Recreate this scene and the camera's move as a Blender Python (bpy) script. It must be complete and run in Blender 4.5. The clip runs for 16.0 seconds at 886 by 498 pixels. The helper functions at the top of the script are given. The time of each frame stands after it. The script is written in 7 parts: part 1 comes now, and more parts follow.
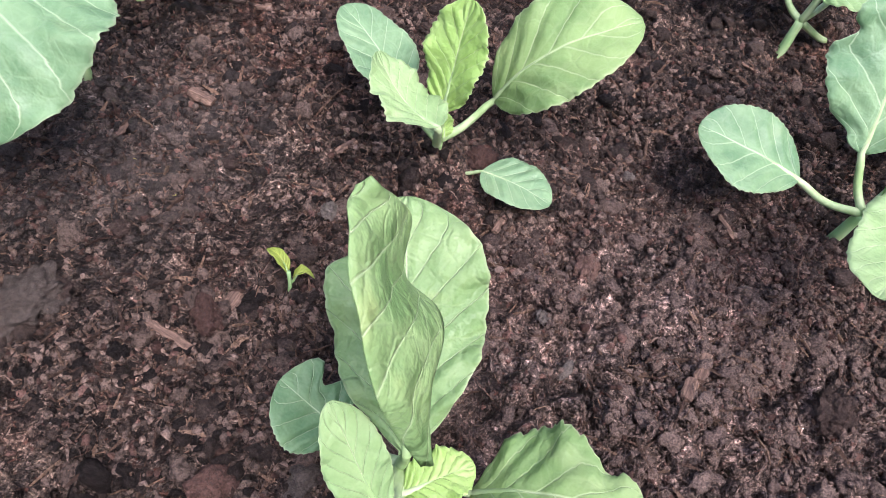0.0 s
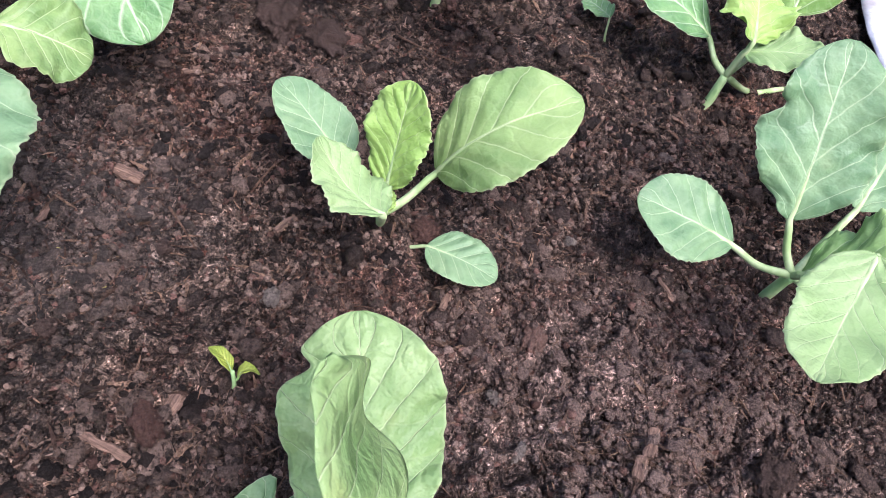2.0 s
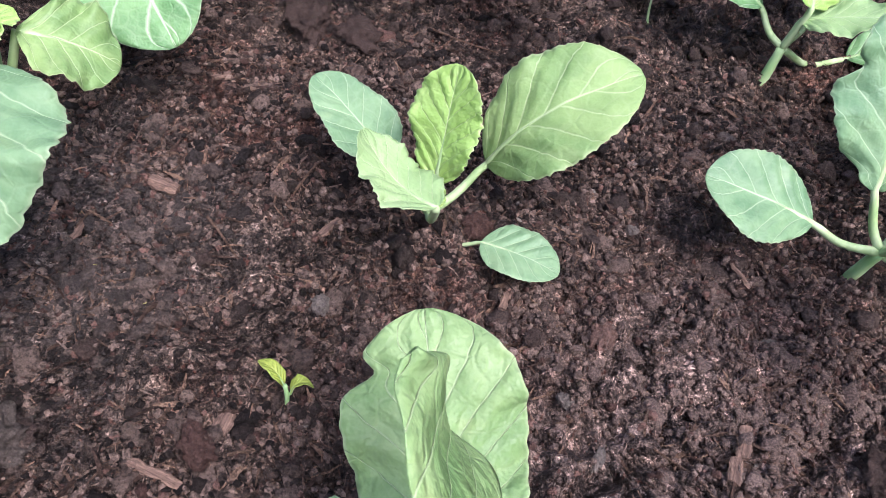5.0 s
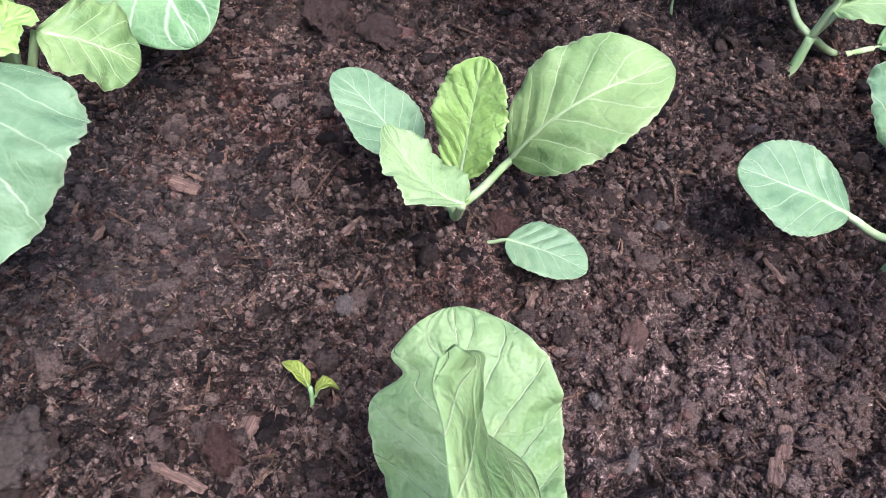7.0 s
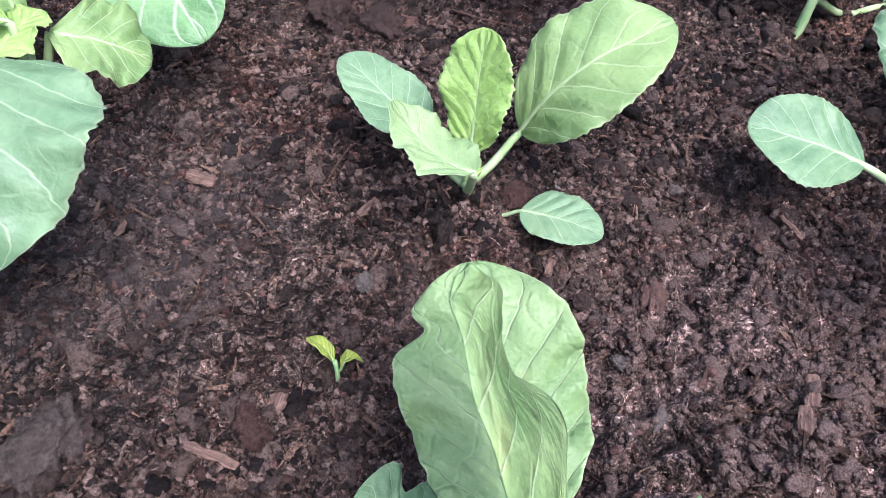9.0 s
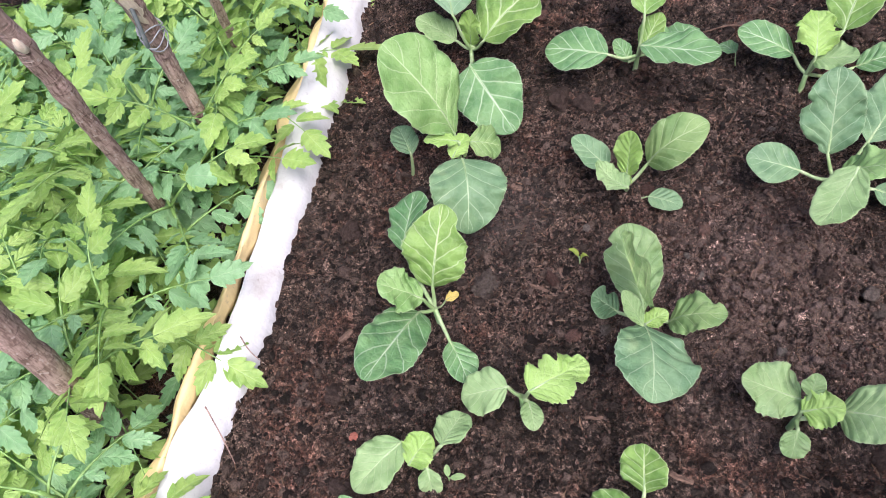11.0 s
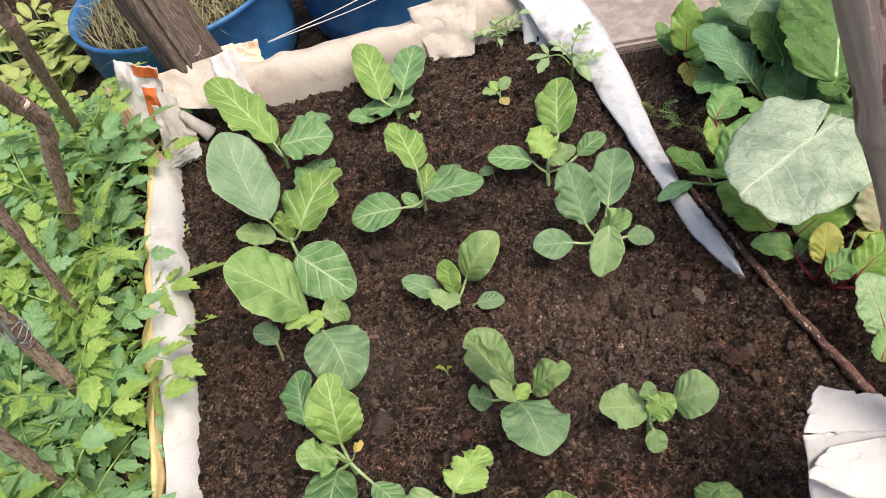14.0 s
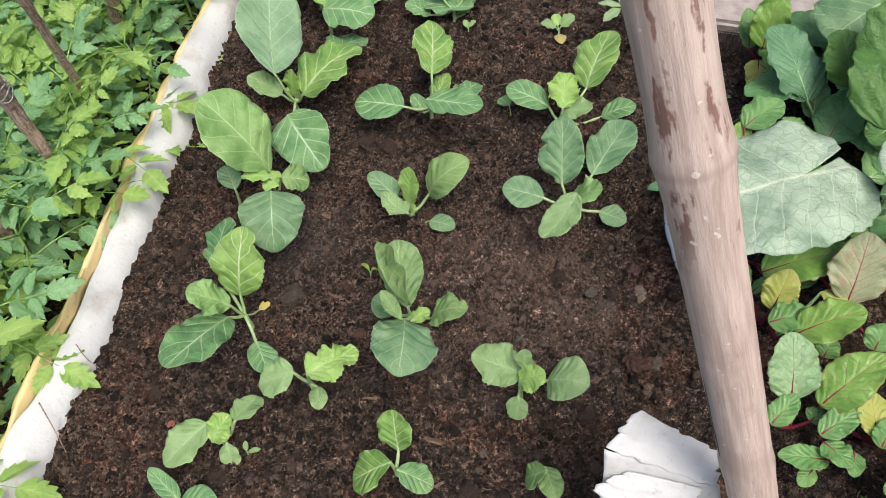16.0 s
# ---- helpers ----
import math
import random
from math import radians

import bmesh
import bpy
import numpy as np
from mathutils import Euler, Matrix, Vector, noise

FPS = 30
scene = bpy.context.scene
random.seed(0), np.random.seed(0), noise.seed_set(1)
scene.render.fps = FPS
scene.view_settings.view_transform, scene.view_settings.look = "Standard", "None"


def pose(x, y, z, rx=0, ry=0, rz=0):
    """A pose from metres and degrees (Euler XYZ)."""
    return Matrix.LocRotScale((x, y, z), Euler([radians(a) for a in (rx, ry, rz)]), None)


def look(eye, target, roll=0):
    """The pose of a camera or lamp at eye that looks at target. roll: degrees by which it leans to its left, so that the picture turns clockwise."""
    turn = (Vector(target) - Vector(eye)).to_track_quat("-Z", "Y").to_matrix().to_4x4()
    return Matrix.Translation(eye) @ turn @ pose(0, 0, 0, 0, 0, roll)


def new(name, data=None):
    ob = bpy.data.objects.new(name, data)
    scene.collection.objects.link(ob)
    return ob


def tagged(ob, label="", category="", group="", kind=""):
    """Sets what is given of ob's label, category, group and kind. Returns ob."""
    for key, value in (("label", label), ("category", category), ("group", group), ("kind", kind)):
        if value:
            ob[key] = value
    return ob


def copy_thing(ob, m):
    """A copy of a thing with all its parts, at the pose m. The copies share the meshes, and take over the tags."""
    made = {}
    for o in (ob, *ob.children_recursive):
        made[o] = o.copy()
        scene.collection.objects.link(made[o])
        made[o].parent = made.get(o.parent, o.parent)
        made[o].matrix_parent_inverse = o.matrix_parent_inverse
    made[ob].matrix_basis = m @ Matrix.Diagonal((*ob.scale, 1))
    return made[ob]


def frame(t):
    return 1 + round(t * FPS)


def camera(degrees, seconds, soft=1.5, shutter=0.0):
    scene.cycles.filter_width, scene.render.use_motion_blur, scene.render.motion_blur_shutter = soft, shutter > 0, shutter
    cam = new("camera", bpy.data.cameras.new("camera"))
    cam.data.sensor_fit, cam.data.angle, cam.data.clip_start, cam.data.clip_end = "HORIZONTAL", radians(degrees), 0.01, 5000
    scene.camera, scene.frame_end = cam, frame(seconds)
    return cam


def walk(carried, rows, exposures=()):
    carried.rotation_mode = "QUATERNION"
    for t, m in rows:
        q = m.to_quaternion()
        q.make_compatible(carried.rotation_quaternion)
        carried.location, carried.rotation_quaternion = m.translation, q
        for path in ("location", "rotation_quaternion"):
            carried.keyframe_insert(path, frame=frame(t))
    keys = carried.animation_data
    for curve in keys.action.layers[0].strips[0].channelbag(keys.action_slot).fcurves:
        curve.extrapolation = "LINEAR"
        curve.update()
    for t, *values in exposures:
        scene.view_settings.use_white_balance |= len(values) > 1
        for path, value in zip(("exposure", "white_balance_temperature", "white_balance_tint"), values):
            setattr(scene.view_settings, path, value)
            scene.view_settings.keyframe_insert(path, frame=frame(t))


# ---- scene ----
cam = camera(64.2, 16.0, 0.5)
PATH = [
    (0, (0.028, -0.307, 0.337), (-0.003, 0.854, -1.292), 14.0),
    (0.5, (0.014, -0.281, 0.356), (0.067, 0.886, -1.268), 17.2),
    (1, (0.008, -0.264, 0.358), (0.127, 0.925, -1.246), 19.8),
    (1.5, (0.011, -0.263, 0.36), (0.156, 0.922, -1.244), 20.2),
    (2, (0.007, -0.268, 0.358), (0.17, 0.922, -1.241), 19.7),
    (2.5, (0.007, -0.275, 0.353), (0.168, 0.913, -1.248), 18.4),
    (3, (0.004, -0.275, 0.347), (0.158, 0.92, -1.249), 17.4),
    (3.5, (0.003, -0.273, 0.335), (0.145, 0.94, -1.249), 16.2),
    (4, (-0.002, -0.265, 0.337), (0.127, 0.935, -1.258), 15.7),
    (4.5, (-0.005, -0.26, 0.335), (0.12, 0.94, -1.259), 15.3),
    (4.7, (-0.004, -0.261, 0.331), (0.098, 0.952, -1.256), 14.3),
    (7, (-0.008, -0.258, 0.319), (0.023, 0.952, -1.274), 10.7),
    (7.5, (-0.009, -0.262, 0.315), (0.007, 0.963, -1.266), 9.6),
    (8, (-0.01, -0.269, 0.309), (-0.001, 0.954, -1.274), 8.8),
    (8.5, (-0.013, -0.264, 0.311), (-0.012, 0.959, -1.272), 8.0),
    (9, (-0.004, -0.275, 0.31), (-0.029, 0.951, -1.269), 5.1),
    (9.5, (-0.009, -0.346, 0.363), (-0.213, 0.836, -1.237), 1.3),
    (10, (0.022, -0.364, 0.539), (-0.464, 0.561, -1.166), -8.0),
    (10.2, (-0.005, -0.428, 0.618), (-0.465, 0.473, -1.107), -9.5),
    (12.3, (-0.018, -0.662, 0.951), (-0.501, 0.481, -0.617), -27.2),
    (12.5, (-0.038, -0.654, 0.956), (-0.452, 0.504, -0.622), -27.0),
    (13, (-0.061, -0.633, 0.953), (-0.2, 0.609, -0.608), -21.9),
    (13.5, (-0.053, -0.659, 0.965), (-0.103, 0.667, -0.532), -20.7),
    (14, (-0.024, -0.704, 0.987), (0.025, 0.592, -0.536), -16.5),
    (14.5, (-0.044, -0.588, 0.955), (0.134, 0.622, -0.628), -11.5),
    (15, (-0.034, -0.55, 0.932), (0.189, 0.581, -0.703), -10.9),
    (15.5, (0.171, -0.635, 0.933), (0.161, 0.523, -0.697), -9.5),
    (16, (0.22, -0.721, 0.949), (-0.057, 0.412, -0.676), -8.4),
]
walk(cam, [(t, look(eye, target, roll)) for t, eye, target, roll in PATH], [(0, 1.32, 5750, 25), (4.5, 1.34, 5650, 25), (7, 1.36, 5500, 26.5), (9.2, 1.40, 5400, 26.5), (10.2, 1.08, 5600, 24.5), (12.3, 0.69, 6250, 18.5), (14, 0.51, 6750, 13.5), (15.5, 0.49, 6700, 11), (16, 0.47, 6250, 9)])

# ---- light ----
SUN_EL, SUN_AZ = 64.0, 138.0
world = bpy.data.worlds.new("overcast_sky")
scene.world = world
world.use_nodes = True
wn = world.node_tree
sky = wn.nodes.new("ShaderNodeTexSky")
sky.sky_type = "NISHITA"
sky.sun_disc = False
sky.sun_elevation, sky.sun_rotation = radians(SUN_EL), radians(SUN_AZ)
sky.air_density, sky.dust_density, sky.ozone_density = 1.0, 6.0, 1.0
back = wn.nodes["Background"]
wn.links.new(sky.outputs[0], back.inputs[0])
back.inputs[1].default_value = 0.145
sun = new("sun", bpy.data.lights.new("sun", "SUN"))
sun.data.energy, sun.data.angle, sun.data.color = 1.9, radians(32), (1.0, 0.95, 0.87)
_el, _az = radians(SUN_EL), radians(SUN_AZ)
sun.matrix_world = look((math.sin(_az) * math.cos(_el) * 5, math.cos(_az) * math.cos(_el) * 5, math.sin(_el) * 5), (0, 0, 0))


# ---- materials ----
class Nodes:
    """Short hand for building a node material."""

    def __init__(self, name, rough=0.6, spec=0.4):
        self.mat = bpy.data.materials.new(name)
        self.mat.use_nodes = True
        self.t = self.mat.node_tree
        self.b = self.t.nodes["Principled BSDF"]
        self.b.inputs["Roughness"].default_value = rough
        self.b.inputs["Specular IOR Level"].default_value = spec

    def n(self, kind, **values):
        nd = self.t.nodes.new(kind)
        for k, v in values.items():
            nd.inputs[k.replace("_", " ")].default_value = v
        return nd

    def link(self, a, b):
        self.t.links.new(a, b)

    def coord(self, what="Object"):
        return self.t.nodes.new("ShaderNodeTexCoord").outputs[what]

    def noise(self, scale, detail=4.0, rough=0.6, vec=None, stretch=None):
        nd = self.n("ShaderNodeTexNoise", Scale=scale, Detail=detail, Roughness=rough)
        vec = vec or self.coord()
        if stretch:
            mp = self.t.nodes.new("ShaderNodeMapping")
            mp.inputs["Scale"].default_value = stretch
            self.link(vec, mp.inputs["Vector"])
            vec = mp.outputs[0]
        self.link(vec, nd.inputs["Vector"])
        return nd.outputs["Fac"]

    def ramp(self, fac, stops):
        nd = self.t.nodes.new("ShaderNodeValToRGB")
        els = nd.color_ramp.elements
        while len(els) < len(stops):
            els.new(0.5)
        for e, (p, c) in zip(els, stops):
            e.position = p
            e.color = (*c, 1) if len(c) == 3 else c
        self.link(fac, nd.inputs["Fac"])
        return nd.outputs["Color"]

    def mix(self, fac, a, b, mode="MIX"):
        nd = self.t.nodes.new("ShaderNodeMix")
        nd.data_type, nd.blend_type = "RGBA", mode
        for v, i in ((fac, 0), (a, 6), (b, 7)):
            if isinstance(v, (int, float)):
                nd.inputs[i].default_value = v
            elif isinstance(v, tuple):
                nd.inputs[i].default_value = (*v, 1)
            else:
                self.link(v, nd.inputs[i])
        return nd.outputs[2]

    def math(self, op, a, b=0.0, c=0.0, clamp=False):
        nd = self.t.nodes.new("ShaderNodeMath")
        nd.operation, nd.use_clamp = op, clamp
        for i, v in enumerate((a, b, c)):
            if isinstance(v, (int, float)):
                nd.inputs[i].default_value = v
            else:
                self.link(v, nd.inputs[i])
        return nd.outputs[0]

    def step(self, v, lo, hi, a=0.0, b=1.0):
        nd = self.n("ShaderNodeMapRange", From_Min=lo, From_Max=hi, To_Min=a, To_Max=b)
        nd.interpolation_type = "SMOOTHSTEP"
        self.link(v, nd.inputs["Value"])
        return nd.outputs[0]

    def random(self):
        return self.t.nodes.new("ShaderNodeObjectInfo").outputs["Random"]

    def island(self):
        return self.t.nodes.new("ShaderNodeNewGeometry").outputs["Random Per Island"]

    def bump(self, height, dist, strength=1.0, normal=None):
        nd = self.n("ShaderNodeBump", Strength=strength, Distance=dist)
        self.link(height, nd.inputs["Height"])
        if normal:
            self.link(normal, nd.inputs["Normal"])
        return nd.outputs[0]

    def done(self, color, normal=None, rough=None):
        if isinstance(color, tuple):
            self.b.inputs["Base Color"].default_value = (*color, 1)
        else:
            self.link(color, self.b.inputs["Base Color"])
        if normal:
            self.link(normal, self.b.inputs["Normal"])
        if rough:
            self.link(rough, self.b.inputs["Roughness"])
        return self.mat


def patch_mask(m, c, at, inner, outer):
    """A soft-edged patch of ground round a point, with a ragged outline."""
    sub = m.t.nodes.new("ShaderNodeVectorMath")
    sub.operation = "DISTANCE"
    m.link(c, sub.inputs[0])
    sub.inputs[1].default_value = at
    d = m.math("ADD", sub.outputs["Value"], m.math("MULTIPLY", m.math("SUBTRACT", m.noise(14, 4, 0.6, c), 0.5), 0.16))
    return m.step(d, inner, outer, 1.0, 0.0)


def dry_and_lit(m, c, col, fine, amount):
    """Drier ground: a grey crust beside the middle row and reddish dust near the branch, both also lightened where more
    light should fall.
    """
    f = m.step(fine, 0.36, 0.66)
    # grey crust, its colour paled to offset the leaf shadow falling here
    col = m.mix(m.math("MULTIPLY", patch_mask(m, c, (-0.205, -0.045, 0), 0.04, 0.13), amount * 0.6), col, m.mix(f, (0.032, 0.028, 0.026), (0.160, 0.138, 0.126)))
    # reddish dust, with brighter sunlit soil painted into the same patch
    return m.mix(m.math("MULTIPLY", patch_mask(m, c, (0.175, -0.150, 0), 0.06, 0.24), amount), col, m.mix(f, (0.060, 0.043, 0.037), (0.300, 0.222, 0.188)))


PEAT = (1.16, 1.13, 1.07)


def soil_material():
    m = Nodes("soil", 0.85, 0.14)
    c = m.coord()
    big = m.noise(7, 3, 0.6, c)
    mid = m.noise(120, 5, 0.8, c)
    fine = m.noise(620, 6, 0.9, c)
    a = m.ramp(mid, [(0.38, (0.0060, 0.0050, 0.0043)), (0.50, (0.0500, 0.0365, 0.0290)), (0.64, (0.1900, 0.1400, 0.1080))])
    b = m.ramp(fine, [(0.40, (0.0036, 0.0032, 0.0028)), (0.49, (0.0400, 0.0285, 0.0228)), (0.57, (0.1500, 0.1080, 0.0840)), (0.66, (0.4000, 0.3100, 0.2480))])
    col = m.mix(0.6, a, b)
    # reddish peat patches, then the drier ground with its painted brightness
    col = m.mix(m.step(big, 0.48, 0.64, 0, 0.65), col, m.mix(fine, (0.0330, 0.0175, 0.0125), (0.2000, 0.1020, 0.0720)))
    col = dry_and_lit(m, c, col, fine, 0.85)
    # damp dark hollows
    col = m.mix(m.step(m.noise(19, 4, 0.65, c), 0.52, 0.64, 0, 0.65), col, m.mix(fine, (0.004, 0.0036, 0.0034), (0.060, 0.050, 0.046)))
    # crumbs: rounded grains of three sizes, each with its own tone
    warp = m.n("ShaderNodeTexNoise", Scale=300.0)
    m.link(c, warp.inputs["Vector"])
    shift = m.t.nodes.new("ShaderNodeVectorMath")
    shift.operation = "MULTIPLY_ADD"
    shift.inputs[1].default_value = (0.004, 0.004, 0.004)
    m.link(warp.outputs["Color"], shift.inputs[0])
    m.link(c, shift.inputs[2])
    grains = []
    for size, lo, hi in ((260.0, 0.38, 1.95), (640.0, 0.42, 1.9), (120.0, 0.9, 1.1)):
        cell = m.n("ShaderNodeTexVoronoi", Scale=size)
        m.link(shift.outputs[0], cell.inputs["Vector"])
        tone = m.t.nodes.new("ShaderNodeSeparateColor")
        m.link(cell.outputs["Color"], tone.inputs[0])
        g = m.step(m.math("POWER", tone.outputs[0], 1.5), 0.0, 1.0, lo, hi)
        grey = m.t.nodes.new("ShaderNodeCombineColor")
        for k in range(3):
            m.link(g, grey.inputs[k])
        col = m.mix(0.8, col, grey.outputs[0], "MULTIPLY")
        grains.append(m.math("SUBTRACT", 1.0, cell.outputs["Distance"]))
    lumps = m.noise(48, 4, 0.7, c)
    col = m.mix(0.75, col, m.ramp(lumps, [(0.38, (0.22, 0.22, 0.22)), (0.52, (1.0, 1.0, 1.0)), (0.62, (2.3, 2.3, 2.3))]), "MULTIPLY")
    red = m.noise(230, 2, 0.5, c)
    col = m.mix(m.step(red, 0.62, 0.72, 0, 0.6), col, (0.130, 0.050, 0.034))
    col = m.mix(1.0, col, PEAT, "MULTIPLY")
    nrm = m.bump(fine, 0.0032, 1.0)
    nrm = m.bump(mid, 0.006, 0.9, nrm)
    nrm = m.bump(grains[0], 0.0036, 1.0, nrm)
    nrm = m.bump(grains[1], 0.0016, 1.0, nrm)
    nrm = m.bump(grains[2], 0.0070, 0.8, nrm)
    damp = m.step(m.noise(24, 4, 0.7, c), 0.38, 0.66, 0.42, 0.9)
    return m.done(col, nrm, damp)


def crumb_material(name, dark, light):
    m = Nodes(name, 0.85, 0.14)
    f = m.noise(900, 5, 0.8)
    isl = m.math("POWER", m.island(), 2.0)
    col = m.mix(isl, dark, light)
    col = m.mix(m.math("MULTIPLY", m.step(f, 0.44, 0.72, 0, 0.6), isl), col, tuple(x * 1.7 for x in light))
    col = m.mix(m.step(m.noise(420, 5, 0.8), 0.41, 0.54, 0.65, 0.0), col, tuple(x * 0.4 for x in dark))
    if name in ("soil_crumb", "small_clod"):
        col = dry_and_lit(m, m.coord(), col, f, 0.72)
    col = m.mix(1.0, col, PEAT, "MULTIPLY")
    g = m.noise(330, 4, 0.75)
    return m.done(col, m.bump(f, 0.0018, 1.0, m.bump(g, 0.0040, 1.0)), m.step(m.noise(31, 3, 0.65), 0.40, 0.64, 0.5, 0.9))


WAX = (1.10, 1.05, 1.26)


def leaf_material(name, dark, light, vein, laterals=5.0, rugose=0.0016, rough=0.5, patch=(0.40, 0.50, 0.20), trans=0.30, vein_w=1.0, spot=0.25, cells=None):
    """A leaf blade: midrib and side veins follow the blade's own u (along) and v (across)."""
    m = Nodes(name, rough, 0.32)
    uv = m.t.nodes.new("ShaderNodeUVMap")
    sep = m.t.nodes.new("ShaderNodeSeparateXYZ")
    m.link(uv.outputs[0], sep.inputs[0])
    c = m.coord()
    wob = m.math("MULTIPLY", m.math("SUBTRACT", m.noise(22, 3, 0.55, c), 0.5), 0.10)
    u = m.math("ADD", sep.outputs[0], wob)
    v = m.math("MULTIPLY_ADD", sep.outputs[1], 2.0, -1.0)
    v = m.math("ADD", v, m.math("MULTIPLY", wob, 0.35))
    av = m.math("ABSOLUTE", v)
    side = m.math("MULTIPLY", m.math("SIGN", v), 0.23)
    # midrib, tapering to the tip
    mw = m.math("MULTIPLY_ADD", sep.outputs[0], -0.022 * vein_w, 0.038 * vein_w)
    mid = m.math("SUBTRACT", 1.0, m.math("DIVIDE", av, mw), clamp=True)
    # side veins sweep towards the tip
    sweep = m.math("MULTIPLY", m.math("POWER", av, 0.85), 0.34)
    q = m.math("ADD", m.math("MULTIPLY", m.math("SUBTRACT", u, sweep), laterals), side)
    d = m.math("ABSOLUTE", m.math("SUBTRACT", m.math("FRACT", q), 0.5))
    lw = m.math("MULTIPLY_ADD", av, -0.034 * vein_w, 0.058 * vein_w)
    lat = m.math("SUBTRACT", 1.0, m.math("DIVIDE", d, lw), clamp=True)
    # the net of small veins
    vor = m.n("ShaderNodeTexVoronoi", Scale=150.0)
    vor.feature = "DISTANCE_TO_EDGE"
    m.link(c, vor.inputs["Vector"])
    net = m.step(vor.outputs["Distance"], 0.0, 0.10, 1.0, 0.0)
    vor2 = m.n("ShaderNodeTexVoronoi", Scale=62.0)
    vor2.feature = "DISTANCE_TO_EDGE"
    warp = m.n("ShaderNodeTexNoise", Scale=40.0)
    m.link(c, warp.inputs["Vector"])
    shift = m.t.nodes.new("ShaderNodeVectorMath")
    shift.operation = "MULTIPLY_ADD"
    shift.inputs[1].default_value = (0.012, 0.012, 0.012)
    m.link(warp.outputs["Color"], shift.inputs[0])
    m.link(c, shift.inputs[2])
    m.link(shift.outputs[0], vor2.inputs["Vector"])
    net2 = m.step(vor2.outputs["Distance"], 0.0, 0.075, 1.0, 0.0)
    veins = m.math("MAXIMUM", m.math("MULTIPLY", mid, 1.0), m.math("MULTIPLY", lat, 0.62))
    veins = m.math("MAXIMUM", veins, m.math("MULTIPLY", net2, 0.09))
    veins = m.math("MAXIMUM", veins, m.math("MULTIPLY", net, 0.05))
    blot = m.noise(26, 4, 0.62, c)
    col = m.mix(m.step(blot, 0.36, 0.66), dark, light)
    col = m.mix(m.math("MULTIPLY", m.random(), 0.35), col, light)
    spots = m.step(m.noise(34, 2, 0.5, c), 0.60, 0.74, 0, spot)
    col = m.mix(spots, col, patch)
    grain = m.noise(900, 2, 0.6, c)
    col = m.mix(m.math("MULTIPLY", grain, 0.25), col, tuple(min(1, x * 1.35) for x in light))
    # paler tissue along the midrib, in a ragged band
    halo = m.math("ADD", av, m.math("MULTIPLY", m.math("SUBTRACT", blot, 0.5), 0.5))
    col = m.mix(m.step(halo, 0.02, 0.34, 0.34, 0), col, tuple(min(1, x * 1.22) for x in light))
    edge = m.step(av, 0.955, 1.0, 0, 0.45)
    col = m.mix(edge, col, vein)
    if cells:
        col = m.mix(m.step(m.noise(9, 3, 0.6, c), 0.42, 0.62, 0, 0.6), col, tuple(min(1, x * 1.45) for x in light))
        col = m.mix(m.math("MULTIPLY", net2, 0.42), col, cells)
    col = m.mix(veins, col, vein)
    col = m.mix(1.0, col, WAX, "MULTIPLY")
    h = m.math("SUBTRACT", m.math("MULTIPLY", m.noise(95, 3, 0.55, c), 0.9), m.math("MAXIMUM", m.math("MULTIPLY", m.math("MAXIMUM", mid, lat), 0.10), m.math("MULTIPLY", net2, 0.06)))
    nrm = m.bump(h, rugose, 0.9)
    # the blade swells between its side veins
    nrm = m.bump(m.math("MULTIPLY", m.step(d, 0.0, 0.42), m.step(av, 0.0, 0.16)), rugose * 0.5, 0.35, nrm)
    m.done(col, nrm, m.step(m.noise(60, 3, 0.6, c), 0.3, 0.7, rough - 0.14, rough + 0.1))
    # light that comes through the blade
    tr = m.t.nodes.new("ShaderNodeBsdfTranslucent")
    m.link(m.mix(0.4, col, (0.42, 0.62, 0.14)), tr.inputs["Color"])
    m.link(nrm, tr.inputs["Normal"])
    ms = m.t.nodes.new("ShaderNodeMixShader")
    ms.inputs[0].default_value = trans
    m.link(m.b.outputs[0], ms.inputs[1])
    m.link(tr.outputs[0], ms.inputs[2])
    m.link(ms.outputs[0], m.t.nodes["Material Output"].inputs["Surface"])
    return m.mat


def stalk_material(name, a, b):
    m = Nodes(name, 0.45, 0.4)
    f = m.noise(70, 3, 0.6, stretch=(1, 1, 0.3))
    return m.done(m.mix(m.step(f, 0.35, 0.65), a, b), m.bump(f, 0.0006, 0.5))


def sack_material(name, base, stain, amount=0.5, weave=2.2):
    """Woven plastic sack: a fine weave, creases and soil stains."""
    m = Nodes(name, 0.55, 0.35)
    c = m.coord()
    w1 = m.n("ShaderNodeTexWave", Scale=weave * 100)
    w2 = m.n("ShaderNodeTexWave", Scale=weave * 100)
    w1.bands_direction, w2.bands_direction = "Y", "Z"
    m.link(c, w1.inputs["Vector"]), m.link(c, w2.inputs["Vector"])
    wv = m.math("ADD", w1.outputs["Fac"], w2.outputs["Fac"])
    s = m.noise(13, 5, 0.65, c)
    s2 = m.noise(90, 4, 0.7, c)
    col = m.mix(m.step(s, 0.50, 0.72, 0, amount), base, stain)
    col = m.mix(m.step(s2, 0.58, 0.74, 0, amount * 0.6), col, tuple(x * 0.5 for x in stain))
    fold = m.math("ABSOLUTE", m.math("SUBTRACT", m.noise(24, 3, 0.55, c), 0.5))
    nrm = m.bump(fold, 0.009, 0.7)
    nrm = m.bump(m.noise(60, 4, 0.6, c), 0.0018, 0.5, nrm)
    nrm = m.bump(wv, 0.0002, 0.12, nrm)
    return m.done(col, nrm)


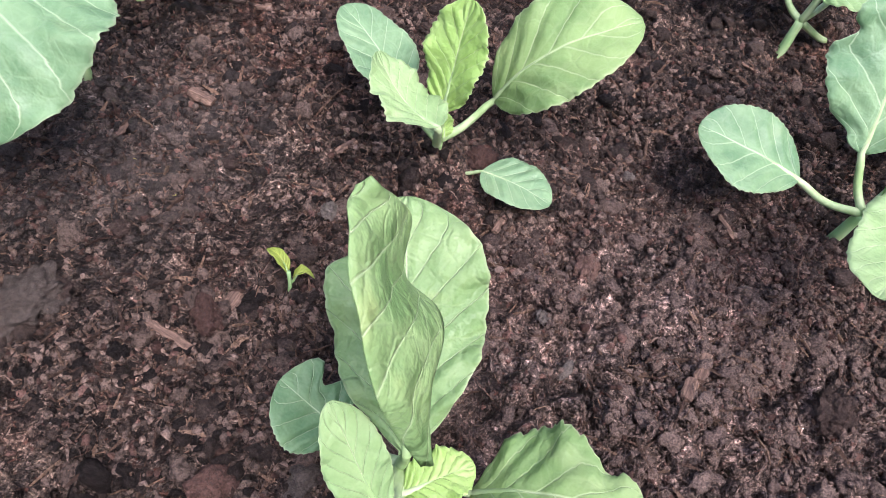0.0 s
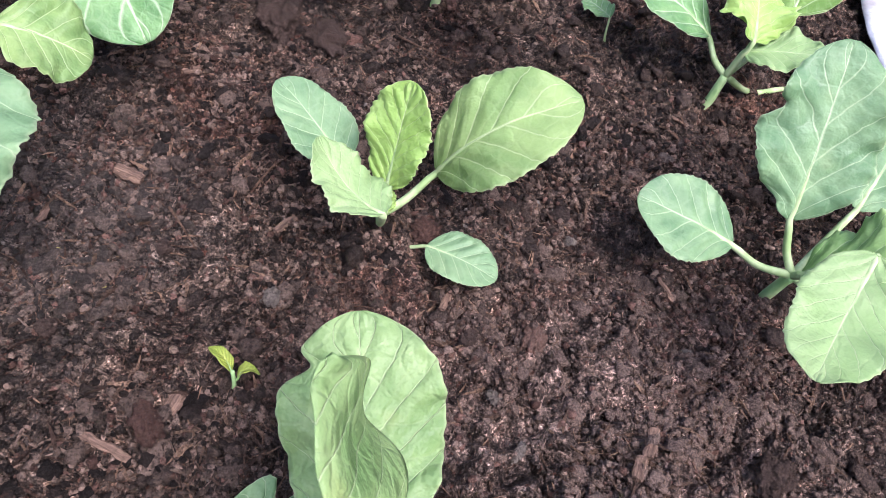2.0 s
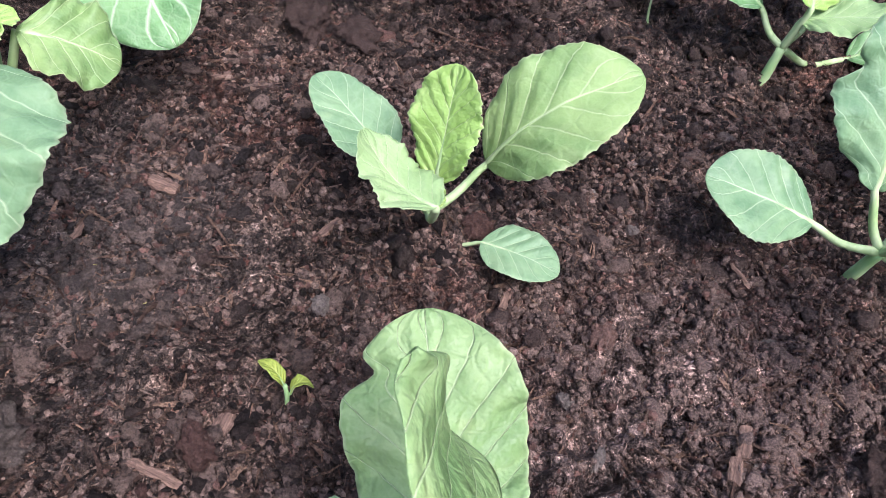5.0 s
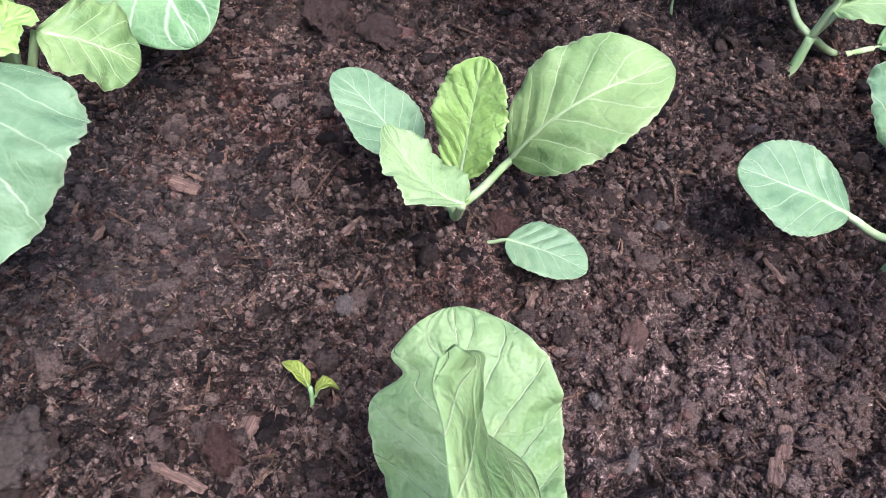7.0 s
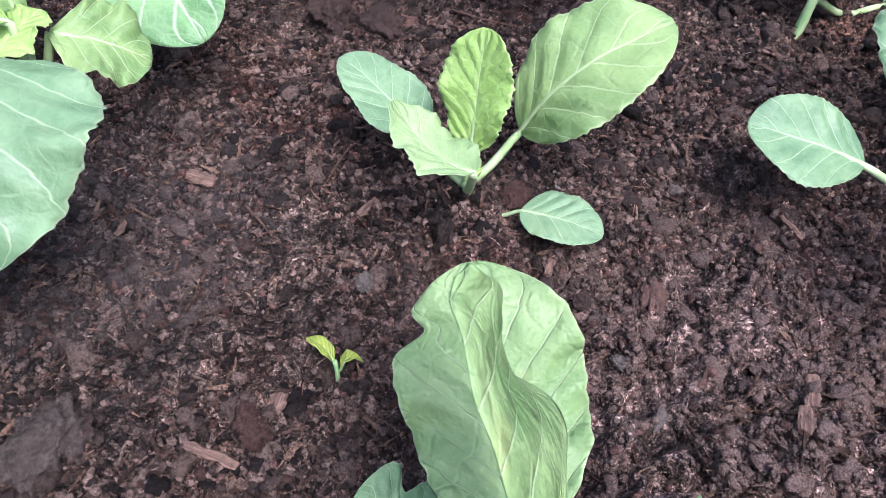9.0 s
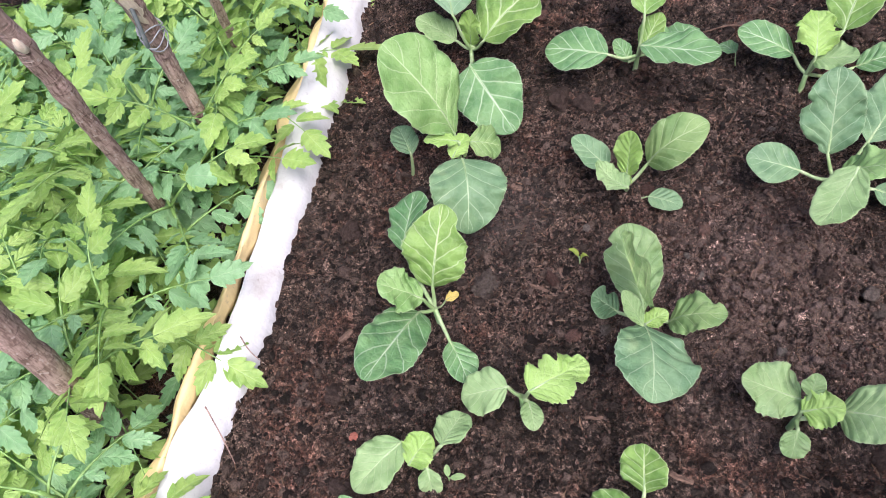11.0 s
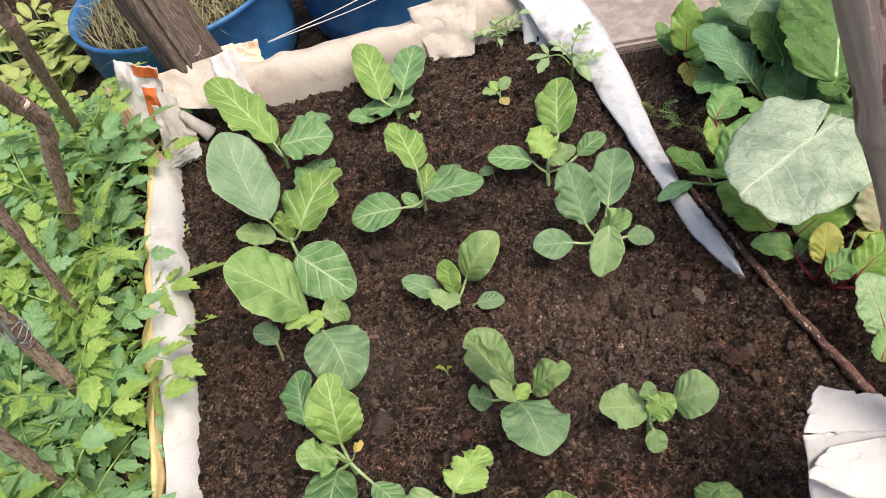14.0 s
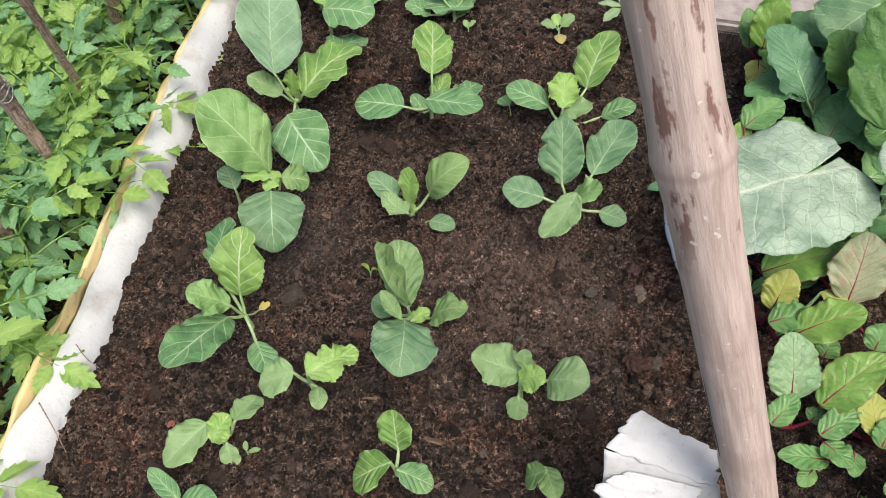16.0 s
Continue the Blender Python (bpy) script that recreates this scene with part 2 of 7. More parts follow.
def wood_material(name, dark, light, scale=1.0, along="Z", rough=0.8, stain=None):
    m = Nodes(name, rough, 0.25)
    c = m.coord()
    st = {"X": (1, 14, 14), "Y": (14, 1, 14), "Z": (14, 14, 1)}[along]
    g = m.noise(9 * scale, 5, 0.7, c, st)
    f = m.noise(60 * scale, 4, 0.7, c)
    col = m.mix(m.step(g, 0.35, 0.68), dark, light)
    col = m.mix(m.step(f, 0.52, 0.72, 0, 0.5), col, tuple(x * 0.45 for x in dark))
    if stain:
        col = m.mix(m.step(m.noise(11, 3, 0.55, c, (1, 1, 0.4)), 0.56, 0.62, 0, 0.85), col, stain)
    nrm = m.bump(g, 0.003, 0.7)
    nrm = m.bump(f, 0.0012, 0.6, nrm)
    return m.done(col, nrm)


def plain_material(name, a, b, scale=40, rough=0.5, dist=0.001, spec=0.4):
    m = Nodes(name, rough, spec)
    f = m.noise(scale, 4, 0.65)
    return m.done(m.mix(m.step(f, 0.35, 0.7), a, b), m.bump(f, dist, 0.6))


SOIL = soil_material()
CRUMB = crumb_material("soil_crumb", (0.0120, 0.0090, 0.0076), (0.290, 0.212, 0.172))
FIBRE = crumb_material("plant_fibre", (0.055, 0.034, 0.026), (0.270, 0.180, 0.125))
SMALL_CLOD = crumb_material("small_clod", (0.0120, 0.0090, 0.0076), (0.150, 0.110, 0.090))
STONE = crumb_material("stone", (0.15, 0.13, 0.115), (0.26, 0.235, 0.21))
CLOD = crumb_material("dry_clod", (0.052, 0.036, 0.030), (0.135, 0.098, 0.082))
CHIP = wood_material("bark_chip", (0.070, 0.043, 0.031), (0.24, 0.155, 0.108), 5.0, "X")
LEAF = leaf_material("cabbage_leaf", (0.092, 0.200, 0.046), (0.245, 0.375, 0.112), (0.47, 0.59, 0.26), 5.0, 0.0024, vein_w=1.2)
LEAF_BLUE = leaf_material("blue_green_leaf", (0.076, 0.182, 0.070), (0.185, 0.315, 0.130), (0.43, 0.56, 0.28), 5.0, 0.0024, vein_w=1.2)
LEAF_RIB = leaf_material("ribbed_cabbage_leaf", (0.078, 0.195, 0.030), (0.220, 0.375, 0.074), (0.56, 0.66, 0.33), 5.0, 0.0034, vein_w=1.9)
LEAF_RIB_BLUE = leaf_material("ribbed_blue_green_leaf", (0.062, 0.180, 0.052), (0.165, 0.325, 0.104), (0.52, 0.64, 0.36), 5.0, 0.0034, vein_w=1.9)
LEAF_YOUNG = leaf_material("young_leaf", (0.205, 0.370, 0.058), (0.320, 0.500, 0.120), (0.50, 0.62, 0.27), 7.0, 0.0030, 0.42, (0.40, 0.53, 0.14), 0.3)
LEAF_LIME = leaf_material("lime_leaf", (0.140, 0.290, 0.066), (0.255, 0.425, 0.125), (0.50, 0.62, 0.30), vein_w=1.2, rugose=0.0024)
LEAF_PALE = leaf_material("pale_leaf", (0.160, 0.290, 0.085), (0.280, 0.420, 0.155), (0.46, 0.57, 0.27), 6.5, 0.0024)
LEAF_YELLOW = leaf_material("yellowing_leaf", (0.52, 0.42, 0.06), (0.60, 0.50, 0.12), (0.6, 0.55, 0.25))
LEAF_GREY = leaf_material("grey_green_leaf", (0.130, 0.250, 0.105), (0.225, 0.360, 0.175), (0.46, 0.58, 0.34), 6.0, 0.0022, vein_w=1.1)
SPROUT = leaf_material("sprout_leaf", (0.190, 0.270, 0.030), (0.330, 0.420, 0.060), (0.42, 0.50, 0.12), 6.0, 0.0024)
LEAF_OLIVE = leaf_material("olive_leaf", (0.25, 0.23, 0.055), (0.36, 0.32, 0.10), (0.4, 0.38, 0.16))
STALK = stalk_material("stalk", (0.22, 0.40, 0.14), (0.40, 0.54, 0.26))
LEAF_PATCHY = leaf_material("crinkled_leaf", (0.095, 0.205, 0.052), (0.235, 0.365, 0.120), (0.46, 0.58, 0.27), 6.0, 0.0046, 0.46, (0.38, 0.46, 0.14), 0.3, 1.0, 0.55)
STALK_PALE = stalk_material("pale_stalk", (0.24, 0.36, 0.14), (0.38, 0.48, 0.25))


# ---- shared builders ----
def mesh(name, verts, faces, material, uvs=None, smooth=True):
    me = bpy.data.meshes.new(name)
    me.from_pydata([tuple(v) for v in verts], [], faces)
    if uvs is not None:
        layer = me.uv_layers.new(name="UVMap")
        idx = np.empty(len(me.loops), dtype=np.int32)
        me.loops.foreach_get("vertex_index", idx)
        layer.data.foreach_set("uv", np.asarray(uvs, dtype=np.float32)[idx].ravel())
    me.materials.append(material)
    if smooth:
        me.polygons.foreach_set("use_smooth", [True] * len(me.polygons))
    me.update()
    return me


def part(name, me, parent, label=""):
    ob = new(name, me)
    ob.parent = parent
    if label:
        tagged(ob, label)
    return ob


def thing(name, at, label, category, group="", kind=""):
    ob = new(name)
    ob.empty_display_size = 0.02
    ob.matrix_world = Matrix.Translation(at)
    return tagged(ob, label, category, group, kind)


TABLES = {}


def vnoise(x, y, scale, seed):
    """Smooth value noise in -1..1 at a wave length of 1/scale metres."""
    if seed not in TABLES:
        TABLES[seed] = np.random.RandomState(seed).uniform(-1, 1, (256, 256))
    tab = TABLES[seed]
    fx, fy = np.asarray(x) * scale + 1000.37, np.asarray(y) * scale + 1000.71
    ix, iy = np.floor(fx).astype(int), np.floor(fy).astype(int)
    tx, ty = fx - ix, fy - iy
    tx, ty = tx * tx * (3 - 2 * tx), ty * ty * (3 - 2 * ty)
    g = lambda a, b: tab[(ix + a) & 255, (iy + b) & 255]
    return (g(0, 0) * (1 - tx) + g(1, 0) * tx) * (1 - ty) + (g(0, 1) * (1 - tx) + g(1, 1) * tx) * ty


def smooth01(v):
    v = np.clip(v, 0, 1)
    return v * v * (3 - 2 * v)


BED_X0, BED_X1, BED_Y0, BED_Y1 = -0.475, 0.455, -0.555, 0.715


def soil_height(x, y):
    x, y = np.asarray(x, dtype=float), np.asarray(y, dtype=float)
    rough = 0.75 + 0.5 * vnoise(x, y, 4.0, 21)
    rough = rough * (1 - 0.55 * smooth01((-0.10 - x) / 0.07) * smooth01((0.02 - y) / 0.1) * smooth01((y + 0.3) / 0.1))
    h = 0.007 * vnoise(x, y, 6, 1) + 0.006 * vnoise(x, y, 14, 2)
    h += rough * (0.0075 * vnoise(x, y, 34, 3) + 0.0120 * np.abs(vnoise(x, y, 52, 4)) - 0.0046)
    u, v = 0.83 * x + 0.56 * y, 0.83 * y - 0.56 * x
    h += rough * (0.0076 * vnoise(u, v, 105, 5) + 0.0050 * vnoise(v - 0.3 * u, u + 0.3 * v, 205, 6))
    # mound round the middle seedling and a small pit beside it
    h += 0.006 * np.exp(-((x - 0.0) ** 2 + (y - 0.0) ** 2) / 0.0035)
    h -= 0.012 * np.exp(-((x - 0.088) ** 2 / 0.0002 + (y + 0.035) ** 2 / 0.0005))
    h += 0.007 * np.exp(-((x - 0.108) ** 2 / 0.0003 + (y + 0.040) ** 2 / 0.0008))
    # the ground round the bed lies lower at the far side and at the near path
    around = smooth01((2.0 - np.abs(x)) / 0.4) * smooth01((2.2 - y) / 0.4) * smooth01((2.0 + y) / 0.4)
    far = smooth01((y - 0.78) / 0.05) * around
    near = smooth01((-0.62 - y) / 0.05) * around
    left, right = smooth01((-0.53 - x) / 0.06) * around, smooth01((x - 0.47) / 0.05) * around
    h = h * around
    h = h * (1 - 0.5 * np.maximum(far, near)) - 0.20 * far * (1 - right) - 0.25 * near - 0.03 * left - 0.015 * right
    return h


def tube(pts, radii, sides=8, wob=0.0, seed=0, cap=True, flat=1.0):
    """Verts and faces of a tapered tube along a line of points."""
    rng = np.random.RandomState(seed)
    pts = [Vector(p) for p in pts]
    n = len(pts)
    verts, faces = [], []
    up = Vector((0.13, 0.31, 1)).normalized()
    for i, p in enumerate(pts):
        d = (pts[min(i + 1, n - 1)] - pts[max(i - 1, 0)]).normalized()
        if abs(d.dot(up)) > 0.97:
            up = Vector((1, 0.2, 0.1)).normalized()
        a = d.cross(up).normalized()
        b = a.cross(d).normalized()
        for k in range(sides):
            t = 2 * math.pi * k / sides
            r = radii[i] * (1 + wob * rng.uniform(-1, 1))
            verts.append(p + a * (r * math.cos(t)) + b * (r * flat * math.sin(t)))
    for i in range(n - 1):
        for k in range(sides):
            j = (k + 1) % sides
            faces.append((i * sides + k, i * sides + j, (i + 1) * sides + j, (i + 1) * sides + k))
    if cap:
        faces.append(tuple(range(sides - 1, -1, -1)))
        faces.append(tuple(range((n - 1) * sides, n * sides)))
    return verts, faces


def spline(points, n):
    """Catmull-Rom through points, n samples."""
    p = [Vector(q) for q in points]
    p = [2 * p[0] - p[1]] + p + [2 * p[-1] - p[-2]]
    out = []
    for i in range(n):
        t = i / (n - 1) * (len(p) - 3)
        k = min(int(t), len(p) - 4)
        f = t - k
        a, b, c, d = p[k:k + 4]
        out.append(0.5 * ((2 * b) + (c - a) * f + (2 * a - 5 * b + 4 * c - d) * f * f + (3 * b - a - 3 * c + d) * f ** 3))
    return out


def blade_points(length, width, wide_at, arch, fold, seed, nu, nv, ruffle, scallop, teeth, notches, sharp, curl, lean=0.0, lobe=0.0):
    """A leaf blade in its own frame: x along the midrib, y across, z up. Returns arrays s, v and the points."""
    rng = np.random.RandomState(seed)
    ph = rng.uniform(0, 6.28, 8)
    s = np.linspace(0, 1, nu)
    v = np.linspace(-1, 1, nv)
    S, V = np.meshgrid(s, v, indexing="ij")
    warp = S ** (math.log(0.5) / math.log(wide_at))
    half = width / 2 * np.sin(np.pi * np.clip(warp, 0.004, 0.996)) ** sharp
    side = np.where(V >= 0, 1.0, -1.0)
    wav = np.sin(2 * np.pi * teeth * S + ph[0] + side * 1.3) + 0.6 * np.sin(2 * np.pi * teeth * 1.73 * S + ph[1] - side)
    half = half * (1 + scallop * wav + 0.7 * scallop * vnoise(S * length, side * 0.31, 330, 90 + seed % 30) + 0.03 * vnoise(S * length, side * 0.17, 70, 60 + seed % 30))
    half = half * (1 + 0.05 * np.sin(2 * np.pi * 1.3 * S + ph[2] * (1 + side)))
    for at, sd, depth, span in notches:
        half = half * (1 - depth * np.exp(-((S - at) / span) ** 2) * (side == sd))
    av = np.abs(V)
    x = S * length - lobe * length * av ** 1.6 * (1 - S) ** 2
    y = V * half
    z = arch * length * 4 * S * (1 - S) + fold * np.abs(y) + lean * y
    z = z - curl * length * np.clip(S - 0.7, 0, 1) ** 2 * 3
    env = np.sin(np.pi * np.clip(S, 0, 1)) ** 0.5
    z = z + ruffle * width * env * av ** 2 * np.sin(2 * np.pi * (2.2 + 0.3 * side) * S + ph[3] + side * ph[4])
    z = z + 0.35 * ruffle * width * env * av ** 3 * np.sin(2 * np.pi * 6.1 * S + ph[5] * side)
    # blistering between the side veins
    z = z + 0.014 * width * env * np.sin(2 * np.pi * (6 * (S - 0.34 * av ** 0.85)) + side * 1.45) * np.sin(np.pi * np.clip(av, 0, 1))
    z = z + 0.012 * width * vnoise(x, y, 60, 100 + seed % 40) + 0.006 * width * vnoise(x, y, 150, 101 + seed % 40)
    return S, V, np.stack([x, y, z], -1)


def frame_of(base, tip, roll):
    base, tip = Vector(base), Vector(tip)
    a = (tip - base).normalized()
    left = Vector((0, 0, 1)).cross(a)
    left = left.normalized() if left.length > 1e-4 else Vector((1, 0, 0))
    up = a.cross(left)
    r = radians(roll)
    l2 = left * math.cos(r) + up * math.sin(r)
    u2 = up * math.cos(r) - left * math.sin(r)
    return Matrix(((a.x, l2.x, u2.x, base.x), (a.y, l2.y, u2.y, base.y), (a.z, l2.z, u2.z, base.z), (0, 0, 0, 1)))


SEED = [100]


def add_leaf(plant, base, tip, width, roll=0, arch=0.05, wide_at=0.5, crown=None, material=None, stalk=None, fold=0.12, ruffle=0.060,
             scallop=0.015, teeth=15, notches=(), sharp=0.55, curl=0.0, petiole=0.0024, res=(36, 17), sag=0.25, label="", lean=0.0, lobe=0.0):
    """One leaf of a plant: the blade, and under it its stalk that runs on as the midrib."""
    SEED[0] += 1
    seed = SEED[0]
    nu, nv = res
    at = plant.matrix_world.translation
    length = (Vector(tip) - Vector(base)).length
    S, V, P = blade_points(length, width, wide_at, arch, fold, seed, nu, nv, ruffle, scallop, teeth, notches, sharp, curl, lean, lobe)
    m = frame_of(base, tip, roll)
    R, o = np.array(m.to_3x3()), np.array(m.translation) - np.array(at)
    top = P.reshape(-1, 3) @ R.T + o
    thick = 0.00045
    low = top - np.array(m.to_3x3().col[2]) * thick
    verts = np.concatenate([top, low])
    uv = np.stack([S.ravel(), V.ravel() * 0.5 + 0.5], -1)
    uv = np.concatenate([uv, uv])
    faces, N = [], nu * nv
    for i in range(nu - 1):
        for j in range(nv - 1):
            a, b, c, d = i * nv + j, (i + 1) * nv + j, (i + 1) * nv + j + 1, i * nv + j + 1
            faces += [(a, b, c, d), (N + d, N + c, N + b, N + a)]
    rim = [i * nv for i in range(nu)] + [(nu - 1) * nv + j for j in range(1, nv)] + [i * nv + nv - 1 for i in range(nu - 2, -1, -1)] + [j for j in range(nv - 2, 0, -1)]
    for a, b in zip(rim, rim[1:] + rim[:1]):
        faces.append((b, a, N + a, N + b))
    leaf = part("leaf", mesh("leaf", verts, faces, material or LEAF, uv), plant, label)
    # stalk and midrib
    mid = P[:, nv // 2]
    pts, rad = [], []
    if crown is not None:
        c, b = Vector(crown), Vector(base)
        k = c.lerp(b, 0.5) + Vector((0, 0, -sag * (b - c).length * 0.5))
        for q in spline([c, k, b], 9)[:-1]:
            pts.append(q - at)
            rad.append(petiole * (1.25 - 0.35 * len(pts) / 9))
    up = np.array([0, 0, 1.0])
    for i in range(0, int(nu * 0.93), 2):
        q = (mid[i] - up * petiole * 0.55) @ R.T + o
        pts.append(Vector(q))
        rad.append(petiole * (0.9 - 0.78 * i / nu))
    v, f = tube(pts, rad, 8)
    part("stalk", mesh("stalk", v, f, stalk or STALK_PALE), leaf)
    return leaf


def leaf_fold(plant, leaf, foot, crest, material, label):
    """The part of a leaf that stands up in a fold: a curved sheet from its foot line to its crest."""
    n, k = 40, 17
    at = Vector(plant.matrix_world.translation)
    lo, hi = spline(foot, n), spline(crest, n)
    verts, uvs, faces = [], [], []
    for i in range(n):
        a = i / (n - 1)
        side = (hi[i] - lo[i]).cross(hi[min(i + 1, n - 1)] - hi[max(i - 1, 0)]).normalized()
        for j in range(k):
            t = j / (k - 1)
            bulge = 0.003 * math.sin(math.pi * t) + 0.0016 * float(vnoise(a * 0.11, t * 0.07, 60, 33)) + 0.003 * (1 - t) ** 2 * math.sin(13 * a)
            verts.append(lo[i].lerp(hi[i], t) - at + side * bulge)
            uvs.append((1 - a, 0.5 + 0.47 * (1 - t) + 0.02))
    for i in range(n - 1):
        for j in range(k - 1):
            faces.append((i * k + j, (i + 1) * k + j, (i + 1) * k + j + 1, i * k + j + 1))
    ob = part("leaf_fold", mesh("leaf_fold", verts, faces, material, uvs), leaf, label)
    md = ob.modifiers.new("thickness", "SOLIDIFY")
    md.thickness = 0.0006
    return ob


def heart_leaf(plant, base, tip, radii, material, stalk, crown, seed, droop=0.022, pucker=0.0032, wing=0.028):
    """A big heart-shaped leaf: the blade spreads round the point where its stalk meets it, with a lobe on either side of a deep cleft."""
    at = Vector(plant.matrix_world.translation)
    m = frame_of(base, tip, 0)
    length = (Vector(tip) - Vector(base)).length
    na, nr = 97, 26
    keys = np.array(radii)
    ang = np.linspace(keys[0, 0], keys[-1, 0], na)
    reach = np.interp(ang, keys[:, 0], keys[:, 1])
    for _ in range(40):
        reach[1:-1] = 0.25 * reach[:-2] + 0.5 * reach[1:-1] + 0.25 * reach[2:]
    verts, uvs, faces = [], [], []
    for i in range(na):
        a = math.radians(ang[i])
        edge = reach[i] * (1 + 0.016 * math.sin(ang[i] * 0.42) + 0.010 * math.sin(ang[i] * 0.23 + 1))
        for j in range(nr):
            r = edge * (j / (nr - 1)) ** 0.85
            x, y = r * math.cos(a), r * math.sin(a)
            z = -droop * max(0.0, x / length) ** 2 - wing * (y / length) ** 2 + 0.35 * wing * max(0.0, -x / length) * (1 if ang[i] < 0 else -2.2)
            z += pucker * float(vnoise(x, y, 55, seed)) * min(1.0, r / 0.03) + 1.6 * pucker * float(vnoise(x, y, 22, seed + 1))
            z += 0.004 * (j / (nr - 1)) ** 3 * math.sin(ang[i] * 0.12 + seed)
            verts.append(m @ Vector((x, y, z)) - at)
            uvs.append((0.10 + 0.85 * x / length, 0.5 + 0.5 * y / (0.86 * length)))
    for i in range(na - 1):
        for j in range(nr - 1):
            faces.append((i * nr + j, i * nr + j + 1, (i + 1) * nr + j + 1, (i + 1) * nr + j))
    leaf = part("leaf", mesh("leaf", verts, faces, material, uvs), plant)
    md = leaf.modifiers.new("thickness", "SOLIDIFY")
    md.thickness, md.offset = 0.0007, 0
    c, b = Vector(crown), Vector(base)
    pts = [q - at for q in spline([c, c.lerp(b, 0.5) + Vector((0.02, 0.0, 0.02)), b - Vector((0, 0, 0.004))], 10)]
    v, f = tube(pts, [0.0042 - 0.0012 * k / 9 for k in range(10)], 8)
    part("stalk", mesh("stalk", v, f, stalk), leaf)
    return leaf


def add_stem(plant, points, r0, r1, material=None):
    at = plant.matrix_world.translation
    pts = [q - at for q in spline(points, 8)]
    v, f = tube(pts, [r0 + (r1 - r0) * i / 7 for i in range(8)], 9, 0.06, 3)
    return part("stem", mesh("stem", v, f, material or STALK), plant)


# ---- ground ----
def spaced(stops):
    """Grid lines: stops of (from, to, step)."""
    out = []
    for a, b, st in stops:
        n = max(1, int(round((b - a) / st)))
        out += [a + (b - a) * i / n for i in range(n)]
    return np.array(out + [stops[-1][1]])


gx = spaced([(-40, -2, 9.5), (-2, -0.6, 0.1), (-0.6, -0.24, 0.0034), (-0.24, 0.36, 0.0023), (0.36, 0.62, 0.0036), (0.62, 1.5, 0.05), (1.5, 40, 9.6)])
gy = spaced([(-40, -2, 9.5), (-2, -0.64, 0.1), (-0.64, -0.26, 0.0033), (-0.26, 0.16, 0.0023), (0.16, 0.84, 0.0034), (0.84, 2.2, 0.05), (2.2, 40, 9.5)])
GX, GY = np.meshgrid(gx, gy, indexing="ij")
GZ = soil_height(GX, GY)
nx, ny = GX.shape
ii = (np.arange(nx - 1)[:, None] * ny + np.arange(ny - 1)[None, :]).ravel()
quads = np.stack([ii, ii + ny, ii + ny + 1, ii + 1], -1)
gm = bpy.data.meshes.new("ground")
gm.vertices.add(nx * ny)
gm.vertices.foreach_set("co", np.stack([GX, GY, GZ], -1).astype(np.float32).ravel())
gm.loops.add(quads.size)
gm.loops.foreach_set("vertex_index", quads.astype(np.int32).ravel())
gm.polygons.add(len(quads))
gm.polygons.foreach_set("loop_start", np.arange(0, quads.size, 4, dtype=np.int32))
gm.polygons.foreach_set("use_smooth", np.ones(len(quads), dtype=bool))
gm.update()
gm.validate()
gm.materials.append(SOIL)
tagged(new("ground", gm), "dark moist crumbly garden soil with bark and fibres", "soil", kind="structure")


# ---- an unseen plain wall, added beyond the beets to hold back skylight there ----
SKY_BLOCK = plain_material("sky_block_wall", (0.30, 0.27, 0.24), (0.38, 0.35, 0.31), 8, 0.9, 0.004)
bm = bmesh.new()
bmesh.ops.create_cube(bm, size=1, matrix=Matrix.Translation((1.60, 0.4, 0.50)) @ Matrix.Diagonal((0.12, 5.0, 1.6, 1)))
me = bpy.data.meshes.new("unseen_wall_east")
bm.to_mesh(me)
bm.free()
me.materials.append(SKY_BLOCK)
tagged(new("unseen_wall_east", me), "unseen wall added to hold back skylight from the beets", "wall", kind="structure")


# ---- sack edging of the bed ----
SACK = sack_material("white_sack", (0.53, 0.53, 0.52), (0.33, 0.27, 0.22), 0.5)
SACK_BEIGE = sack_material("beige_sack", (0.50, 0.455, 0.390), (0.36, 0.28, 0.20), 0.6)
SACK_GREY = sack_material("grey_white_sack", (0.50, 0.53, 0.56), (0.17, 0.145, 0.13), 0.7)
SACK_YELLOW = sack_material("yellow_sack", (0.70, 0.55, 0.27), (0.62, 0.56, 0.44), 0.8)


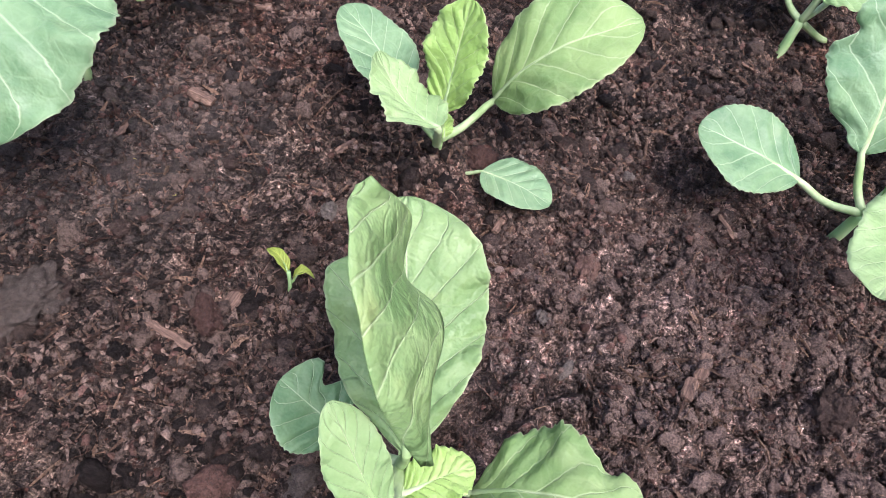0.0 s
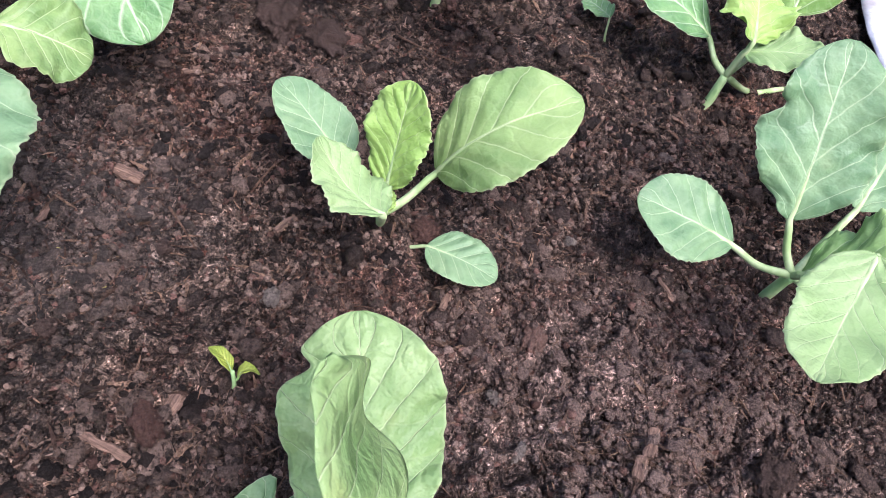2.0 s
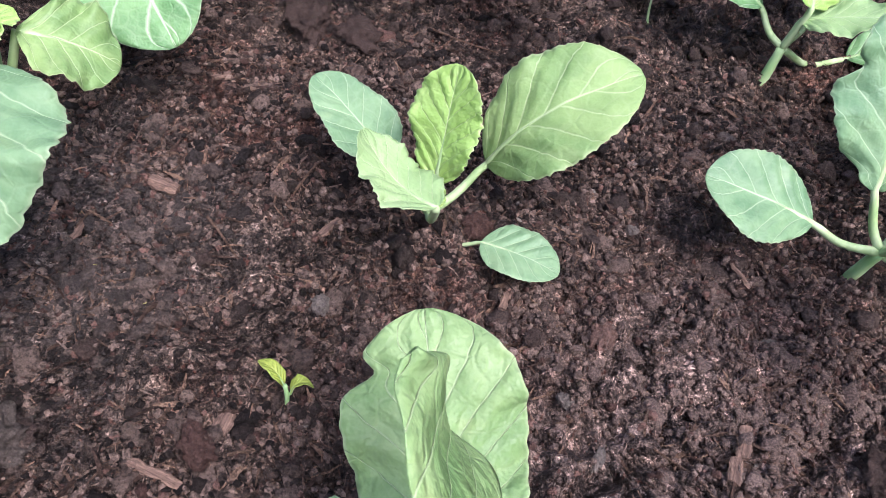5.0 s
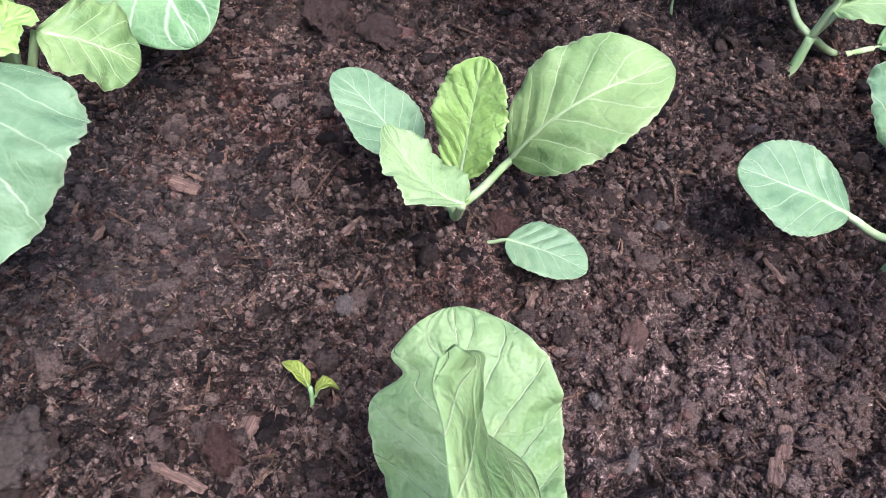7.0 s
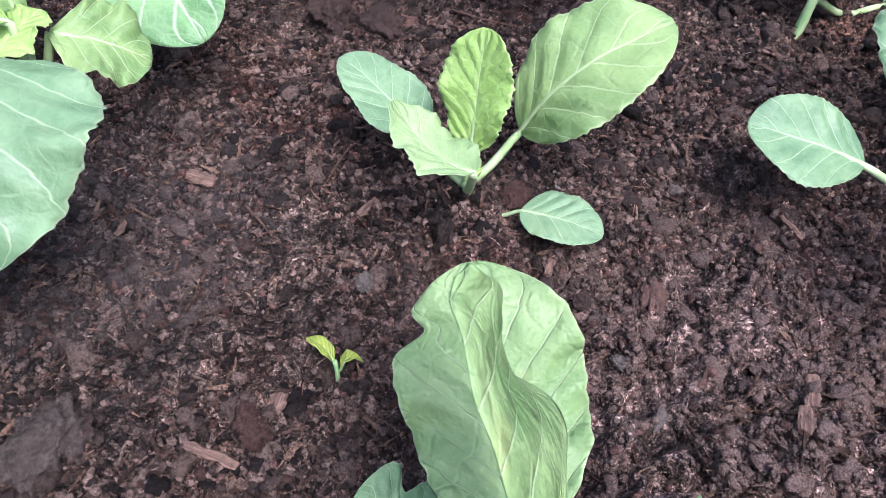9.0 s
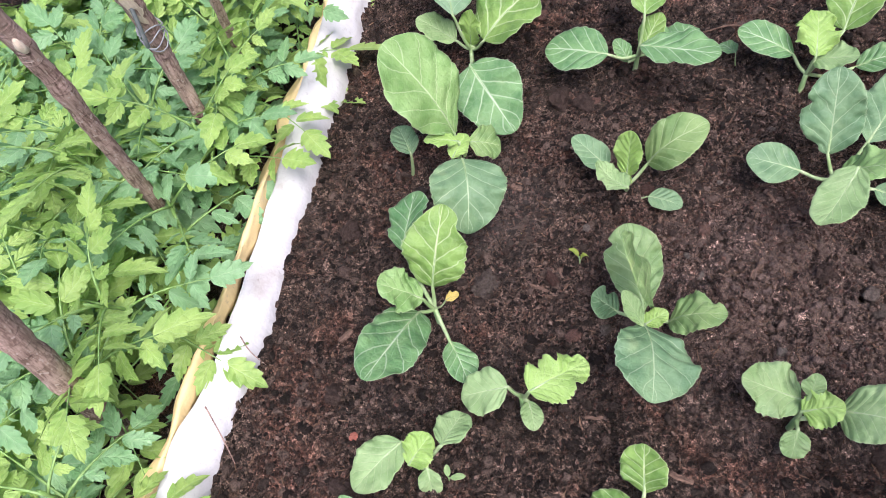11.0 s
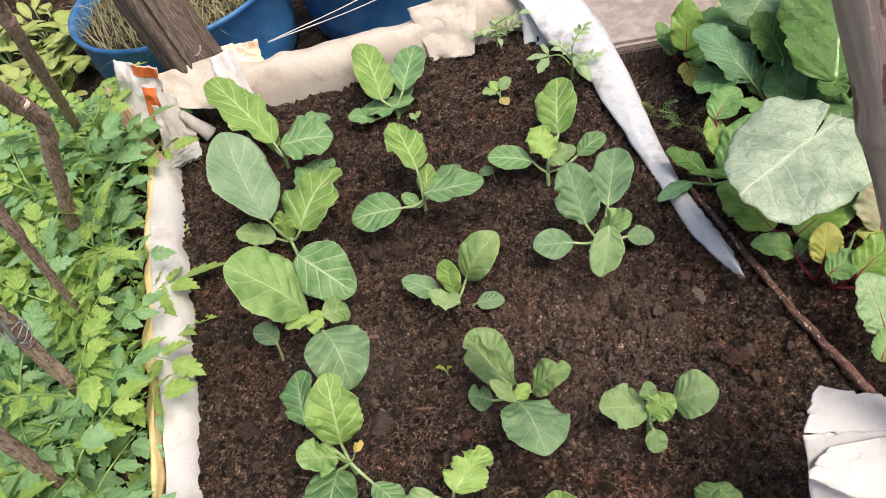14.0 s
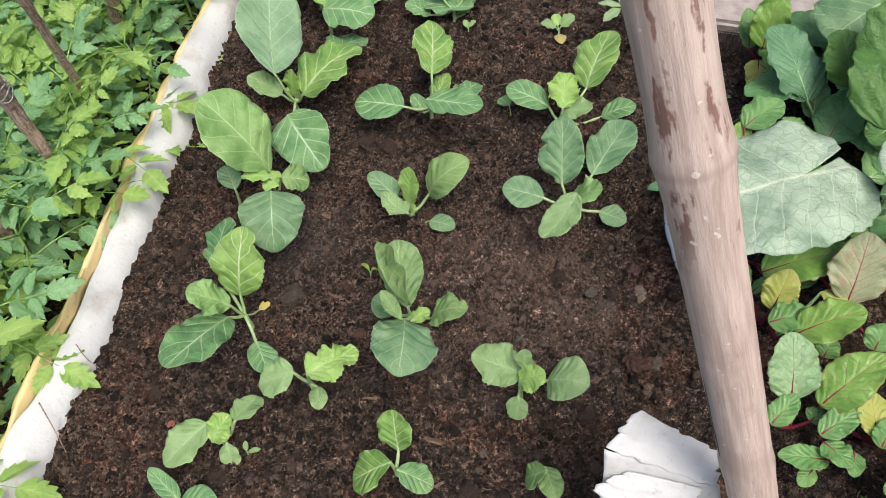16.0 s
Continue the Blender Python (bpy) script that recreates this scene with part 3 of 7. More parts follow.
def draped(name, path, profile, material, label, seed, crease=0.006, step=0.008, waves=22.0, kind="structure", category="sacking", thick=0.0015):
    """A sack laid along a line: profile gives (sideways, height) across it, from the inner to the outer foot."""
    line = spline(path, max(12, int(sum((Vector(b) - Vector(a)).length for a, b in zip(path, path[1:])) / step)))
    prof = [Vector((p[0], p[1], 0)) for p in spline([(a, b, 0) for a, b in profile], 17)]
    n, k = len(line), len(prof)
    verts, faces = [], []
    along = 0.0
    for i, p in enumerate(line):
        along += (p - line[max(i - 1, 0)]).length
        d = (line[min(i + 1, n - 1)] - line[max(i - 1, 0)])
        d.z = 0
        d.normalize()
        out = Vector((-d.y, d.x, 0))
        for j, q in enumerate(prof):
            w = float(vnoise(along, j * 0.011 + seed, waves, seed)) + 0.3 * float(vnoise(along, j * 0.02 + seed, waves * 2.2, seed + 1))
            g = float(vnoise(along, seed * 0.7, 3.5, seed + 2))
            pt = p + out * (q.x * (1 + 0.16 * g) + crease * w) + Vector((0, 0, q.y * (1 + 0.18 * g) + 0.6 * crease * w))
            verts.append(pt)
    for i in range(n - 1):
        for j in range(k - 1):
            faces.append((i * k + j, (i + 1) * k + j, (i + 1) * k + j + 1, i * k + j + 1))
    me = mesh(name, verts, faces, material)
    ob = new(name, me)
    md = ob.modifiers.new("thickness", "SOLIDIFY")
    md.thickness, md.offset = thick, 0
    return tagged(ob, label, category, kind=kind)


draped("edging_left", [(-0.470, -0.62, 0), (-0.458, -0.35, 0), (-0.464, -0.05, 0), (-0.474, 0.25, 0), (-0.486, 0.62, 0)],
       [(-0.004, -0.05), (0.004, 0.004), (0.016, 0.026), (0.030, 0.036), (0.042, 0.040), (0.050, 0.034), (0.056, -0.06)], SACK,
       "white woven sack folded over the edge of the bed, soil-stained", 31, 0.0062, 0.006, 15)
draped("edging_yellow", [(-0.522, -0.62, 0), (-0.514, -0.2, 0), (-0.524, 0.2, 0), (-0.530, 0.60, 0)],
       [(-0.004, 0.02), (0.002, 0.044), (0.010, 0.040), (0.017, 0.020), (0.02, -0.06)], SACK_YELLOW,
       "frayed yellow sack lining along the bed edge", 37, 0.007, 0.007, 20)
draped("edging_far", [(-0.36, 0.745, 0), (-0.16, 0.722, 0), (0.0, 0.716, 0), (0.2, 0.712, 0), (0.40, 0.70, 0)],
       [(-0.006, -0.08), (0.002, 0.01), (0.012, 0.058), (0.034, 0.088), (0.062, 0.086), (0.080, 0.05), (0.086, -0.24)], SACK_BEIGE,
       "beige sack rolled over the far wall of the bed", 41, 0.0060, 0.009, 17)


def ribbon(name, rows, material, label, category, seed, kind="", dome=0.012, crease=0.004):
    """A cloth strip laid along rows of (x, y, z, half width), slightly domed, with long creases and a ragged edge."""
    n, k = 150, 15
    line = spline([r[:3] for r in rows], n)
    wide = [q.x for q in spline([(r[3], 0, 0) for r in rows], n)]
    verts, faces = [], []
    for i, p in enumerate(line):
        d = line[min(i + 1, n - 1)] - line[max(i - 1, 0)]
        out = Vector((d.y, -d.x, 0)).normalized()
        for j in range(k):
            v = j / (k - 1) * 2 - 1
            a = i * 0.006
            rag = 1 + 0.10 * float(vnoise(a, v * 0.3, 40, seed)) * abs(v)
            w = 0.7 * float(vnoise(a * 0.35, v * 0.05 + seed, 45, seed + 1)) + 0.4 * float(vnoise(a, v * 0.04, 60, seed + 2))
            z = dome * (1 - v * v) + crease * w * (1 - 0.5 * abs(v))
            verts.append(p + out * (v * wide[i] * rag) + Vector((0, 0, z)))
    for i in range(n - 1):
        for j in range(k - 1):
            faces.append((i * k + j, (i + 1) * k + j, (i + 1) * k + j + 1, i * k + j + 1))
    ob = new(name, mesh(name, verts, faces, material))
    md = ob.modifiers.new("thickness", "SOLIDIFY")
    md.thickness = 0.0014
    return tagged(ob, label, category, kind=kind)


ribbon("edging_right", [(0.350, 0.770, 0.105, 0.048), (0.418, 0.705, 0.065, 0.058), (0.446, 0.600, 0.032, 0.062), (0.460, 0.477, 0.016, 0.045), (0.454, 0.385, 0.010, 0.037), (0.450, 0.316, 0.008, 0.031),
                        (0.443, 0.238, 0.008, 0.025), (0.438, 0.148, 0.008, 0.020), (0.435, 0.092, 0.008, 0.017), (0.435, 0.050, 0.007, 0.019), (0.436, 0.003, 0.006, 0.021), (0.442, -0.053, 0.006, 0.018), (0.444, -0.089, 0.006, 0.011), (0.445, -0.126, 0.005, 0.002)],
       SACK_GREY, "soil-smeared white cloth strip between the two beds", "sacking", 43, "structure")
draped("edging_near", [(-0.50, -0.585, 0), (-0.2, -0.575, 0), (0.1, -0.572, 0), (0.40, -0.585, 0)][::-1],
       [(-0.006, -0.02), (0.004, 0.02), (0.012, 0.036), (0.030, 0.047), (0.045, 0.036), (0.056, -0.26)], SACK,
       "white sack folded over the near edge of the bed", 47)


# ---- the cabbage seedlings, plant by plant ----
plant = thing("cabbage_seedling", (-0.245, 0.475, 0), "leafy cabbage seedling with a long crinkled leaf beside the sack edging", "cabbage plant", "cabbage seedlings in the bed")
add_stem(plant, [(-0.245, 0.475, -0.012), (-0.244, 0.475, 0.022), (-0.243, 0.475, 0.045)], 0.0042, 0.0034)
add_leaf(plant, (-0.254, 0.499, 0.069), (-0.363, 0.712, 0.122), 0.099, 8, 0.04, 0.47, (-0.243, 0.475, 0.045), material=LEAF_RIB, ruffle=0.10, scallop=0.035, notches=((0.3, -1, 0.25, 0.06), (0.18, 1, 0.3, 0.06)))
add_leaf(plant, (-0.232, 0.435, 0.106), (-0.127, 0.418, 0.101), 0.108, 8, 0.05, 0.52, (-0.243, 0.475, 0.045), material=LEAF_RIB_BLUE)
add_leaf(plant, (-0.260, 0.512, 0.038), (-0.256, 0.554, 0.084), 0.037, -3, 0.07, 0.51, (-0.243, 0.475, 0.045), material=LEAF_RIB)
add_leaf(plant, (-0.192, 0.525, 0.063), (-0.135, 0.570, 0.042), 0.058, 5, 0.03, 0.56, (-0.243, 0.475, 0.045), material=LEAF_RIB_BLUE)
plant = thing("cabbage_seedling", (-0.258, 0.232, 0), "large cabbage seedling with one broad upright grey-green leaf", "cabbage plant", "cabbage seedlings in the bed")
add_stem(plant, [(-0.258, 0.232, -0.012), (-0.257, 0.232, 0.022), (-0.256, 0.232, 0.045)], 0.0042, 0.0034)
add_leaf(plant, (-0.273, 0.223, 0.123), (-0.311, 0.409, 0.195), 0.126, 28, -0.09, 0.56, (-0.256, 0.232, 0.045), material=LEAF_GREY, ruffle=0.03)
add_leaf(plant, (-0.229, 0.216, 0.080), (-0.131, 0.311, 0.112), 0.116, -7, 0.11, 0.39, (-0.256, 0.232, 0.045), material=LEAF_RIB, notches=((0.72, -1, 0.35, 0.07),))
add_leaf(plant, (-0.279, 0.235, 0.062), (-0.343, 0.253, 0.090), 0.053, -1, 0.02, 0.48, (-0.256, 0.232, 0.045), material=LEAF_PALE)
add_leaf(plant, (-0.257, 0.240, 0.047), (-0.252, 0.252, 0.107), 0.042, -1, 0.04, 0.5, (-0.256, 0.232, 0.045), material=LEAF_YOUNG, ruffle=0.11, scallop=0.045, teeth=10, res=(56, 19))
add_leaf(plant, (-0.211, 0.317, 0.087), (-0.154, 0.412, 0.053), 0.08, -7, 0.03, 0.51, (-0.256, 0.232, 0.045), material=LEAF_RIB_BLUE)
add_leaf(plant, (-0.237, 0.147, 0.094), (-0.161, 0.062, 0.049), 0.101, 20, 0.07, 0.42, (-0.256, 0.232, 0.045), material=LEAF_RIB_BLUE)
plant = thing("cabbage_seedling", (-0.232, -0.005, 0), "bushy cabbage seedling with big rounded leaves and tight young ones", "cabbage plant", "cabbage seedlings in the bed")
add_stem(plant, [(-0.232, -0.005, -0.012), (-0.231, -0.005, 0.025), (-0.23, -0.005, 0.05)], 0.0042, 0.0034)
add_leaf(plant, (-0.237, 0.022, 0.086), (-0.318, 0.048, 0.225), 0.121, -3, 0.07, 0.6, (-0.23, -0.005, 0.05), material=LEAF_LIME, ruffle=0.04)
add_leaf(plant, (-0.213, -0.038, 0.107), (-0.192, -0.133, 0.074), 0.101, -12, 0.28, 0.49, (-0.23, -0.005, 0.05), material=LEAF_BLUE, res=(64, 19))
add_leaf(plant, (-0.216, 0.009, 0.086), (-0.174, 0.021, 0.064), 0.053, 14, 0.11, 0.54, (-0.23, -0.005, 0.05), material=LEAF, ruffle=0.08)
add_leaf(plant, (-0.302, 0.002, 0.060), (-0.329, 0.040, 0.075), 0.041, 9, 0.09, 0.53, (-0.313, 0.008, 0.0), material=LEAF_BLUE)
add_leaf(plant, (-0.225, -0.002, 0.099), (-0.272, -0.010, 0.108), 0.025, 0, 0.05, 0.55, (-0.23, -0.005, 0.05), material=LEAF_YOUNG, ruffle=0.11, scallop=0.045, teeth=10, res=(56, 19))
add_leaf(plant, (-0.233, -0.022, 0.086), (-0.219, 0.016, 0.094), 0.031, -1, 0.06, 0.51, (-0.23, -0.005, 0.05), material=LEAF_YOUNG, ruffle=0.11, scallop=0.045, teeth=10, res=(56, 19))
plant = thing("cabbage_seedling", (-0.224, -0.228, 0), "cabbage seedling with a broad drooping leaf and one yellowed leaf", "cabbage plant", "cabbage seedlings in the bed")
add_stem(plant, [(-0.224, -0.228, -0.012), (-0.224, -0.228, 0.02), (-0.224, -0.228, 0.04)], 0.0042, 0.0034)
add_leaf(plant, (-0.224, -0.214, 0.074), (-0.209, -0.150, 0.162), 0.078, 16, 0.12, 0.5, (-0.224, -0.228, 0.04), material=LEAF_RIB, ruffle=0.08, scallop=0.03, notches=((0.8, -1, 0.3, 0.08),))
add_leaf(plant, (-0.260, -0.188, 0.112), (-0.260, -0.107, 0.124), 0.067, -30, 0.02, 0.56, (-0.224, -0.228, 0.04), material=LEAF_RIB_BLUE)
add_leaf(plant, (-0.230, -0.237, 0.083), (-0.271, -0.252, 0.141), 0.054, -11, 0.03, 0.54, (-0.224, -0.228, 0.04), material=LEAF_LIME, scallop=0.045, ruffle=0.10)
add_leaf(plant, (-0.236, -0.247, 0.065), (-0.252, -0.374, 0.155), 0.074, -15, 0.04, 0.51, (-0.224, -0.228, 0.04), material=LEAF_RIB_BLUE)
add_leaf(plant, (-0.197, -0.268, 0.033), (-0.165, -0.318, 0.032), 0.043, -19, 0.05, 0.55, (-0.224, -0.228, 0.04), material=LEAF_RIB_BLUE, ruffle=0.02)
add_leaf(plant, (-0.221, -0.197, 0.004), (-0.206, -0.184, 0.005), 0.015, 2, 0.04, 0.52, (-0.224, -0.228, 0.04), material=LEAF_YELLOW, petiole=0.0012)
plant = thing("cabbage_seedling", (-0.1, -0.325, 0), "small cabbage seedling with a torn frilly leaf", "cabbage plant", "cabbage seedlings in the bed")
add_stem(plant, [(-0.1, -0.325, -0.012), (-0.1, -0.325, 0.015), (-0.1, -0.325, 0.03)], 0.0042, 0.0034)
add_leaf(plant, (-0.113, -0.330, 0.069), (-0.168, -0.341, 0.045), 0.055, -7, 0.04, 0.45, (-0.1, -0.325, 0.03), material=LEAF_PALE)
add_leaf(plant, (-0.086, -0.340, 0.091), (-0.027, -0.292, 0.078), 0.06, -4, 0.04, 0.4, (-0.1, -0.325, 0.03), material=LEAF_YOUNG, ruffle=0.09, scallop=0.05, res=(56, 19), notches=((0.30, 1, 0.35, 0.05), (0.58, 1, 0.45, 0.06), (0.84, 1, 0.35, 0.05), (0.62, -1, 0.30, 0.05)))
add_leaf(plant, (-0.092, -0.326, 0.018), (-0.080, -0.361, 0.021), 0.027, -5, 0.05, 0.51, (-0.1, -0.325, 0.03), material=LEAF_PALE)
plant = thing("cabbage_seedling", (-0.207, -0.417, 0), "small pale cabbage seedling near the sack edging", "cabbage plant", "cabbage seedlings in the bed")
add_stem(plant, [(-0.207, -0.417, -0.012), (-0.207, -0.417, 0.01), (-0.207, -0.417, 0.02)], 0.0042, 0.0034)
add_leaf(plant, (-0.174, -0.407, 0.076), (-0.161, -0.361, 0.052), 0.043, -7, 0.02, 0.52, (-0.207, -0.417, 0.02), material=LEAF_PALE)
add_leaf(plant, (-0.230, -0.401, 0.038), (-0.276, -0.461, 0.025), 0.057, 0, 0.06, 0.46, (-0.207, -0.417, 0.02), material=LEAF_PALE, ruffle=0.07)
add_leaf(plant, (-0.216, -0.425, 0.035), (-0.193, -0.393, 0.057), 0.042, 7, 0.05, 0.5, (-0.207, -0.417, 0.02), material=LEAF_YOUNG, ruffle=0.11, scallop=0.045, teeth=10, res=(56, 19))
add_leaf(plant, (-0.193, -0.426, 0.037), (-0.187, -0.447, 0.005), 0.029, 1, 0.05, 0.51, (-0.207, -0.417, 0.02), material=LEAF_PALE)
plant = thing("cabbage_seedling", (0.012, 0.534, 0), "upright cabbage seedling near the far sack wall", "cabbage plant", "cabbage seedlings in the bed")
add_stem(plant, [(0.012, 0.534, -0.012), (0.012, 0.535, 0.015), (0.012, 0.536, 0.03)], 0.0042, 0.0034)
add_leaf(plant, (-0.012, 0.547, 0.051), (-0.020, 0.702, 0.101), 0.084, 17, 0.07, 0.43, (0.012, 0.536, 0.03), material=LEAF_RIB)
add_leaf(plant, (0.036, 0.553, 0.052), (0.096, 0.654, 0.085), 0.077, 4, 0.03, 0.53, (0.012, 0.536, 0.03), material=LEAF_RIB_BLUE)
add_leaf(plant, (0.054, 0.529, 0.042), (-0.063, 0.564, 0.031), 0.077, 8, -0.04, 0.54, (0.012, 0.536, 0.03), material=LEAF_RIB_BLUE)
add_leaf(plant, (-0.038, 0.529, 0.021), (-0.092, 0.545, 0.039), 0.048, -3, 0.07, 0.51, (0.012, 0.536, 0.03), material=LEAF_RIB_BLUE)
add_leaf(plant, (0.015, 0.530, 0.012), (0.057, 0.602, 0.039), 0.045, -1, 0.03, 0.51, (0.012, 0.536, 0.03), material=LEAF_RIB_BLUE)
plant = thing("cabbage_seedling", (0, 0.239, 0), "cabbage seedling with a long upright leaf and spreading low leaves", "cabbage plant", "cabbage seedlings in the bed")
add_stem(plant, [(0, 0.239, -0.012), (0.002, 0.237, 0.018), (0.003, 0.236, 0.035)], 0.0042, 0.0034)
add_leaf(plant, (0.008, 0.257, 0.097), (-0.006, 0.387, 0.112), 0.077, 22, 0.02, 0.49, (0.003, 0.236, 0.035), material=LEAF_RIB, ruffle=0.10, scallop=0.03)
add_leaf(plant, (0.010, 0.235, 0.049), (0.032, 0.287, 0.074), 0.039, 0, 0.03, 0.49, (0.003, 0.236, 0.035), material=LEAF_RIB, ruffle=0.06)
add_leaf(plant, (-0.041, 0.208, 0.063), (-0.136, 0.227, 0.054), 0.08, -10, 0.03, 0.48, (0.003, 0.236, 0.035), material=LEAF_RIB_BLUE, ruffle=0.02)
add_leaf(plant, (0.005, 0.198, 0.091), (0.110, 0.155, 0.117), 0.063, 8, 0.01, 0.52, (0.003, 0.236, 0.035), material=LEAF_RIB_BLUE)
add_leaf(plant, (0.048, 0.257, 0.040), (0.082, 0.321, 0.020), 0.053, -5, 0.01, 0.55, (0.003, 0.236, 0.035), material=LEAF_RIB_BLUE)
add_leaf(plant, (-0.009, 0.227, 0.030), (-0.033, 0.252, 0.052), 0.03, 0, 0.05, 0.52, (0.003, 0.236, 0.035), material=LEAF_RIB_BLUE)
plant = thing("cabbage_seedling", (0, 0, 0), "small cabbage seedling with five light green leaves on moist soil", "cabbage plant", "cabbage seedlings in the bed")
add_stem(plant, [(0, 0, -0.012), (0.0, 0.001, 0.008), (0, 0.001, 0.016)], 0.0042, 0.0034)
add_leaf(plant, (0.027, 0.026, 0.038), (0.097, 0.046, 0.103), 0.069, 17, 0.17, 0.51, (0, 0.001, 0.016), material=LEAF, fold=0.08, ruffle=0.03, res=(64, 19))
add_leaf(plant, (0.000, -0.003, 0.045), (0.002, 0.027, 0.102), 0.044, -29, 0.01, 0.54, (0, 0.001, 0.016), material=LEAF_YOUNG, ruffle=0.05, scallop=0.030, teeth=16, res=(56, 19), sharp=0.5)
add_leaf(plant, (0.003, -0.038, 0.067), (-0.040, -0.009, 0.081), 0.043, 17, -0.13, 0.43, (0, 0.001, 0.016), material=LEAF_PALE, scallop=0.03, teeth=14, res=(64, 19))
add_leaf(plant, (-0.027, 0.015, 0.039), (-0.077, 0.048, 0.060), 0.045, 1, 0.04, 0.43, (0, 0.001, 0.016), material=LEAF_BLUE, ruffle=0.02, res=(64, 19))
add_leaf(plant, (0.032, -0.013, 0.015), (0.076, -0.029, 0.019), 0.036, 3, 0.06, 0.48, (0.013, -0.007, 0.002), material=LEAF_BLUE, ruffle=0.02, petiole=0.0012, res=(64, 19))
add_leaf(plant, (0.004, -0.002, 0.023), (0.000, 0.006, 0.036), 0.012, 0, 0.05, 0.52, (0, 0.001, 0.016), material=LEAF_YOUNG, ruffle=0.11, scallop=0.045, teeth=10, res=(56, 19), petiole=0.001)
plant = thing("cabbage_seedling", (0.03, -0.205, 0), "cabbage seedling with a tall folded leaf and a broad front leaf", "cabbage plant", "cabbage seedlings in the bed")
add_stem(plant, [(0.03, -0.205, -0.012), (0.03, -0.206, 0.018), (0.03, -0.207, 0.035)], 0.0042, 0.0034)
big = add_leaf(plant, (0.031, -0.214, 0.067), (0.003, -0.121, 0.106), 0.070, -12, 0.02, 0.6, (0.03, -0.207, 0.035), material=LEAF_PATCHY, fold=-0.10, ruffle=0.08, scallop=0.012, teeth=9, notches=((0.80, 1, 0.30, 0.05),), res=(64, 25))
leaf_fold(plant, big, [(-0.001, -0.182, 0.182), (0.010, -0.163, 0.146), (0.016, -0.172, 0.126), (0.026, -0.187, 0.130), (0.034, -0.204, 0.122), (0.036, -0.222, 0.095)],
          [(-0.003, -0.185, 0.184), (-0.001, -0.198, 0.186), (0.004, -0.212, 0.182), (0.010, -0.222, 0.170), (0.020, -0.231, 0.150), (0.035, -0.226, 0.096)], LEAF_PATCHY, "upright fold of the leaf")
add_leaf(plant, (0.032, -0.241, 0.082), (0.042, -0.342, 0.110), 0.092, -18, 0.13, 0.58, (0.03, -0.207, 0.035), material=LEAF_BLUE, res=(64, 19))
add_leaf(plant, (0.062, -0.212, 0.038), (0.120, -0.220, 0.087), 0.054, 1, 0.13, 0.53, (0.03, -0.207, 0.035), material=LEAF, scallop=0.03, notches=((0.8, 1, 0.35, 0.08),), res=(64, 19))
add_leaf(plant, (0.004, -0.197, 0.019), (-0.030, -0.189, 0.045), 0.044, -9, 0.03, 0.61, (0.03, -0.207, 0.035), material=LEAF_BLUE, ruffle=0.01, notches=((0.62, -1, 0.5, 0.12),), res=(64, 19))
add_leaf(plant, (0.029, -0.246, 0.091), (0.004, -0.228, 0.135), 0.021, -13, 0.02, 0.55, (0.03, -0.207, 0.035), material=LEAF_PALE, res=(64, 19))
add_leaf(plant, (0.034, -0.221, 0.041), (0.060, -0.203, 0.047), 0.025, 0, 0.05, 0.5, (0.03, -0.207, 0.035), material=LEAF_YOUNG, ruffle=0.11, scallop=0.045, teeth=10, res=(56, 19))
plant = thing("cabbage_seedling", (0.042, -0.435, 0), "small three-leaved cabbage seedling on dark soil", "cabbage plant", "cabbage seedlings in the bed")
add_stem(plant, [(0.042, -0.435, -0.012), (0.042, -0.435, 0.01), (0.042, -0.435, 0.02)], 0.0042, 0.0034)
add_leaf(plant, (0.044, -0.414, 0.034), (0.038, -0.378, 0.085), 0.053, -22, 0.02, 0.53, (0.042, -0.435, 0.02), material=LEAF_RIB)
add_leaf(plant, (0.039, -0.436, 0.052), (-0.017, -0.451, 0.005), 0.057, 3, 0.04, 0.55, (0.042, -0.435, 0.02), material=LEAF_RIB)
add_leaf(plant, (0.048, -0.441, 0.039), (0.093, -0.448, 0.005), 0.04, -2, 0.03, 0.5, (0.042, -0.435, 0.02), material=LEAF_RIB_BLUE)
plant = thing("cabbage_seedling", (0.238, 0.205, 0), "cabbage seedling with a frilly bright heart and oval leaves", "cabbage plant", "cabbage seedlings in the bed")
add_stem(plant, [(0.238, 0.205, -0.012), (0.239, 0.207, 0.015), (0.24, 0.21, 0.03)], 0.0042, 0.0034)
add_leaf(plant, (0.285, 0.266, 0.062), (0.327, 0.371, 0.106), 0.083, -16, 0.07, 0.47, (0.24, 0.21, 0.03), material=LEAF_RIB)
add_leaf(plant, (0.244, 0.210, 0.065), (0.246, 0.280, 0.084), 0.056, 4, 0.05, 0.50, (0.24, 0.21, 0.03), material=LEAF_YOUNG, ruffle=0.20, scallop=0.060, teeth=10, res=(56, 19))
add_leaf(plant, (0.220, 0.233, 0.046), (0.142, 0.259, 0.068), 0.059, -9, 0.05, 0.53, (0.24, 0.21, 0.03), material=LEAF_RIB_BLUE, ruffle=0.02)
add_leaf(plant, (0.317, 0.254, 0.004), (0.377, 0.262, 0.026), 0.048, 6, 0.07, 0.51, (0.24, 0.21, 0.03), material=LEAF_RIB_BLUE, ruffle=0.02)
add_leaf(plant, (0.244, 0.215, 0.053), (0.295, 0.200, 0.076), 0.051, 5, 0.01, 0.45, (0.24, 0.21, 0.03), material=LEAF_PALE)
add_leaf(plant, (0.147, 0.262, 0.020), (0.126, 0.286, 0.015), 0.027, -5, 0.06, 0.49, (0.15, 0.255, 0.0), material=LEAF_RIB_BLUE, petiole=0.001)
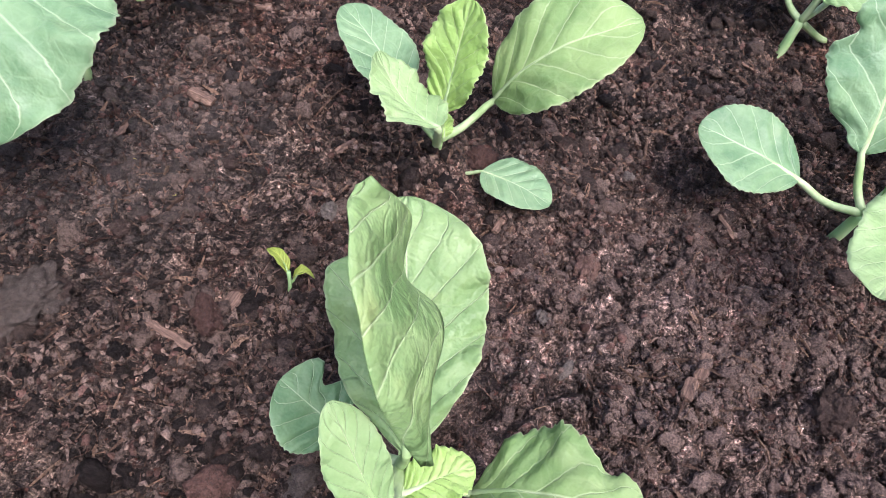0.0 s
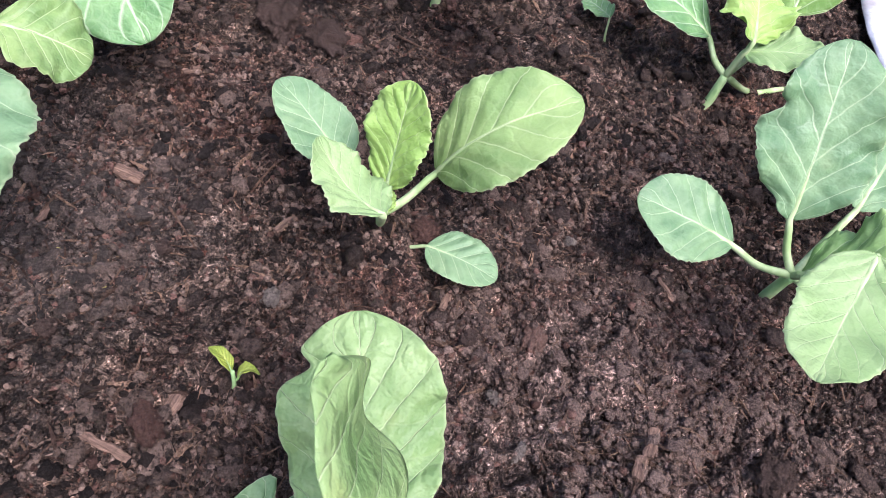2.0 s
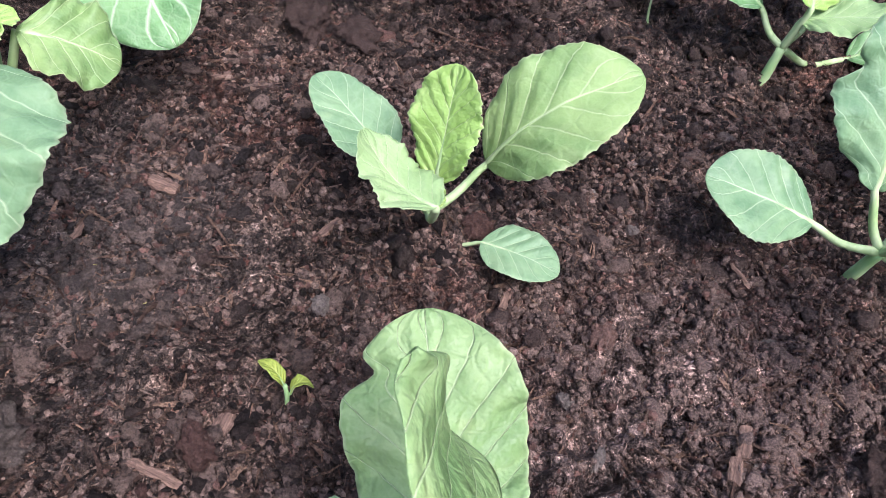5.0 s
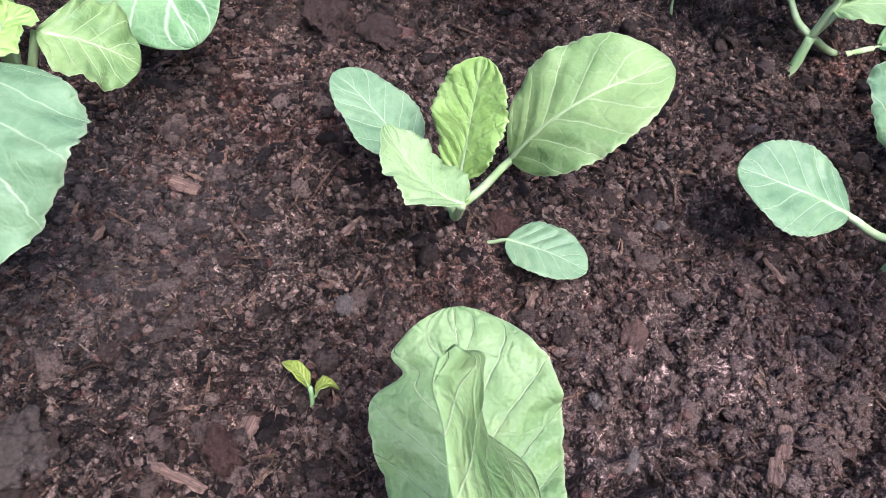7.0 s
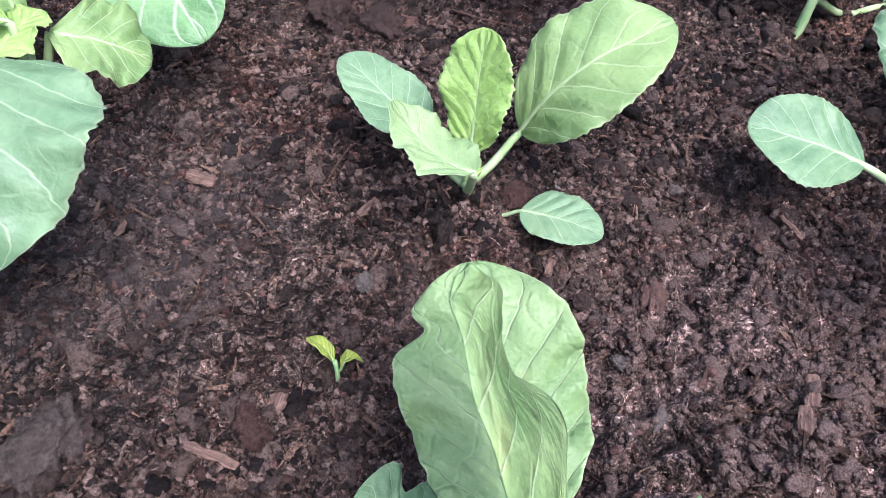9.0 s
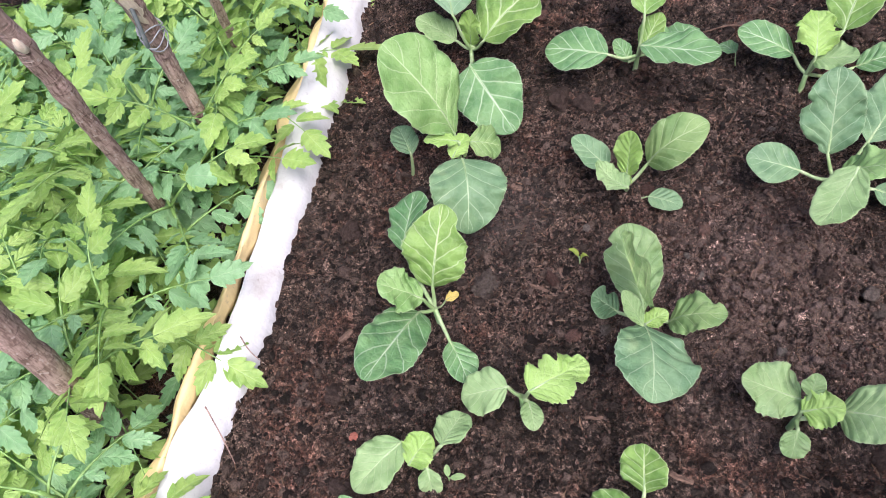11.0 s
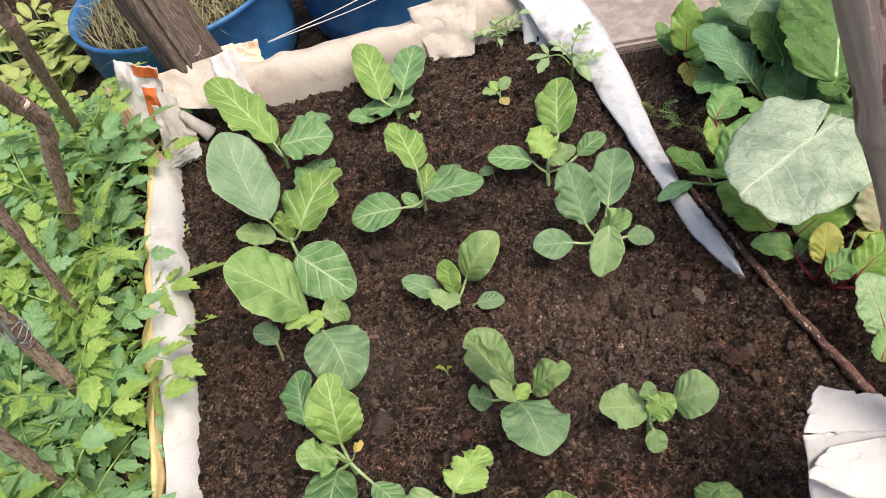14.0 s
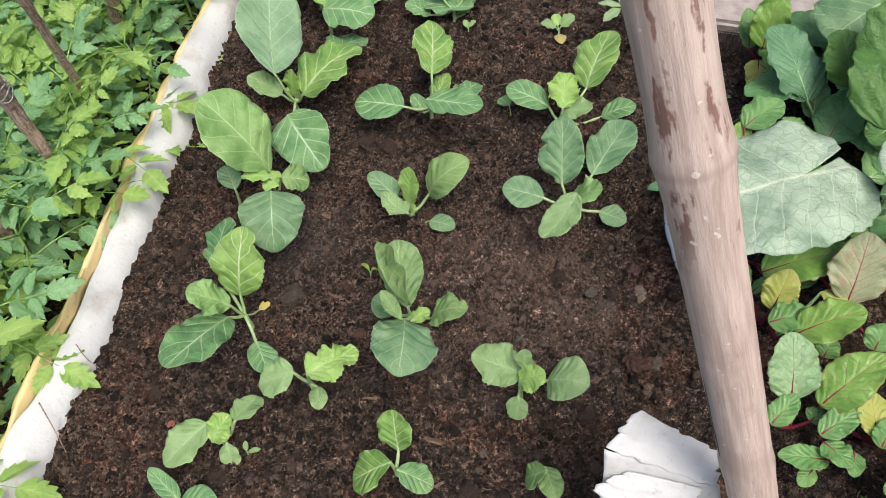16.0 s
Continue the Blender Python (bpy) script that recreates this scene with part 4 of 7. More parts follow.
plant = thing("cabbage_seedling", (0.262, 0.02, 0), "cabbage seedling with six leaves, one turned over", "cabbage plant", "cabbage seedlings in the bed")
add_stem(plant, [(0.262, 0.02, -0.012), (0.262, 0.018, 0.018), (0.262, 0.016, 0.035)], 0.0042, 0.0034)
add_leaf(plant, (0.247, 0.037, 0.062), (0.243, 0.104, 0.148), 0.074, -12, 0.03, 0.50, (0.262, 0.016, 0.035), material=LEAF_BLUE, ruffle=0.08, notches=((0.60, 1, 0.26, 0.05), (0.10, 1, 0.3, 0.05)), res=(64, 19))
add_leaf(plant, (0.295, 0.058, 0.064), (0.352, 0.155, 0.093), 0.076, -8, 0.01, 0.55, (0.262, 0.016, 0.035), material=LEAF_BLUE, res=(64, 19))
add_leaf(plant, (0.219, 0.024, 0.041), (0.151, 0.033, 0.054), 0.056, -19, 0.05, 0.53, (0.262, 0.016, 0.035), material=LEAF_BLUE, ruffle=0.01, res=(64, 19))
add_leaf(plant, (0.262, 0.012, 0.044), (0.306, -0.014, 0.110), 0.062, 12, 0.10, 0.50, (0.262, 0.016, 0.035), material=LEAF_LIME, ruffle=0.10, scallop=0.03, res=(64, 19))
add_leaf(plant, (0.268, -0.010, 0.098), (0.2200, -0.0935, 0.091), 0.056, 14, -0.10, 0.46, (0.262, 0.016, 0.035), material=LEAF_PALE, res=(64, 19))
add_leaf(plant, (0.310, 0.012, 0.027), (0.353, -0.003, 0.022), 0.039, 11, 0.02, 0.5, (0.262, 0.016, 0.035), material=LEAF_BLUE, ruffle=0.02, res=(64, 19))
plant = thing("cabbage_seedling", (0.2, -0.31, 0), "cabbage seedling with pale wrinkled leaves and one round leaf", "cabbage plant", "cabbage seedlings in the bed")
add_stem(plant, [(0.2, -0.31, -0.012), (0.2, -0.31, 0.015), (0.2, -0.31, 0.03)], 0.0042, 0.0034)
add_leaf(plant, (0.200, -0.295, 0.050), (0.133, -0.293, 0.089), 0.062, -11, -0.02, 0.43, (0.2, -0.31, 0.03), material=LEAF_PALE, ruffle=0.11, scallop=0.04)
add_leaf(plant, (0.237, -0.304, 0.052), (0.290, -0.322, 0.085), 0.068, 6, 0.12, 0.51, (0.2, -0.31, 0.03), material=LEAF_PALE, ruffle=0.03)
add_leaf(plant, (0.199, -0.310, 0.055), (0.232, -0.309, 0.085), 0.042, 26, 0.05, 0.49, (0.2, -0.31, 0.03), material=LEAF_YOUNG, ruffle=0.11, scallop=0.045, teeth=10, res=(56, 19))
add_leaf(plant, (0.198, -0.326, 0.039), (0.197, -0.348, 0.010), 0.032, 4, 0.03, 0.46, (0.2, -0.31, 0.03), material=LEAF_PALE)
add_leaf(plant, (0.203, -0.299, 0.073), (0.205, -0.284, 0.099), 0.024, 0, 0.04, 0.51, (0.2, -0.31, 0.03), material=LEAF_PALE)
plant = thing("cabbage_seedling", (-0.22, -0.515, 0), "dark green seedling with two smooth pointed leaves", "cabbage plant", "cabbage seedlings in the bed")
add_stem(plant, [(-0.22, -0.515, -0.012), (-0.22, -0.514, 0.004), (-0.22, -0.513, 0.008)], 0.0042, 0.0034)
add_leaf(plant, (-0.239, -0.504, 0.027), (-0.280, -0.475, 0.057), 0.026, -1, 0.05, 0.48, (-0.22, -0.513, 0.008), material=LEAF_RIB_BLUE, ruffle=0.01)
add_leaf(plant, (-0.235, -0.506, 0.028), (-0.180, -0.504, 0.042), 0.04, 3, 0.07, 0.47, (-0.22, -0.513, 0.008), material=LEAF_RIB_BLUE, ruffle=0.01)
plant = thing("cabbage_seedling", (0.238, -0.415, 0), "tiny cabbage seedling with two small leaves", "cabbage plant", "cabbage seedlings in the bed")
add_stem(plant, [(0.238, -0.415, -0.012), (0.238, -0.416, 0.007), (0.238, -0.418, 0.015)], 0.0042, 0.0034)
add_leaf(plant, (0.238, -0.416, 0.029), (0.253, -0.459, 0.035), 0.034, 0, 0.05, 0.51, (0.238, -0.418, 0.015))
add_leaf(plant, (0.238, -0.427, 0.047), (0.213, -0.429, 0.005), 0.036, 3, 0.05, 0.52, (0.238, -0.418, 0.015))


# ---- poles and sticks ----
def stick(name, points, r0, r1, material, label, category, sides=12, wob=0.05, n=28, knots=(), seed=0, bend=0.004, group=""):
    rng = np.random.RandomState(seed)
    line = spline(points, n)
    rad = []
    for i in range(n):
        t = i / (n - 1)
        r = r0 + (r1 - r0) * t
        for at, size, span in knots:
            r += size * math.exp(-((t - at) / span) ** 2)
        rad.append(r)
        if 0 < i < n - 1:
            line[i] = line[i] + Vector((rng.uniform(-1, 1), rng.uniform(-1, 1), rng.uniform(-1, 1))) * bend * 0.4
    v, f = tube(line, rad, sides, wob, seed)
    # the mesh lies along its own z, so that the grain does
    turn = (line[-1] - line[0]).to_track_quat("Z", "Y").to_matrix().to_4x4() if name != "support_pole" else Matrix()
    m = Matrix.Translation(line[0]) @ turn
    inv = m.inverted()
    ob = new(name, mesh(name, [inv @ Vector(q) for q in v], f, material))
    ob.matrix_world = m
    return tagged(ob, label, category, group), line, rad


def fixed(name, me, parent, label=""):
    """A part whose mesh is given in world coordinates."""
    ob = part(name, me, parent, label)
    ob.matrix_parent_inverse = parent.matrix_world.inverted()
    return ob


def pole_material():
    """Weathered pole: pinkish grey-beige wood with drying grain, and dark red bark left above the joint."""
    m = Nodes("weathered_pole", 0.6, 0.3)
    c = m.coord()
    grain = m.noise(16, 5, 0.7, c, (9, 9, 0.6))
    fine = m.noise(120, 4, 0.75, c, (3, 3, 0.5))
    blot = m.noise(14, 4, 0.6, c)
    col = m.mix(m.step(grain, 0.32, 0.68), (0.40, 0.308, 0.262), (0.58, 0.475, 0.412))
    col = m.mix(m.step(blot, 0.50, 0.70, 0, 0.5), col, (0.36, 0.27, 0.225))
    col = m.mix(m.step(fine, 0.60, 0.72, 0, 0.5), col, (0.20, 0.14, 0.11))
    sep = m.t.nodes.new("ShaderNodeSeparateXYZ")
    m.link(c, sep.inputs[0])
    zone = m.math("MULTIPLY", m.step(sep.outputs[2], 0.83, 0.90), m.step(sep.outputs[2], 1.16, 1.24, 1, 0))
    ring = m.math("ABSOLUTE", m.math("SUBTRACT", sep.outputs[2], 0.932))
    zone = m.math("MULTIPLY", zone, m.step(ring, 0.008, 0.016))
    bark = m.step(m.math("ADD", m.noise(26, 4, 0.6, c, (1.4, 1.4, 0.28)), m.math("MULTIPLY", m.noise(150, 3, 0.6, c), 0.10)), 0.555, 0.595, 0, 0.85)
    col = m.mix(m.math("MULTIPLY", bark, zone), col, m.mix(fine, (0.115, 0.052, 0.040), (0.230, 0.110, 0.085)))
    col = m.mix(m.step(ring, 0.0, 0.007, 0.45, 0), col, (0.30, 0.22, 0.18))
    flake = m.step(m.noise(85, 2, 0.5, c), 0.70, 0.74, 0, 0.7)
    col = m.mix(flake, col, (0.72, 0.66, 0.60))
    nrm = m.bump(grain, 0.002, 0.6)
    nrm = m.bump(fine, 0.001, 0.6, nrm)
    return m.done(col, nrm)


BAMBOO = pole_material()


def bark_material(name, dark, light):
    """Bark with fine lengthwise cracks, rings and pale pores."""
    m = Nodes(name, 0.85, 0.2)
    c = m.coord()
    long = m.noise(330, 4, 0.7, c, (1, 1, 0.13))
    ring = m.noise(120, 3, 0.6, c, (0.5, 0.5, 2.4))
    tone = m.noise(16, 4, 0.6, c)
    col = m.mix(m.step(long, 0.38, 0.60), dark, light)
    col = m.mix(m.step(tone, 0.42, 0.66, 0, 0.5), col, tuple(min(1, x * 1.35) for x in light))
    col = m.mix(m.step(ring, 0.56, 0.68, 0, 0.65), col, tuple(x * 0.5 for x in dark))
    col = m.mix(m.step(m.noise(260, 1, 0.4, c, (1, 1, 0.6)), 0.64, 0.69, 0, 0.8), col, (0.60, 0.49, 0.41))
    nrm = m.bump(long, 0.0030, 1.0)
    nrm = m.bump(ring, 0.0030, 0.9, nrm)
    return m.done(col, m.bump(m.noise(600, 4, 0.7, c), 0.0012, 0.8, nrm))


BARK = bark_material("twig_bark", (0.20, 0.128, 0.100), (0.50, 0.360, 0.295))
BRANCH = bark_material("branch_bark", (0.060, 0.031, 0.025), (0.19, 0.105, 0.084))
BARK_RED = bark_material("red_bark", (0.12, 0.040, 0.026), (0.32, 0.130, 0.085))
OLD_WOOD = wood_material("old_post_wood", (0.055, 0.042, 0.034), (0.20, 0.156, 0.128), 3.0, "Z", 0.85)
CUT_WOOD = wood_material("cut_wood", (0.66, 0.55, 0.40), (0.84, 0.74, 0.58), 2.0, "Z")
WIRE = plain_material("black_cable", (0.03, 0.035, 0.04), (0.07, 0.08, 0.085), 60, 0.5)
CABLE = plain_material("grey_cable", (0.13, 0.15, 0.145), (0.22, 0.24, 0.23), 60, 0.5)
STEEL = plain_material("grey_wire", (0.25, 0.25, 0.26), (0.40, 0.40, 0.40), 60, 0.4)

foot, head = Vector((0.5889, -0.6039, -0.25)), Vector((0.1725, -0.3157, 1.04))
reach = (head - foot).length
pole, pl, pr = stick("support_pole", [(0, 0, reach * k / 5) for k in range(6)], 0.0226, 0.0228, BAMBOO,
                     "weathered peeling pole with a worn joint, leaning at the bed corner", "pole", 30, 0.008, 90,
                     ((0.677, 0.0024, 0.008), (0.670, 0.0014, 0.022), (0.4225, 0.0020, 0.008)), 5, 0.0)
pole.matrix_world = Matrix.Translation(foot) @ (head - foot).to_track_quat("Z", "Y").to_matrix().to_4x4()
for k, ln, side in ((0.42, 0.16, 0.5), (0.49, 0.11, -0.6), (0.43, 0.13, 1.3), (0.70, 0.12, 0.1)):
    r = 0.0226 + 0.0002 * k
    a = -1.9 + side
    pts = [(math.cos(a + 0.02 * math.sin(i)) * r, math.sin(a + 0.02 * math.sin(i)) * r, reach * k + ln * i / 8) for i in range(9)]
    v, f = tube(pts, [0.0002, 0.0006, 0.0008, 0.0009, 0.0008, 0.0009, 0.0007, 0.0005, 0.0002], 6)
    part("crack", mesh("crack", v, f, WIRE), pole, "dark drying crack")
stick("branch", [(0.462, 0.10, 0.005), (0.468, -0.05, 0.015), (0.474, -0.16, 0.017), (0.486, -0.27, 0.014), (0.516, -0.45, 0.008)], 0.0046, 0.0068, BRANCH,
      "thin reddish brown branch lying along the bed edge", "branch", 10, 0.06, 30, ((0.35, 0.002, 0.03), (0.7, 0.0015, 0.02)), 6)


def prop_stick(points, r0, r1, material, label, seed, scars=()):
    """A prop stuck into the tomato bed; scars are pale spots where a side shoot was cut off."""
    p = [Vector(q) for q in points]
    foot = p[0] + (p[0] - p[1]) * ((p[0].z + 0.06) / (p[1].z - p[0].z))
    ob, line, rad = stick("prop_stick", [foot] + p, r0, r1, material, label, "stick", 12, 0.07, 60,
                          ((0.42, 0.0022, 0.012), (0.60, 0.0028, 0.012), (0.75, 0.002, 0.012)), seed, 0.003, "props in the tomato bed")
    n = len(line)
    for at, ln, side in scars:
        i = int(at * (n - 1))
        d = (line[i + 1] - line[i - 1]).normalized()
        o = Vector(side).normalized()
        o = (o - d * o.dot(d)).normalized()
        c = line[i] + o * rad[i] * 0.68
        v, f = tube([c - d * ln * (0.5 - 0.14 * k) for k in range(8)], [rad[i] * q for q in (0.10, 0.42, 0.5, 0.55, 0.52, 0.46, 0.36, 0.1)], 9, 0.16, seed)
        fixed("cut_scar", mesh("cut_scar", v, f, CUT_WOOD), ob, "pale bare wood where a shoot was cut")
    return ob


TOCAM = (0.5, -0.6, 0.6)
prop_stick([(-0.606, 0.350, 0.21), (-0.556, 0.312, 0.32), (-0.514, 0.282, 0.405), (-0.508, 0.228, 0.495), (-0.480, 0.122, 0.625), (-0.462, 0.040, 0.72)], 0.0125, 0.0135, BARK,
           "thick crooked brown branch propped in the tomato bed", 11, ((0.62, 0.010, TOCAM),))
prop_stick([(-0.605, 0.148, 0.18), (-0.534, 0.074, 0.442), (-0.502, 0.048, 0.585), (-0.453, -0.009, 0.729)], 0.0070, 0.0080, BARK,
           "slim brown stick with pale cut scars in the tomato bed", 12, ((0.66, 0.035, TOCAM), (0.52, 0.010, TOCAM)))
prop_stick([(-0.615, -0.153, 0.2), (-0.567, -0.189, 0.429), (-0.534, -0.234, 0.601), (-0.484, -0.285, 0.733)], 0.0100, 0.0110, BARK,
           "brown branch with a pale scar in the tomato bed", 13, ((0.535, 0.026, TOCAM),))
prop_stick([(-0.638, 0.643, 0.2), (-0.533, 0.437, 0.457), (-0.501, 0.379, 0.564), (-0.448, 0.275, 0.692)], 0.0105, 0.0110, BARK, "brown branch leaning over the tomato bed", 14)
prop_stick([(-0.866, 0.288, 0.2), (-0.73, 0.157, 0.451), (-0.677, 0.092, 0.584), (-0.616, 0.017, 0.706)], 0.0085, 0.0095, BARK_RED,
           "red-barked stick with a peeled top in the tomato bed", 15, ((0.70, 0.09, TOCAM),))
prop_stick([(-0.837, 0.44, 0.2), (-0.727, 0.294, 0.393), (-0.683, 0.247, 0.496), (-0.611, 0.164, 0.633)], 0.0085, 0.0095, BARK, "slim brown stick in the tomato bed", 16)
prop_stick([(-0.582, -0.423, 0.2), (-0.543, -0.416, 0.411), (-0.491, -0.423, 0.568), (-0.446, -0.435, 0.678)], 0.0150, 0.0150, BARK,
           "thick brown branch with cut side shoots in the tomato bed", 17, ((0.54, 0.022, TOCAM), (0.46, 0.05, TOCAM)))
stub, sl, sr = stick("prop_stick", [(-0.625, 0.02, -0.04), (-0.605, -0.001, 0.20), (-0.591, -0.010, 0.288), (-0.565, -0.042, 0.402)], 0.0105, 0.0125, BARK,
                     "short broken stick with a cable tied to it", "stick", 12, 0.10, 30, (), 18, 0.004, "props in the tomato bed")
o = Vector(TOCAM).normalized()
v, f = tube([sl[i] + o * sr[i] * 0.72 for i in range(20, 30)], [0.002, 0.006, 0.008, 0.0085, 0.009, 0.0085, 0.009, 0.008, 0.006, 0.002], 10, 0.3, 4)
fixed("split_wood", mesh("split_wood", v, f, CUT_WOOD), stub, "pale splintered end")
for k in range(4):
    c = sl[18 + k]
    ring = [c + Vector((math.cos(a) * 0.0165, math.sin(a) * 0.0165, 0.006 * math.sin(a * 2 + k))) for a in np.linspace(0, 6.28, 17)]
    v, f = tube(ring, [0.0009] * 17, 6)
    fixed("wire_loop", mesh("wire_loop", v, f, STEEL), stub, "grey tie wire")
stick("cable", [(-0.575, -0.045, 0.300), (-0.566, -0.030, 0.41), (-0.563, -0.010, 0.538), (-0.549, -0.022, 0.645), (-0.523, -0.051, 0.753)], 0.0027, 0.0027, CABLE,
      "black cable stretched over the tomato bed from a prop stick", "cable", 8, 0.02, 40, (), 19, 0.001)

# the old post at the far corner: a squared timber with deep drying cracks
def old_post(points, half, label):
    rr = np.random.RandomState(21)
    n, sides = 90, 168
    line = spline(points, n)
    axis = line[-1] - line[0]
    m = Matrix.Translation(line[0]) @ axis.to_track_quat("Z", "Y").to_matrix().to_4x4()
    inv = m.inverted()
    cracks = [(rr.uniform(0, 6.283), rr.uniform(0.03, 0.06), rr.uniform(0.008, 0.018), rr.uniform(0.0, 0.6), rr.uniform(0.3, 0.7)) for _ in range(26)]
    verts, faces = [], []
    for i, p in enumerate(line):
        q, z = inv @ p, i / (n - 1)
        for k in range(sides):
            a = 2 * math.pi * k / sides
            r = half / (abs(math.cos(a)) ** 5 + abs(math.sin(a)) ** 5) ** 0.2
            r *= 1 + 0.035 * float(vnoise(math.cos(a), z * 3 + math.sin(a), 2.2, 23)) + 0.012 * float(vnoise(a * 0.3, z, 14, 24))
            for at, wide, deep, z0, ln in cracks:
                if z0 < z < z0 + ln:
                    da = (a - at - 0.10 * math.sin(9 * z + at) + math.pi) % (2 * math.pi) - math.pi
                    r -= deep * math.exp(-(da / wide) ** 2) * math.sin(math.pi * (z - z0) / ln) ** 0.5
            verts.append(q + Vector((math.cos(a) * r, math.sin(a) * r, 0)))
    for i in range(n - 1):
        for k in range(sides):
            j = (k + 1) % sides
            faces.append((i * sides + k, i * sides + j, (i + 1) * sides + j, (i + 1) * sides + k))
    faces.append(tuple(range((n - 1) * sides, n * sides)))
    ob = new("fence_post", mesh("fence_post", verts, faces, OLD_WOOD))
    ob.matrix_world = m
    return tagged(ob, label, "post")


post = old_post([(-0.375, 0.80, -0.25), (-0.400, 0.83, 0.10), (-0.465, 0.93, 0.40), (-0.575, 1.10, 0.9)], 0.060, "thick cracked grey-brown wooden post")
staple = [Vector((-0.385, 0.772, 0.150)), Vector((-0.378, 0.765, 0.158)), Vector((-0.368, 0.762, 0.160)), Vector((-0.360, 0.768, 0.166)), Vector((-0.358, 0.776, 0.172))]
v, f = tube(staple, [0.0017] * 5, 7)
fixed("staple", mesh("staple", v, f, STEEL), post, "rusty wire staple")


# ---- crumpled sacking at the corners ----
def crumpled(name, corners, material, label, seed, amp=0.012, n=30, category="sack", wave=15, span=(0, 1, 0, 1), lift=0.0):
    """A crumpled piece of sack between four corners, folded at random."""
    a, b, c, d = [Vector(p) for p in corners]
    nrm = (b - a).cross(d - a).normalized()
    rr = np.random.RandomState(seed)
    folds = [(rr.uniform(0, 3.14), rr.uniform(1.2, 3.2), rr.uniform(0, 1), k) for k in (0.55, 0.4, 0.3)]
    verts, faces = [], []
    for i in range(n):
        for j in range(n):
            s, t = span[0] + (span[1] - span[0]) * i / (n - 1), span[2] + (span[3] - span[2]) * j / (n - 1)
            p = a.lerp(b, s).lerp(d.lerp(c, s), t)
            w = 0.22 * float(vnoise(s * 0.2, t * 0.2 + seed, wave * 2.4, seed + 1)) - 0.4
            for ang, fr, ph, k in folds:
                f = (s * math.cos(ang) + t * math.sin(ang)) * fr + ph + 0.35 * float(vnoise(s * 0.2 + seed, t * 0.2, wave, seed))
                w += k * abs(2 * (f - math.floor(f)) - 1)
            e = min(s, t, 1 - s, 1 - t)
            ragged = (1 - min(1, e * 12)) * float(vnoise(s * 0.3, t * 0.3, 40, seed + 2)) * 0.0035
            verts.append(p + nrm * (amp * w + lift) + (b - a).normalized() * ragged + (d - a).normalized() * ragged)
    for i in range(n - 1):
        for j in range(n - 1):
            faces.append((i * n + j, (i + 1) * n + j, (i + 1) * n + j + 1, i * n + j + 1))
    ob = new(name, mesh(name, verts, faces, material))
    md = ob.modifiers.new("thickness", "SOLIDIFY")
    md.thickness = 0.0014
    return tagged(ob, label, category) if category else tagged(ob, label)


ORANGE = sack_material("orange_print_sack", (0.52, 0.13, 0.03), (0.30, 0.12, 0.06), 0.3)
crumpled("sack_flap", [(0.293, -0.458, 0.231), (0.326, -0.423, 0.252), (0.418, -0.443, 0.200), (0.405, -0.478, 0.196)], SACK, "torn white sack flap folded up by the pole", 51, 0.0025)
crumpled("sack_flap", [(0.284, -0.492, 0.200), (0.318, -0.472, 0.208), (0.392, -0.478, 0.196), (0.400, -0.560, 0.12)], SACK, "rolled white sack fold above the near bed edge", 53, 0.003)
crumpled("sack_flap", [(0.293, -0.4585, 0.230), (0.412, -0.474, 0.196), (0.47, -0.575, -0.02), (0.30, -0.585, -0.02)], SACK, "torn white sack hanging over the near bed corner", 52, 0.004)
GREY_SACK = sack_material("dirty_sack", (0.44, 0.42, 0.39), (0.22, 0.19, 0.16), 0.7)
crumpled("crumpled_sack", [(-0.470, 0.712, 0.085), (-0.300, 0.700, 0.020), (-0.308, 0.775, 0.138), (-0.480, 0.775, 0.136)], SACK_BEIGE, "beige sack wrapped round the foot of the post", 55, 0.005, 34)
crumpled("crumpled_sack", [(-0.350, 0.706, 0.070), (-0.283, 0.690, 0.040), (-0.296, 0.772, 0.146), (-0.350, 0.768, 0.140)], SACK, "white sack corner folded at the foot of the post", 56, 0.004)
crumpled("crumpled_sack", [(-0.318, 0.800, 0.050), (-0.250, 0.800, 0.040), (-0.247, 0.840, 0.108), (-0.330, 0.840, 0.120)], sack_material("stained_sack", (0.74, 0.64, 0.50), (0.40, 0.20, 0.09), 0.9), "brown-stained sack fold on the far wall", 57, 0.005)
crumpled("crumpled_sack", [(-0.512, 0.600, 0.004), (-0.440, 0.615, 0.000), (-0.435, 0.690, 0.040), (-0.500, 0.705, 0.110)], GREY_SACK, "crumpled grey sacking stuffed into the bed corner", 54, 0.020, 40)
crumpled("crumpled_sack", [(-0.490, 0.640, 0.030), (-0.455, 0.655, 0.020), (-0.445, 0.705, 0.110), (-0.474, 0.712, 0.150)], GREY_SACK, "grey sack fold hanging into the bed corner", 64, 0.010, 34)
crumpled("crumpled_sack", [(-0.505, 0.585, 0.020), (-0.430, 0.610, 0.012), (-0.432, 0.628, 0.030), (-0.505, 0.605, 0.040)], SACK, "white torn sack edge lying in the bed corner", 65, 0.006, 34)
roll = [Vector((-0.452, 0.690, 0.078)), Vector((-0.438, 0.684, 0.058)), Vector((-0.422, 0.678, 0.034)), Vector((-0.408, 0.672, 0.012))]
v, f = tube(spline(roll, 24), [0.010 + 0.008 * (i / 23) for i in range(24)], 22, 0.05, 7)
tagged(new("rolled_sack", mesh("rolled_sack", v, f, GREY_SACK)), "rolled grey sack end with a ragged edge", "sack")
PRINTED = [(-0.565, 0.690, 0.090), (-0.482, 0.692, 0.040), (-0.452, 0.720, 0.185), (-0.530, 0.738, 0.222)]
